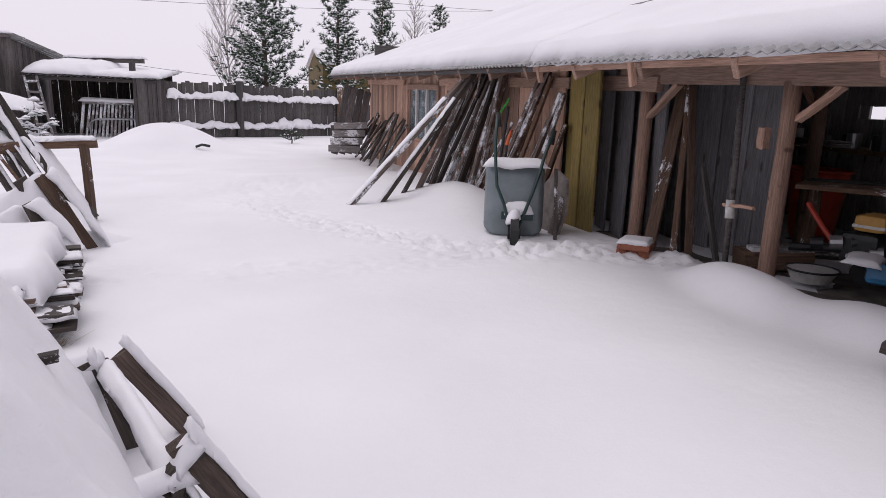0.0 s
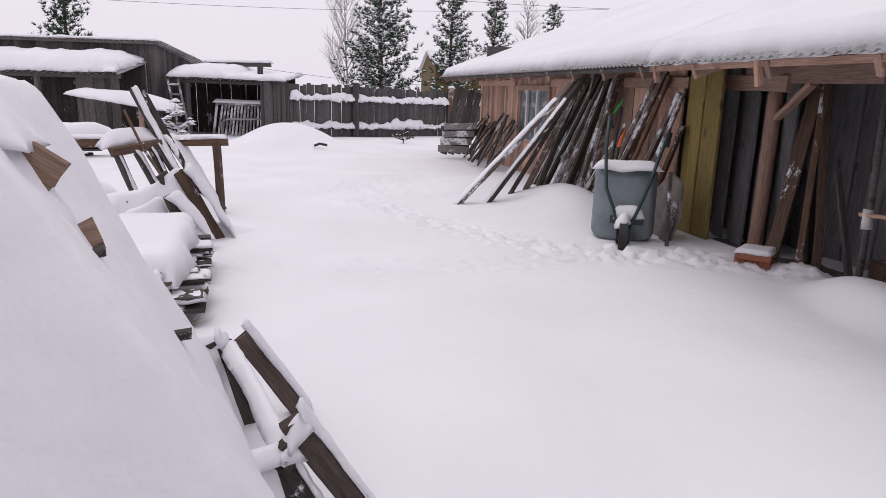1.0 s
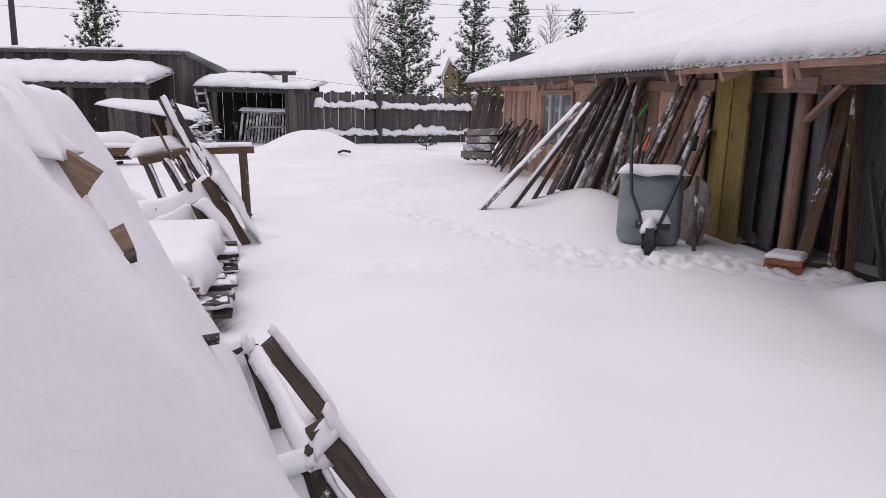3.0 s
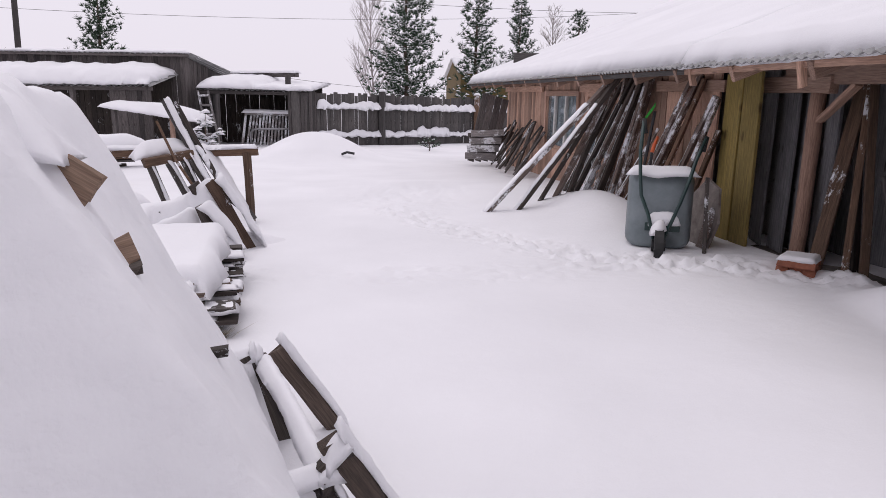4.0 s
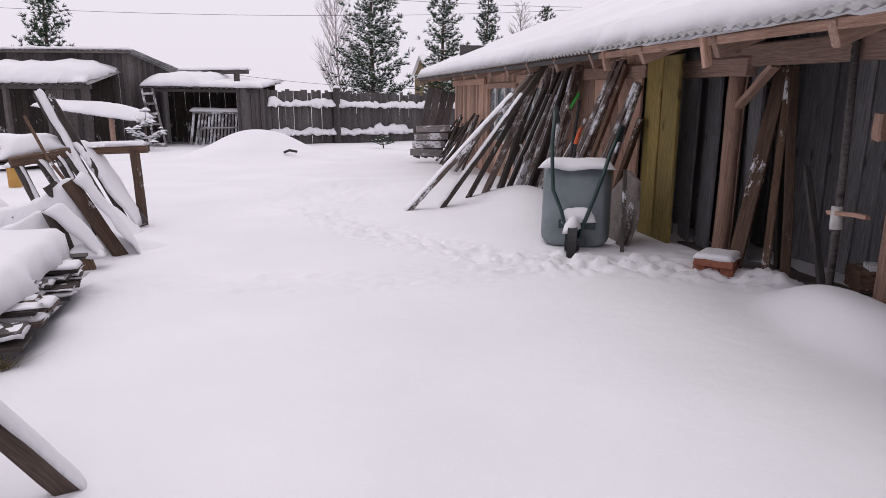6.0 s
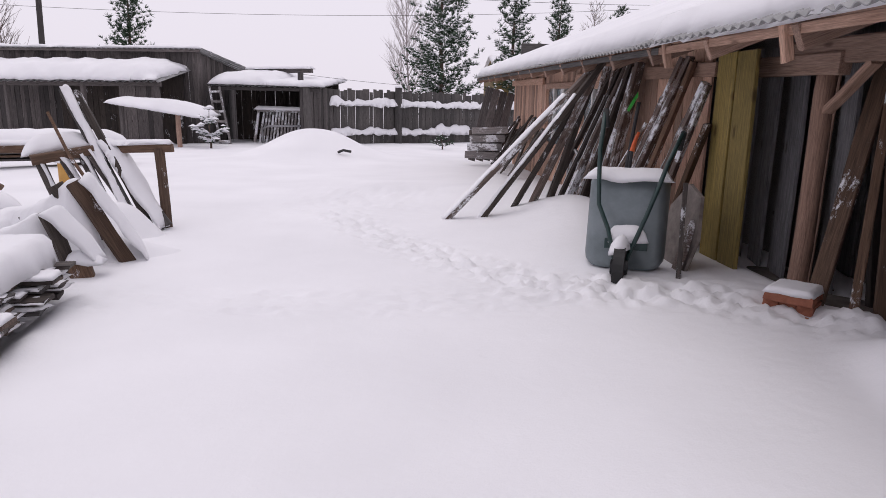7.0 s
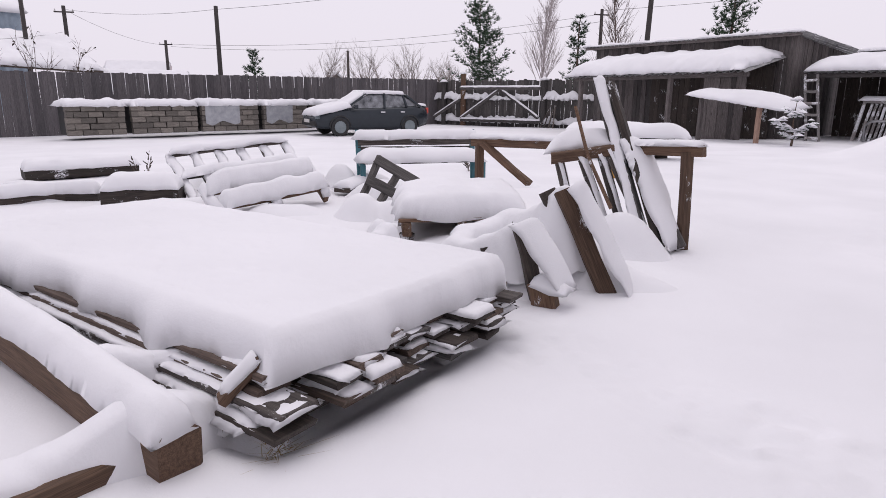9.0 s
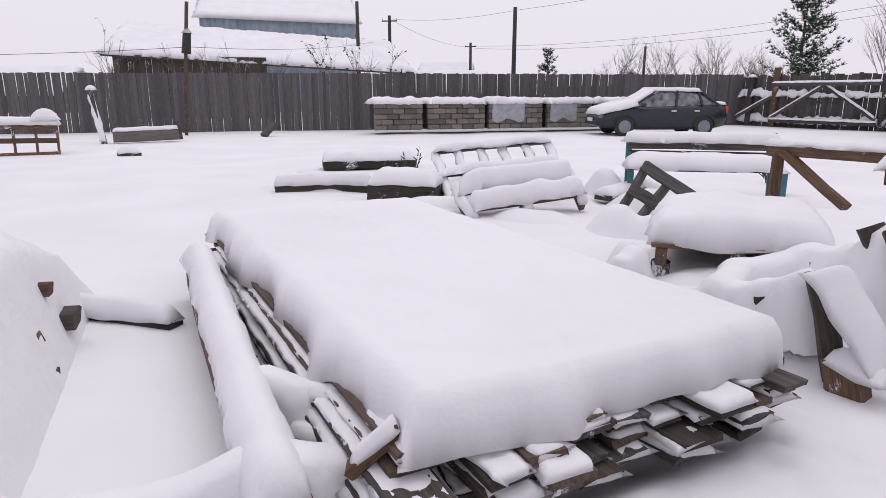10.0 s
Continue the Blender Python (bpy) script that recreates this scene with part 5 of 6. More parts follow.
def make_stack():
    NL, NR, FL, FR = Vector((-0.88, 4.3, 0)), Vector((-1.26, 5.57, 0)), Vector((-3.3, 3.47, 0)), Vector((-3.95, 4.55, 0))
    st = thing("plank_stack", (-2.3, 4.5, 0), "long stack of rough grey planks under a thick snow slab", "planks")
    e = (NL - FL).normalized()
    for layer in range(6):
        z = 0.045 + layer * 0.035
        n = 9
        for k in range(n):
            f = (k + 0.5) / n + random.uniform(-0.012, 0.012)
            back, front = FL.lerp(FR, f), NL.lerp(NR, f)
            out = random.uniform(-0.07, 0.11) + (-0.05, 0.03, 0.08, 0.08, 0.05, 0.02)[layer]
            shift = (NR - NL).normalized() * (random.uniform(-0.03, 0.03) if k else -(0.03 + 0.024 * (5 - layer) * random.uniform(0.5, 1.3)))
            mat = (BARE_BROWN, GREY_WOOD, DARK_WOOD, GREY_FROST, BARE_BROWN)[(k * 3 + layer) % 5]
            wide = random.uniform(0.11, 0.16)
            p, q = back + shift + Z * (z + random.uniform(-0.004, 0.006)), front + shift + e * out + Z * (z + random.uniform(-0.008, 0.01))
            board("plank", p, q, wide, 0.023, mat, st, wave=0.009)
            if (k * 7 + layer * 5) % 11 < 9:
                side = Vector((-e.y, e.x, 0)) * wide * random.uniform(0.75, 1.0)
                a = q - e * random.uniform(0.0, 0.015) - side * 0.5 + Z * 0.011
                part("snow_tuft", snow_pad(a, -e * random.uniform(0.14, 0.24), side, random.uniform(0.007, 0.018), step=0.012, ragged=0.016, droop=random.uniform(0.0, 0.02), lumps=0.9, seed=k + layer), SNOW, st, "", None, True)
            if k == 0 and layer < 5:
                along_edge = (q - p).normalized()
                part("snow_tuft", snow_pad(p + along_edge * 0.1 - Vector((-e.y, e.x, 0)) * wide * 0.48 + Z * 0.011, along_edge * ((q - p).length - 0.2), Vector((-e.y, e.x, 0)) * 0.06, 0.012, step=0.025, ragged=0.006, droop=0.004, lumps=0.9, seed=layer), SNOW, st, "", None, True)
    for f in (0.12, 0.8):
        a, b = NL.lerp(FL, f), NR.lerp(FR, f)
        board("bearer", a - Z * 0.05 - e * 0.1, b - Z * 0.05 - e * 0.1, 0.12, 0.16, DARK_WOOD, st)
    u, v = FL - NL, NR - NL
    snow_on(NL + v * 0.015 + e * 0.035 + Z * 0.236, (FL - NL + FR - NR) / 2 - e * 0.05, v * 0.985, 0.13, "thick smooth snow slab on the plank stack", step=0.022, ragged=0.035, droop=0.035, lumps=0.09, seed=5, crisp=0.42,
            sag=lambda s, t: 0.03 * math.sin(s * 3.1) * math.sin(t * 3.1))
    grass = bmesh.new()
    rnd = random.Random(4)
    for i in range(60):
        p = Vector((-0.83 + rnd.gauss(0, 0.03), 4.3 + rnd.gauss(0, 0.03), 0.0))
        tip = p + Vector((rnd.gauss(0.05, 0.05), rnd.gauss(-0.02, 0.06), rnd.uniform(0.03, 0.09)))
        s = Vector((0.0015, 0.001, 0))
        grass.faces.new([grass.verts.new(p - s), grass.verts.new(p + s), grass.verts.new(tip)])
    single("dry_grass", grass, GRASS, "tuft of dry yellow grass by the stack", "grass", kind="stuff")


make_stack()

# ---- snowy timber beyond the stack ----
lone_board("leaning_board", (-1.35, 6.43, -0.02), (-1.59, 6.28, 0.56), 0.1, 0.04, BROWN_WOOD, "broad brown board leaning in the snow", "board", "", up=(0.9, -0.5, 0.3))
lone_board("leaning_board", (-1.5, 6.45, 0.0), (-1.74, 6.3, 0.54), 0.1, 0.04, DARK_WOOD, "dark board leaning behind the brown one", "board", "", up=(0.9, -0.5, 0.3))
lone_board("leaning_board", (-1.42, 5.98, -0.05), (-1.52, 5.9, 0.42), 0.08, 0.05, DARK_WOOD, "dark upright board end in the snow", "board", "", up=(0.9, -0.4, 0))
lone_board("timber_stub", (-1.36, 5.97, -0.08), (-1.4, 5.95, 0.13), 0.13, 0.1, BROWN_WOOD, "short brown timber stub capped with snow", "timber", "", up=(0.5, -0.9, 0))


def lumps(items, base=0.0):
    """Rounded snow over a set of domes (x, y, rx, ry, turn, height)."""
    def f(x, y):
        z = -0.2
        for cx, cy, rx, ry, turn, h in items:
            c, s = math.cos(radians(turn)), math.sin(radians(turn))
            dx, dy = x - cx, y - cy
            u, v = (dx * c + dy * s) / rx, (-dx * s + dy * c) / ry
            zz = (h + 0.12) * math.exp(-((u * u + v * v) ** 1.25) * 0.8) - 0.12
            k = 0.035
            m = max(z, zz)
            z = m + k * math.log(math.exp((z - m) / k) + math.exp((zz - m) / k))
        return z + 0.02 * nz(x, y, 2, 4) + 0.006 * nz(x, y, 5, 14)
    return f


def snow_lumps(box, items, label, step=0.03):
    single("snow_mound", field("mound", *box, step, lumps(items), lambda x, y: surface(x, y)), SNOW, label, "snow", smooth=True)


for p, q, w, th in (((-1.27, 6.52, 0.0), (-1.55, 6.36, 0.58), 0.17, 0.09), ((-1.3, 6.02, 0.14), (-1.5, 5.97, 0.42), 0.14, 0.08), ((-1.42, 5.93, 0.13), (-1.28, 6.0, 0.12), 0.12, 0.06)):
    snow_along(p, q, w, th, "snow draped over the leaning boards", step=0.02, ragged=0.02, droop=0.04, lumps=0.25)
snow_lumps((-2.6, -0.8, 5.2, 7.2), [(-1.72, 6.5, 0.35, 0.25, 30, 0.26), (-1.8, 6.05, 0.35, 0.25, 0, 0.2), (-1.5, 6.6, 0.4, 0.2, 30, 0.1)], "rounded snow banked behind the leaning boards", 0.03)
snow_lumps((-2.9, -1.2, 6.9, 8.2), [(-1.95, 7.25, 0.3, 0.2, 20, 0.28), (-2.3, 7.3, 0.4, 0.25, 10, 0.2)], "snow banked against the leaning frame", 0.03)


def make_table():
    """A pallet on blocks carrying a deep pillow of snow."""
    FL, FR, BR, BL = Vector((-2.62, 5.82, 0.26)), Vector((-2.24, 6.6, 0.26)), Vector((-3.05, 7.1, 0.26)), Vector((-3.45, 6.3, 0.26))
    t = thing("pallet_table", (-2.9, 6.4, 0), "low pallet platform carrying a pillow of snow", "pallet")
    for i in range(6):
        f = (i + 0.5) / 6
        board("slat", FL.lerp(BL, f), FR.lerp(BR, f), 0.13, 0.025, BROWN_WOOD, t)
    for f in (0.06, 0.5, 0.94):
        board("stringer", FL.lerp(FR, f) - Z * 0.06, BL.lerp(BR, f) - Z * 0.06, 0.06, 0.09, BROWN_WOOD, t)
    for f in (0.06, 0.5, 0.94):
        for g in (0.08, 0.9):
            p = FL.lerp(FR, f).lerp(BL.lerp(BR, f), g)
            board("leg", p - Z * 0.34, p - Z * 0.1, 0.09, 0.09, GREY_FROST, t)
    snow_on(FL + Z * 0.015 + (BL - FL) * 0.03, (BL - FL) * 0.98, FR - FL, 0.14, "deep pillow of snow on the pallet platform", step=0.022, crisp=0.5, ragged=0.03, lumps=0.25, droop=0.03,
            sag=lambda s, t: 0.05 * math.sin(s * 3.1) * math.sin(t * 3.1) - 0.04 * math.exp(-((t - 0.62) / 0.12) ** 2) * math.sin(s * 3.1))
    snow_ridges((-2.95, -1.3, 5.4, 7.0), [(-1.64, 5.95, 0.4, -1.78, 5.9, 0.3, 0.06), (-1.78, 5.9, 0.3, -2.02, 5.86, 0.24, 0.08), (-2.02, 5.86, 0.24, -2.25, 6.1, 0.26, 0.08), (-2.02, 5.86, 0.2, -2.45, 5.7, 0.1, 0.1),
                                          (-2.25, 6.1, 0.26, -2.2, 6.45, 0.33, 0.1), (-2.2, 6.45, 0.33, -1.85, 6.35, 0.42, 0.1), (-1.85, 6.35, 0.42, -1.64, 6.33, 0.58, 0.055), (-2.62, 5.72, 0.26, -2.6, 5.66, 0.22, 0.08)], "snow draped between the platform and the leaning boards", 0.022, 0.13)
    for p, q, w in (((-1.72, 5.93, -0.05), (-1.74, 5.86, 0.26), 0.08), ((-2.02, 5.84, -0.05), (-2.1, 5.98, 0.18), 0.1), ((-2.3, 6.05, -0.05), (-2.24, 6.12, 0.2), 0.08), ((-1.9, 6.3, -0.05), (-2.0, 6.35, 0.3), 0.12)):
        lone_board("timber_offcut", p, q, w, 0.05, DARK_WOOD, "dark timber offcut half under draped snow", "timber", "offcuts under the drape", up=(0.8, -0.6, 0))


make_table()
snow_lumps((-4.0, -1.6, 5.2, 7.8), [(-2.85, 6.45, 0.75, 0.7, 30, 0.13), (-2.42, 6.2, 0.55, 0.3, 65, 0.15), (-2.25, 6.35, 0.25, 0.22, 30, 0.24), (-2.75, 5.75, 0.16, 0.14, 0, 0.26)], "snow banked round the pallet platform", 0.03)


def make_trestle():
    t = thing("trestle", (-2.7, 7.4, 0), "long rough timber trestle beam on posts", "trestle")
    board("beam", (-3.65, 7.22, 0.672), (-1.66, 7.7, 0.707), 0.07, 0.08, BROWN_WOOD, t)
    board("post", (-3.58, 7.24, -0.05), (-3.58, 7.24, 0.66), 0.065, 0.07, BROWN_WOOD, t)
    board("post", (-1.76, 7.7, -0.05), (-1.76, 7.65, 0.7), 0.06, 0.075, BROWN_WOOD, t)
    board("brace", (-3.5, 7.22, 0.66), (-3.05, 7.36, 0.35), 0.07, 0.05, BROWN_WOOD, t)
    snow_along((-3.68, 7.21, 0.715), (-1.66, 7.7, 0.75), 0.09, 0.03, "thin snow along the trestle beam", step=0.03)
    f = thing("trestle_rack", (-2.2, 7.4, 0), "wooden frame of planks leaning on the trestle, snowed over", "frame")
    board("plank", (-1.9, 7.45, 0.05), (-2.47, 7.51, 1.18), 0.07, 0.12, GREY_WOOD, f, (0.3, -0.9, 0.3))
    board("plank", (-1.8, 7.5, 0.03), (-2.4, 7.56, 1.17), 0.05, 0.1, DARK_WOOD, f, (0.3, -0.9, 0.3))
    board("plank", (-1.72, 7.6, 0.02), (-2.18, 7.6, 0.7), 0.1, 0.06, GREY_WOOD, f, (0.3, -0.9, 0.3))
    board("top_rail", (-2.53, 7.1, 0.62), (-2.22, 7.42, 0.69), 0.1, 0.08, BROWN_WOOD, f)
    for a, b in (((-2.5, 7.15, 0.6), (-2.3, 7.2, 0.02)), ((-2.37, 7.27, 0.62), (-2.12, 7.34, 0.02)), ((-2.28, 7.36, 0.65), (-2.05, 7.45, 0.02)), ((-2.24, 7.4, 0.68), (-1.9, 7.5, 0.04))):
        board("leg", a, b, 0.07, 0.045, GREY_FROST, f, (0.6, -0.7, 0.3))
        snow_along(Vector(a) + Vector((0.02, -0.01, 0.02)), Vector(b) + Vector((0.02, -0.01, 0.03)), 0.06, 0.035, "snow stuck along a slanting leg", step=0.02, ragged=0.01)
    part("stick", tube([(-2.45, 7.24, 1.0), (-2.3, 7.24, 0.65), (-2.1, 7.3, 0.28)], 0.012, 6, 1.2), BROWN_WOOD, f)
    snow_on((-2.6, 7.12, 0.66), (0.33, 0.33, 0.07), (-0.16, 0.2, 0), 0.13, "cap of snow on the leaning frame", step=0.02, ragged=0.02)
    snow_along((-1.9, 7.4, 0.1), (-2.44, 7.47, 1.2), 0.08, 0.05, "snow along the tall leaning plank", step=0.025)
    snow_along((-1.72, 7.55, 0.06), (-2.16, 7.58, 0.74), 0.17, 0.09, "thick snow along the slanting plank", step=0.025, ragged=0.03)


make_trestle()


def make_bench():
    L, R = Vector((-5.85, 7.2, 0)), Vector((-5.33, 8.52, 0))
    d = (R - L).normalized()
    f = Vector((d.y, -d.x, 0))
    b = thing("garden_bench", (L + R) / 2, "turquoise garden bench heaped with snow", "bench")
    for p in (L, R):
        board("back_leg", p - Z * 0.05, p - f * 0.12 + Z * 0.66, 0.05, 0.06, TURQ_PAINT, b, d)
        board("front_leg", p + f * 0.4 - Z * 0.05, p + f * 0.4 + Z * 0.3, 0.05, 0.06, TURQ_PAINT, b, d)
        board("side_rail", p - Vector((0, 0, -0.3)), p + f * 0.42 + Z * 0.3, 0.05, 0.06, TURQ_PAINT, b, d)
    for z in (0.43, 0.52):
        board("back_slat", L - f * 0.07 + Z * z, R - f * 0.07 + Z * z, 0.025, 0.075, GREY_FROST, b)
    for k in range(3):
        board("seat_slat", L + f * (0.1 + 0.13 * k) + Z * 0.32, R + f * (0.1 + 0.13 * k) + Z * 0.32, 0.12, 0.025, GREY_WOOD, b)
    snow_along(L - f * 0.09 + Z * 0.565 - d * 0.05, R - f * 0.09 + Z * 0.565 + d * 0.05, 0.15, 0.1, "snow heaped on the bench back", step=0.04, ragged=0.03)
    snow_on(L + Z * 0.335 - d * 0.02, R - L, f * 0.45, 0.14, "snow filling the bench seat", step=0.04, ragged=0.03)


make_bench()


def make_pallet(name, TL, TR, BL, BR, slats, bars, label, mat=GREY_FROST, snow=0.05, thick=0.1):
    """A pallet tilted between its top and bottom edges: slats run across, bars run down."""
    TL, TR, BL, BR = map(Vector, (TL, TR, BL, BR))
    nrm = (TR - TL).cross(BL - TL).normalized()
    nrm = nrm if nrm.z > 0 else -nrm
    p = thing(name, (BL + BR) / 2, label, "pallet")
    for i in range(bars):
        f = i / (bars - 1)
        board("bar", BL.lerp(BR, f) - nrm * thick / 2, TL.lerp(TR, f) - nrm * thick / 2, 0.05, thick, mat, p, nrm)
    for f in slats:
        a, b = TL.lerp(BL, f), TR.lerp(BR, f)
        board("slat", a + nrm * 0.012, b + nrm * 0.012, 0.1, 0.025, mat, p, nrm)
        if snow:
            snow_along(a + nrm * 0.03, b + nrm * 0.03, 0.14, snow * 2.2, "snow lying on a pallet slat", step=0.03, ragged=0.02, droop=0.03, lumps=0.4)
    if snow:
        for i in range(bars):
            f = i / (bars - 1)
            a, b = BL.lerp(BR, f), TL.lerp(TR, f)
            snow_along(a + nrm * 0.01, b + nrm * 0.0, 0.08, snow, "snow along a pallet bar", step=0.03, ragged=0.015, lumps=0.5)
    return p


make_pallet("tilted_pallet", (-6.45, 5.2, 0.44), (-6.2, 6.4, 0.56), (-5.6, 5.25, 0.0), (-5.5, 6.4, 0.12), (0.04, 0.5, 0.96), 6, "weathered open pallet propped at a slant, snow on its slats", GREY_FROST, 0.03)
make_pallet("tilted_pallet", (-5.12, 5.2, 0.22), (-5.15, 6.28, 0.34), (-4.75, 5.28, 0.0), (-4.85, 6.32, 0.1), (0.2, 0.72), 3, "low pallet leaning forward with two snowy slats", BROWN_WOOD, 0.075)
make_pallet("small_pallet", (-4.55, 6.75, 0.5), (-4.15, 6.98, 0.27), (-4.4, 6.45, 0.12), (-4.1, 6.65, 0.02), (0.1, 0.6), 3, "small broken grey pallet standing askew", GREY_WOOD, 0.0)
snow_lumps((-5.4, -3.3, 5.6, 7.9), [(-4.1, 6.3, 0.25, 0.2, 0, 0.22), (-3.85, 6.55, 0.3, 0.2, 40, 0.18), (-4.9, 7.0, 0.45, 0.3, 20, 0.2), (-4.4, 7.3, 0.5, 0.3, 20, 0.16)], "snow drifted round the small pallets", 0.04)
# low boxes, logs and boards further off
snowy_beam((-6.0, 4.5, 0.08), (-5.75, 5.15, 0.08), 0.4, 0.2, DARK_WOOD, 0.13, "dark low box under snow", "wooden_box")
for i in range(4):
    snowy_beam((-6.6 - 0.12 * i, 3.45 + 0.1 * i, 0.02), (-6.75 + 0.1 * i, 4.5, 0.02), 0.12, 0.1, DARK_WOOD, 0.12, "log lying under rounded snow", "log")
snowy_beam((-9.3, 3.9, 0.0), (-9.4, 5.3, 0.0), 0.5, 0.14, DARK_WOOD, 0.12, "flat dark board pile under snow", "wide_board")
snowy_beam((-5.3, 6.7, 0.06), (-5.6, 7.2, 0.1), 0.2, 0.05, DARK_WOOD, 0.08, "dark board end by the bench", "board")
snowy_beam((-5.2, 7.0, 0.05), (-4.8, 7.6, 0.07), 0.12, 0.05, BROWN_WOOD, 0.06, "brown board under the bench snow", "board")
make_pallet("crate", (-13.45, -2.7, 0.42), (-13.9, -1.65, 0.38), (-13.3, -2.65, -0.22), (-13.75, -1.6, -0.22), (0.05, 0.5, 0.95), 4, "big wooden crate of pallet boards under snow", BROWN_WOOD, 0.0)
snow_on((-13.4, -2.7, 0.44), (-0.46, 1.1, -0.04), (-0.9, -0.3, 0), 0.12, "snow on the wooden crate", step=0.05)
snow_on((-13.65, -2.0, 0.5), (-0.2, 0.42, 0), (-0.4, -0.15, 0), 0.22, "tall lump of snow on the crate", step=0.05)
post = thing("leaning_post", (-17.5, -2.1, -0.25), "leaning post plastered with snow by the fence", "post")
board("post", (-17.5, -2.0, -0.3), (-17.46, -2.17, 1.12), 0.12, 0.12, GREY_FROST, post)
part("snow_cap", snow_pad((-17.6, -2.27, 1.12), (0.26, 0, 0), (0, 0.22, 0), 0.12), SNOW, post, smooth=True)
part("snow_face", snow_pad((-17.42, -2.22, 1.0), (0.04, 0.17, -1.2), (-0.02, 0.12, 0.02), 0.05, step=0.05), SNOW, post, smooth=True)
snowy_beam((-17.6, -1.8, -0.1), (-18.0, -0.2, -0.06), 0.2, 0.3, CONCRETE, 0.09, "grey trough by the fence", "trough")
lone_board("short_plank", (-17.95, -0.15, -0.2), (-17.9, -0.2, 0.3), 0.08, 0.05, GREY_WOOD, "short upright plank by the trough", "plank")
snowy_beam((-13.1, -0.25, -0.2), (-13.3, 0.1, -0.2), 0.25, 0.14, DARK_WOOD, 0.14, "small snow-capped block in the yard", "block")
lone_board("wood_chunk", (-19.2, 1.9, -0.2), (-19.5, 2.2, 0.15), 0.3, 0.1, GREY_WOOD, "weathered chunk of wood in the snow", "wood")

# pile of laths under a snow slab in front of the shed
lath = thing("lath_pile", (-6.8, 12.9, 0), "pile of short laths under thick snow", "planks")
for i in range(5):
    board("lath", (-7.5, 12.3, 0.12 + 0.06 * i), (-6.0 + 0.05 * (i % 2), 13.5, 0.12 + 0.06 * i), 0.5, 0.035, BROWN_WOOD if i % 2 else GREY_WOOD, lath)
board("bearer", (-6.6, 12.6, -0.08), (-6.2, 13.6, -0.05), 0.1, 0.2, DARK_WOOD, lath)
snow_on((-7.65, 12.5, 0.4), (1.65, 1.3, 0), (0.5, -0.55, 0), 0.24, "thick snow on the lath pile", step=0.05, crisp=1.3)
# stack of slats in a metal tube frame before the open shed
before = set(bpy.data.objects)
rack = thing("slat_rack", (-5.5, 21.2, -0.1), "bundle of upright slats with a metal tube frame, snow on top", "rack")
for i in range(14):
    x = -6.15 + i * 0.1
    board("slat", (x - 0.12 + 0.01 * i, 21.0, -0.15), (x, 21.25, 0.95), 0.06, 0.03, PALE_FROST, rack, (0, -1, 0))
for a, b in (((-6.4, 20.95, -0.15), (-6.28, 21.15, 1.02)), ((-6.28, 21.15, 1.0), (-4.75, 21.15, 0.98)), ((-4.72, 20.95, 0.0), (-4.75, 21.15, 0.98))):
    board("frame_bar", a, b, 0.07, 0.06, PALE_FROST, rack, (0, -1, 0))
part("metal_tube", tube([(-6.0, 20.7, -0.1), (-6.02, 20.7, 0.42), (-5.95, 20.7, 0.52), (-5.8, 20.7, 0.55), (-4.75, 20.7, 0.57)], 0.03, 8), ALU, rack, smooth=True)
snow_along((-6.35, 21.15, 1.04), (-4.7, 21.15, 1.02), 0.3, 0.1, "snow on the slat rack", step=0.05)
ladder = thing("white_lattice", (-7.0, 20.2, 0), "snow-plastered lattice frame leaning on the shed", "frame")
for x in (-7.4, -7.1):
    board("rail", (x + 0.45, 19.9, -0.1), (x, 20.3, 1.65), 0.06, 0.04, PALE_FROST, ladder, (0.2, -1, 0))
for k in range(6):
    f = 0.12 + k * 0.16
    board("rung", (-7.4 + 0.45 * (1 - f), 19.9 + 0.4 * f, -0.1 + 1.75 * f), (-7.1 + 0.45 * (1 - f), 19.9 + 0.4 * f, -0.1 + 1.75 * f), 0.06, 0.16, PALE_FROST, ladder, (0.2, -1, 0))
set_back(before, 1.13)
# flat wooden panel and sheets at the barn's far end
pan = thing("plank_door", hp(8.8, -0.5, 0), "old plank door leaning at the barn end, snow-plastered", "door")
for k in range(4):
    o = -0.95 + k * 0.15
    board("door_board", hp(8.3, o, -0.12), hp(8.75, o + 0.38, 1.3 - 0.04 * k), 0.145, 0.03, SHED_WOOD, pan, -BD + Z * 0.3)
board("door_rail", hp(8.43, -1.0, 0.42), hp(8.43, -0.2, 0.42), 0.1, 0.03, GREY_FROST, pan, -BD + Z * 0.3)
for k in range(4):
    board("rimed_board", hp(8.17 + 0.045 * k, -1.1 + 0.05 * k, 0.0 + 0.15 * k), hp(8.17 + 0.045 * k, -0.42 + 0.06 * k, -0.02 + 0.17 * k), 0.14, 0.03, PALE_FROST, pan, -BD + Z * 0.3, "rime-covered board")



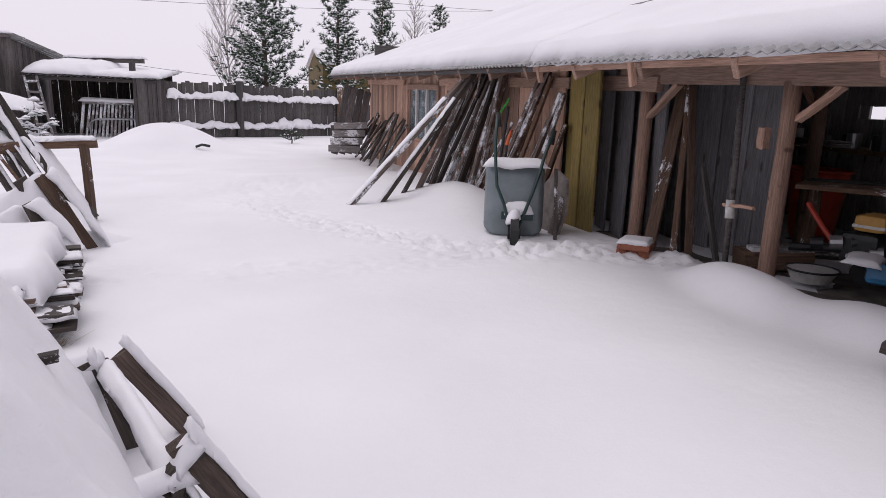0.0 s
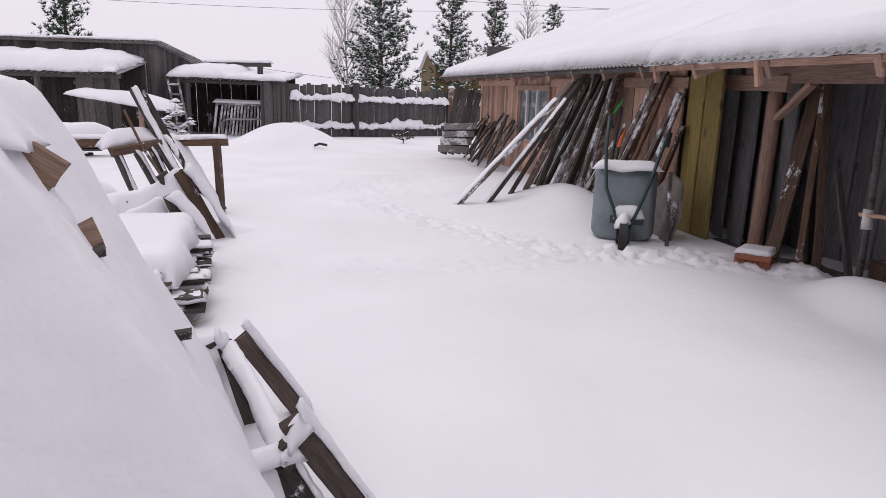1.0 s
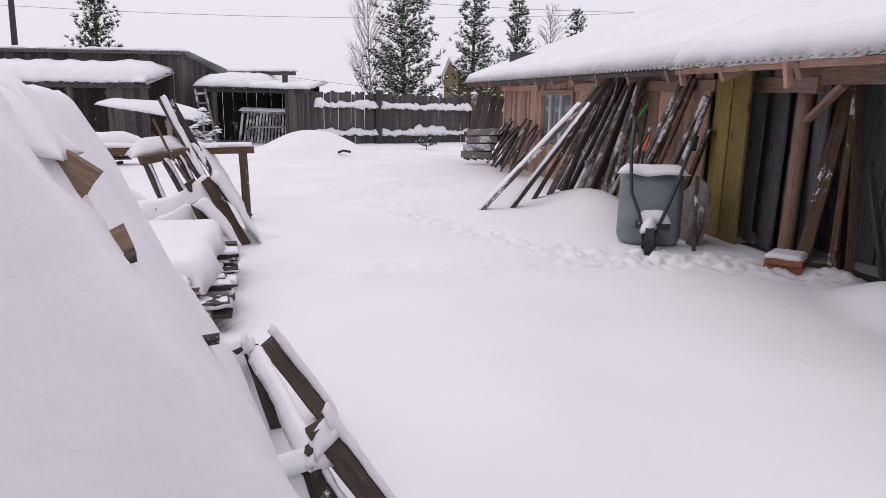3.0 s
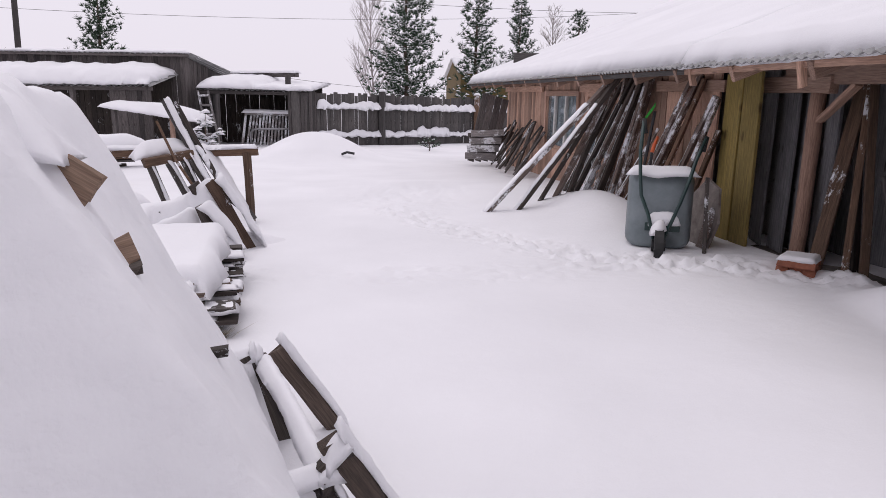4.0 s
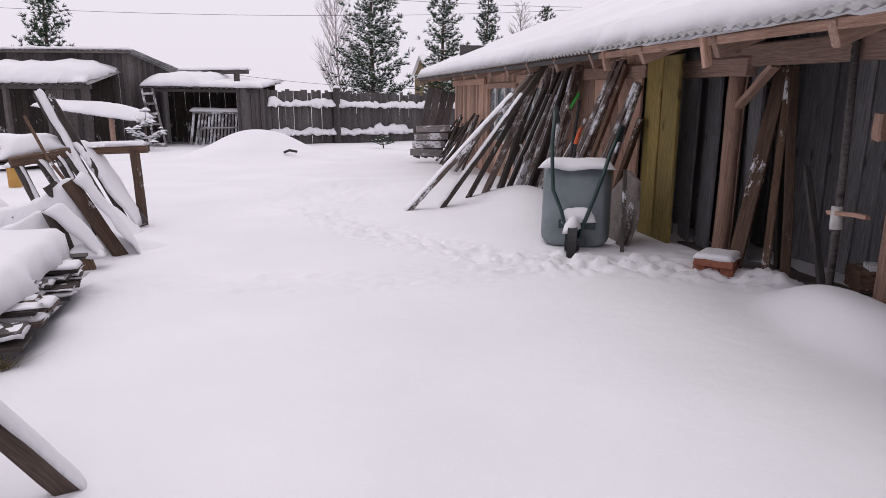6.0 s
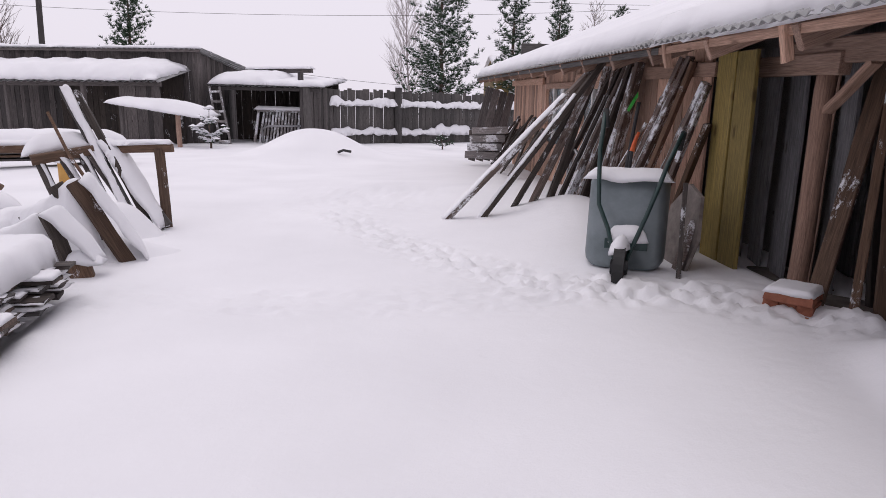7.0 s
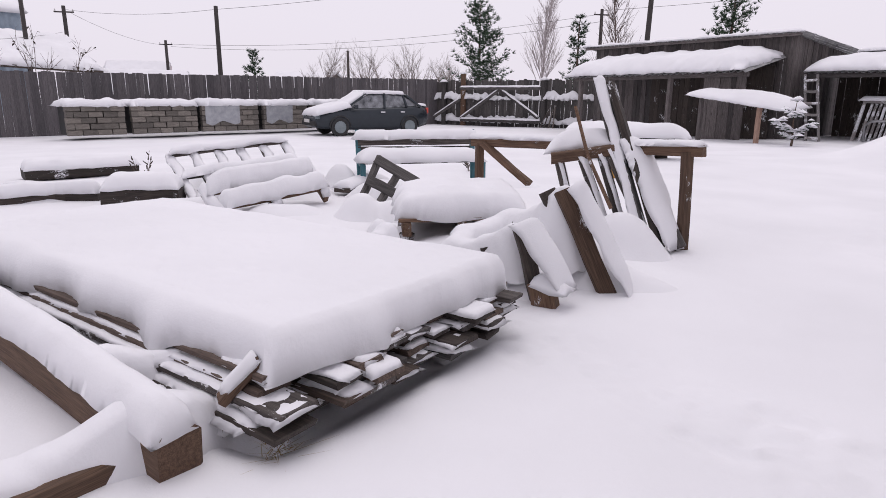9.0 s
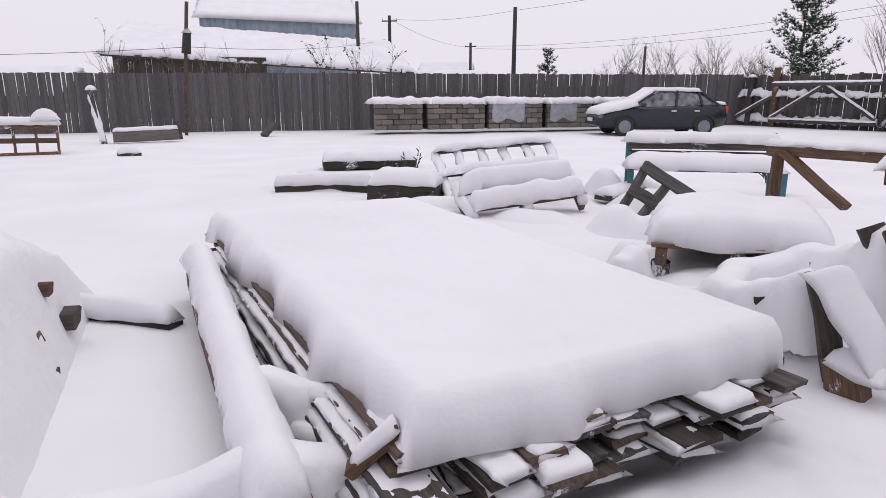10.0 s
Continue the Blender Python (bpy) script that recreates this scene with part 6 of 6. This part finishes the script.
def weed(x, y, h, seed):
    rnd = random.Random(seed)
    w = thing("dry_weed", (x, y, surface(x, y)), "dry brown weed stalk standing in the snow", "weed")
    z0 = surface(x, y) - 0.05
    for k in range(4):
        a = rnd.uniform(0, math.tau)
        tip = (x + 0.12 * math.cos(a), y + 0.12 * math.sin(a), z0 + h * rnd.uniform(0.7, 1.0))
        part("stalk", tube([(x, y, z0), ((x + tip[0]) / 2 + 0.02, (y + tip[1]) / 2, z0 + h * 0.5), tip], 0.006, 5, 0.4), TWIG, w)
        for j in range(5):
            f = 0.5 + 0.1 * j
            p = Vector((x, y, z0)).lerp(Vector(tip), f)
            part("seed_head", tube([p, p + Vector((rnd.gauss(0, 0.03), rnd.gauss(0, 0.03), 0.04))], 0.009, 5, 0.5), LEAF, w)


weed(-7.0, 5.0, 0.55, 1)
weed(-9.8, 4.6, 0.3, 2)
weed(-6.6, 9.4, 0.25, 3)
snow_lumps((-8.2, -4.2, 3.0, 7.4), [(-6.9, 3.9, 0.7, 0.3, 80, 0.1), (-5.4, 5.1, 0.5, 0.25, 70, 0.1), (-5.9, 6.2, 0.8, 0.5, 30, 0.12), (-4.7, 5.8, 0.5, 0.3, 60, 0.08), (-6.9, 6.0, 0.5, 0.6, 20, 0.3)], "low drifts of snow among the pallets", 0.05)
snow_lumps((-7.4, -4.4, 6.4, 9.2), [(-5.1, 7.6, 0.5, 0.3, 60, 0.12), (-6.2, 7.4, 0.4, 0.4, 10, 0.16), (-4.9, 8.6, 0.6, 0.3, 40, 0.1), (-5.75, 6.9, 0.25, 0.2, 10, 0.3)], "low drifts of snow round the bench", 0.05)

can = thing("yellow_can", (-4.74, 10.47, 0), "small yellow can half sunk in snow beyond the trestle", "can")
part("body", cyl((-4.74, 10.47, -0.05), (-4.74, 10.47, 0.3), 0.08, 0.08, 14), YELLOW_TANK, can)
part("snow_cap", snow_pad((-4.82, 10.39, 0.3), (0.16, 0, 0), (0, 0.16, 0), 0.05, step=0.03), SNOW, can, smooth=True)


# ---- trees, poles and houses round the yard ----
def pine(height, spread, seed, snowy=0.5, density=1.0, clump=1.0):
    """Trunk, needle and snow meshes of a young pine, standing at the origin."""
    rnd = random.Random(seed)
    trunk = tube([(0.06 * math.sin(k), 0.05 * math.cos(k * 1.3), height * k / 8) for k in range(9)], height * 0.016 + 0.04, 8, 0.15)
    vs, fs, svs, sfs, limbs = [], [], [], [], bmesh.new()
    levels = int(height * 3.6 * density)
    for i in range(levels):
        f = 0.06 + 0.94 * (i + rnd.random()) / levels
        z = height * f
        reach = spread * (1 - f) ** 0.6 * rnd.choice((0.55, 0.8, 1.0, 1.2)) * rnd.uniform(0.85, 1.1) + 0.1
        for b in range(rnd.randint(5, 7)):
            a = rnd.uniform(0, math.tau)
            lift = rnd.uniform(0.1, 0.75) * (0.45 + f)
            n = max(3, int(reach / 0.16))
            for k in range(n):
                u = (k + 0.6) / n
                c = Vector((math.cos(a) * reach * u, math.sin(a) * reach * u, z + reach * (lift * u + 0.25 * u * u) - 0.1 * u))
                c += Vector((rnd.gauss(0, 0.06), rnd.gauss(0, 0.06), rnd.gauss(0, 0.05))) * (0.5 + reach * 0.4)
                if u < 0.25 and rnd.random() < 0.6:
                    continue
                size = rnd.uniform(0.18, 0.34)
                for q in range(9):
                    d = Vector((rnd.gauss(math.cos(a) * 0.6, 0.7), rnd.gauss(math.sin(a) * 0.6, 0.7), rnd.gauss(0.75, 0.55))).normalized() * size
                    w = d.cross(Vector((rnd.gauss(0, 1), rnd.gauss(0, 1), rnd.gauss(0, 1)))).normalized() * 0.028
                    base = len(vs)
                    vs.extend((c - w, c + w, c + d))
                    fs.append((base, base + 1, base + 2))
                if rnd.random() < snowy:
                    r = rnd.uniform(0.06, 0.15) * clump
                    base = len(svs)
                    o = c + Z * 0.07
                    ring = [o + Vector((math.cos(t) * r * rnd.uniform(0.7, 1.2), math.sin(t) * r * rnd.uniform(0.7, 1.2), rnd.uniform(-0.03, 0.02))) for t in [j * math.tau / 5 for j in range(5)]]
                    svs.extend(ring + [o + Z * r * 0.55])
                    for j in range(5):
                        sfs.append((base + j, base + (j + 1) % 5, base + 5))
                    sfs.append(tuple(base + j for j in (4, 3, 2, 1, 0)))
    crown, snow = bpy.data.meshes.new("crown"), bpy.data.meshes.new("snow")
    crown.from_pydata(vs, [], fs)
    snow.from_pydata(svs, [], sfs)
    return trunk, crown, snow


def plant_pine(x, y, z, height, spread, seed, snowy=0.5, label="tall snowy pine beyond the fence", density=1.0):
    t = thing("pine_tree", (x, y, z), label, "tree", "pines round the yard")
    trunk, crown, snow = pine(height, spread, seed, snowy, density)
    m = Matrix.Translation((x, y, z))
    part("trunk", trunk, BARK, t, "", m, True)
    part("crown", crown, NEEDLES, t, "", m)
    part("snow_clumps", snow, SNOW, t, "", m)
    return t


def bare(x, y, z, height, seed, label, material=TWIG, forks=5, name="bare_tree", stems=1, leaves=0, spread=0.45):
    rnd = random.Random(seed)
    vs, fs = [], []

    def limb(p, d, length, r, depth):
        q = p + d * length
        side = d.cross(Vector((0.3, 0.5, 0.8))).normalized()
        up = d.cross(side).normalized()
        base = len(vs)
        for c, rr in ((p, r), (q, r * 0.6)):
            for k in range(3):
                vs.append(c + (side * math.cos(k * 2.1) + up * math.sin(k * 2.1)) * rr)
        for k in range(3):
            fs.append((base + k, base + (k + 1) % 3, base + 3 + (k + 1) % 3, base + 3 + k))
        if depth == 0:
            return
        for k in range(rnd.randint(3, forks)):
            u = rnd.uniform(0.3, 1.0)
            nd = (d + Vector((rnd.gauss(0, spread), rnd.gauss(0, spread), rnd.uniform(-0.05, 0.35)))).normalized()
            limb(p + d * length * u, nd, length * rnd.uniform(0.45, 0.7), max(0.006, r * 0.5), depth - 1)

    o = Vector((x, y, z))
    t = thing(name, o, label, "tree" if "tree" in name else "shrub")
    if stems == 1:
        p, d = o, Z.copy()
        n = 26
        for k in range(n):
            f = k / n
            nd = (d + Vector((rnd.gauss(0, 0.05), rnd.gauss(0, 0.05), 0.1))).normalized()
            limb(p, d, height / n * 1.1, height * 0.011 * (1 - f) + 0.012, 0)
            if f > 0.15:
                for j in range(3):
                    a = rnd.uniform(0, math.tau)
                    limb(p, (Vector((math.cos(a), math.sin(a), 0)) * spread * 1.6 + Z * 0.9).normalized(), height * 0.2 * (1.15 - f) + 0.25, 0.014 + 0.02 * (1 - f), 2)
            p, d = p + d * height / n, nd
    else:
        for s in range(stems):
            b = o + Vector((rnd.gauss(0, 0.5), rnd.gauss(0, 0.5), 0))
            limb(b, Vector((rnd.gauss(0, 0.2), rnd.gauss(0, 0.2), 1)).normalized(), height * rnd.uniform(0.3, 0.5), height * 0.006, 3)
    me = bpy.data.meshes.new("branches")
    me.from_pydata(vs, [], fs)
    part("branching", me, material, t)
    if leaves:
        bm = bmesh.new()
        for k in range(leaves):
            c = Vector(vs[rnd.randrange(len(vs) // 3, len(vs))])
            d = Vector((rnd.gauss(0, 1), rnd.gauss(0, 1), rnd.gauss(-0.3, 0.6))).normalized() * rnd.uniform(0.08, 0.16)
            w = d.cross(Z).normalized() * 0.05
            bm.faces.new([bm.verts.new(c), bm.verts.new(c + d * 0.5 + w), bm.verts.new(c + d), bm.verts.new(c + d * 0.5 - w)])
        part("dry_leaves", bm, LEAF, t)


before = set(bpy.data.objects)
plant_pine(-2.6, 37.2, -0.3, 9.4, 2.3, 1, 0.75, "big snowy pine standing behind the back fence", 1.3)
plant_pine(1.3, 38.3, -0.3, 8.3, 1.7, 2, 0.6)
plant_pine(4.1, 43.1, -0.3, 8.4, 1.6, 3, 0.6)
plant_pine(8.75, 48.6, -0.3, 8.6, 1.7, 4, 0.4)
bare(-4.6, 39.5, -0.3, 9.5, 11, "frosted birch beside the big pine", BIRCH, 5, spread=0.3)
bare(7.5, 50.5, -0.3, 9.0, 14, "bare tree behind the barn roof", TWIG, 4)
set_back(before, 1.9)
plant_pine(-19.1, 36.2, -0.3, 7.2, 2.0, 5, 0.25, "dark pine rising over the shed roof")
plant_pine(-31.8, 29.2, -0.3, 6.9, 2.3, 7, 0.3, "green pine lightly dusted with snow", 1.2)
plant_pine(-29.0, 35.1, -0.3, 6.3, 1.3, 8, 0.2, "slim dark pine near the shed")
plant_pine(-51.8, 21.4, -0.3, 4.9, 1.3, 9, 0.3, "small pine far behind the palisade")
bare(-32.1, 35.0, -0.3, 9.8, 12, "frosted birch behind the gate fence", BIRCH, 6, spread=0.25)
bare(-24.6, 33.8, -0.3, 7.8, 13, "bare tree behind the shed", TWIG, 4, spread=0.35)
for k, (x, y) in enumerate(((-49.5, 35.0), (-48.5, 38.5), (-51, 31.5), (-47.5, 41.5), (-53, 28.5))):
    bare(x, y, -0.3, 7.0, 20 + k, "bare reddish bush far beyond the fence", TWIG, 5, name="bare_shrub", stems=9, spread=0.4)
bare(-24.2, -4.1, -0.3, 5.2, 31, "bare shrub with a few dark leaves behind the palisade", TWIG, 3, name="bare_shrub", stems=4, leaves=30, spread=0.3)
bare(-24.8, 4.6, -0.3, 4.6, 32, "shrub with withered dark leaves behind the palisade", TWIG, 4, name="bare_shrub", stems=4, leaves=160, spread=0.35)
bare(-25.2, -1.2, -0.3, 3.8, 33, "low bare shrub in front of the neighbouring roof", TWIG, 3, name="bare_shrub", stems=4, spread=0.3)
bare(-25.2, 1.0, -0.3, 3.7, 34, "low bare shrub in front of the neighbouring roof", TWIG, 3, name="bare_shrub", stems=4, spread=0.3)


def utility_pole(x, y, top, r=0.11, arm=True, lean=(0, 0)):
    p = thing("utility_pole", (x, y, -0.3), "dark wooden utility pole beyond the fence", "pole", "utility poles")
    part("shaft", cyl((x - lean[0], y - lean[1], -0.3), (x, y, top), r, r * 0.75, 10), POLE_WOOD, p, smooth=True)
    if arm:
        board("crossarm", (x - 0.2, y - 0.5, top - 0.35), (x + 0.2, y + 0.5, top - 0.35), 0.08, 0.08, POLE_WOOD, p)
        for k in (-0.45, 0.45):
            part("insulator", cyl((x + 0.4 * k, y + k, top - 0.32), (x + 0.4 * k, y + k, top - 0.18), 0.04, 0.03, 8), CLOTH, p)


utility_pole(-31.4, 12.9, 5.15, 0.13, False)
utility_pole(-44.4, 7.7, 6.1, 0.14)
utility_pole(-39.5, 5.4, 6.3, 0.13, False)
utility_pole(-53.3, 30.7, 5.0, 0.14, False)
utility_pole(-17.1, 26.9, 7.4, 0.13, False, (0.25, 0))
utility_pole(-28.7, 36.8, 6.6, 0.14)
utility_pole(-60.0, 16.5, 5.6, 0.16)


def wire(a, b, sag, r=0.012):
    a, b = Vector(a), Vector(b)
    pts = [a.lerp(b, k / 24) - Z * sag * 4 * (k / 24) * (1 - k / 24) for k in range(25)]
    single("overhead_wire", tube(pts, r * 0.65, 4), BLACK_STEEL, "thin overhead wire sagging between poles", "wire", "overhead wires")


wire((-44.4, 7.7, 5.9), (-31.4, 12.9, 5.0), 0.25)
wire((-31.4, 12.9, 5.0), (-17.1, 26.9, 7.2), 0.35)
wire((-44.4, 7.9, 5.8), (-60, 16.5, 5.2), 0.4, 0.015)
wire((-60, 16.5, 5.3), (-28.7, 36.8, 6.3), 0.8, 0.016)
wire((-60, 16.9, 5.1), (-28.7, 37.2, 5.9), 0.9, 0.016)
wire((-17.1, 26.9, 7.2), (12, 33, 7.2), 0.5, 0.013)
wire((-17.1, 26.9, 6.6), (12, 36, 6.4), 0.5, 0.013)
wire((-28.7, 36.8, 6.5), (16, 48, 8.4), 0.7, 0.016)
wire((-5.0, 21.4, 2.1), (0.6, 26.0, 1.9), 0.1, 0.008)
wire((-20.6, -0.3, 2.4), (-44.4, 7.5, 4.6), 0.3, 0.012)
wire((-20.6, -0.3, 2.4), (-26, -20, 2.6), 0.3, 0.012)


def gable_house(x, y, z, w, l, wall_h, roof_h, turn, wall_mat, label, snow=0.25, ridge_x=True):
    m = Matrix.Translation((x, y, z)) @ Matrix.Rotation(radians(turn), 4, "Z")
    h = thing("house", (x, y, z), label, "house")
    part("wall", chamfer_box((l, w, wall_h), 0.03), wall_mat, h, "", m @ Matrix.Translation((0, 0, wall_h / 2)))
    g = bmesh.new()
    gv = [[g.verts.new((sx * (l / 2 - 0.05), sy, zz)) for sy, zz in ((-w / 2, wall_h), (w / 2, wall_h), (0, wall_h + roof_h))] for sx in (-1, 1)]
    g.faces.new(gv[0])
    g.faces.new(gv[1])
    for k in range(3):
        g.faces.new((gv[0][k], gv[0][(k + 1) % 3], gv[1][(k + 1) % 3], gv[1][k]))
    part("gable", g, wall_mat, h, "", m)
    w3 = m.to_3x3()
    for s in (-1, 1):
        a = m @ Vector((-l / 2 - 0.3, s * (w / 2 + 0.35), wall_h - 0.25))
        part("roof", snow_pad(a, w3 @ Vector((l + 0.6, 0, 0)), w3 @ Vector((0, -s * (w / 2 + 0.4), roof_h + 0.3)), snow, step=0.25, ragged=0.06), SNOW, h, "snow-covered roof slope", None, True)
    return h


# neighbour's long low roof with a metal-sided building behind it
def neighbours():
    low = thing("low_barn", (-35, -2, 0), "low dark neighbouring barn under deep snow", "barn")
    boards_wall(low, (-33.9, -6.8), (-34.4, 0.5), -0.3, 2.8, DARK_WOOD, 0.25)
    a, u, v = Vector((-33.5, -7.2, 2.88)), Vector((-2.0, 15.5, -0.75)), Vector((-6.5, -0.7, 1.9))
    part("roof", snow_pad(a, u, v, 0.3, step=0.2, ragged=0.1, lumps=0.3), SNOW, low, "deep snow on the low roof", None, True)
    board("eave_board", a + Z * -0.05, a + u + Z * -0.05, 0.1, 0.14, DARK_WOOD, low)
    tall = thing("metal_building", (-45, 0.5, 0), "pale blue profiled-metal building with a snowy roof", "building")
    part("wall", corrugated((-44.0, -4.5, 5.75), (-0.8, 10.0, -0.15), (0, 0, -6.0), 0.45, 0.05), BLUE_METAL, tall)
    part("side_wall", corrugated((-44.0, -4.5, 5.75), (-8, -0.8, 0), (0, 0, -6.0), 0.45, 0.05), BLUE_METAL, tall)
    part("roof", snow_pad((-43.7, -4.8, 5.7), (-0.85, 10.6, -0.15), (-6, -0.5, 2.3), 0.3, step=0.25, ragged=0.08), SNOW, tall, "snow-covered roof slope", None, True)
    chim = thing("stove_pipe", (-20.6, -0.4, 0), "thin metal stove pipe rising in front of the palisade", "pipe")
    part("pipe", tube([(-20.5, -0.6, -0.25), (-20.55, -0.45, 1.8), (-20.6, -0.26, 3.7)], 0.055, 8), BARK, chim, smooth=True)
    part("drum", cyl((-20.57, -0.4, 2.2), (-20.59, -0.33, 2.8), 0.14, 0.12, 12), BLACK_STEEL, chim, smooth=False)
    part("cap", cyl((-20.59, -0.33, 2.8), (-20.59, -0.32, 2.95), 0.16, 0.04, 12), ALU, chim)
    gable_house(-47, -16.5, -0.3, 5, 7, 1.4, 1.4, 80, GREY_WOOD, "far low house with a snowy roof")
    gable_house(-65, 31.5, -0.3, 6, 8, 2.3, 1.3, 25, GREY_WOOD, "far grey gabled house with a snowy roof")
    gable_house(-78.5, 17.3, -0.3, 5, 6, 2.8, 2.0, 70, BRICK_RED, "far small brick house with a snowy roof")
    gable_house(4.8, 84, -0.4, 11, 11, 6.4, 1.8, 10, OCHRE, "yellowish house hidden behind the pines")
    gable_house(-58, -3, -0.3, 6, 9, 2.4, 1.9, 85, GREY_WOOD, "far snow-roofed house behind the palisade")
    gable_house(-48, 12.0, -0.3, 5, 6, 1.6, 1.2, 80, GREY_WOOD, "low snow-covered roof beyond the palisade")


neighbours()

# ---- gate in the north-west fence ----
gate = thing("gate", (-21, 22.3, 0), "wide board gate with crossed snowy braces", "gate")
for (x, y), r, h, mat in (((-23.0, 21.45), 0.13, 2.05, BROWN_WOOD), ((-19.2, 22.9), 0.12, 1.75, GREY_WOOD), ((-24.0, 21.05), 0.12, 1.7, GREY_WOOD)):
    part("gatepost", cyl((x, y, -0.3), (x, y, h), r, r * 0.95, 12), mat, gate)
    part("snow_cap", snow_pad((x - 0.13, y - 0.13, h), (0.26, 0, 0), (0, 0.26, 0), 0.12), SNOW, gate, smooth=True)
off = Vector((0.12, -0.3, 0))
for a, b in (((-23.0, 21.5, 0.05), (-21.1, 22.25, 1.35)), ((-21.1, 22.25, 1.35), (-19.3, 22.9, 0.15)), ((-23.0, 21.5, 1.4), (-19.2, 22.9, 1.4)), ((-23.0, 21.5, 0.0), (-19.2, 22.9, 0.0)), ((-24.4, 21.0, 0.1), (-23.0, 21.45, 0.9))):
    a, b = Vector(a) + off, Vector(b) + off
    board("brace", a, b, 0.05, 0.13, GREY_WOOD, gate)
    snow_along(a + Z * 0.06, b + Z * 0.06, 0.09, 0.06, "snow along a gate brace", step=0.06)
for k in range(4):
    lone_board("propped_plank", (-19.1 + 0.22 * k, 22.6 + 0.05 * k, -0.3), (-18.85 + 0.12 * k, 22.9, 0.55 + 0.15 * (k % 2)), 0.1, 0.03, GREY_FROST, "snowy plank propped by the gate post", "plank", "planks by the gate")


# ---- small plants in the yard ----
def sapling(x, y, h, spread, seed, snowy, label, clump=1.0):
    t = thing("pine_sapling", (x, y, surface(x, y)), label, "sapling")
    trunk, crown, snow = pine(h * 3, spread * 3, seed, snowy, 0.45, clump)
    m = Matrix.Translation((x, y, surface(x, y) - 0.03)) @ Matrix.Scale(1 / 3, 4)
    part("trunk", trunk, BARK, t, "", m, True)
    part("crown", crown, NEEDLES, t, "", m)
    part("snow_clumps", snow, SNOW, t, "", m)


sapling(-0.58, 21.3, 0.55, 0.42, 41, 0.3, "small pine sapling poking through the snow")
sapling(-6.85, 19.3, 1.1, 0.5, 42, 1.0, "little pine almost hidden by snow lumps", 2.8)
single("dark_twig", tube([(-2.35, 15.95, 0.15), (-2.22, 15.9, 0.2), (-2.05, 15.9, 0.17)], 0.03, 6), BLACK_RUBBER, "dark scrap lying on the snow mound", "scrap")
# unseen wall added behind the camera to dim the near snow, closing the south
closing = thing("house_wall", (0, -5.5, 0), "plain unseen grey wall closing the yard, added to dim the near snow", "wall", kind="structure")
part("wall", chamfer_box((16, 0.3, 3.6), 0.02), GREY_WOOD, closing, "", pose(-1.0, -5.5, 1.6))
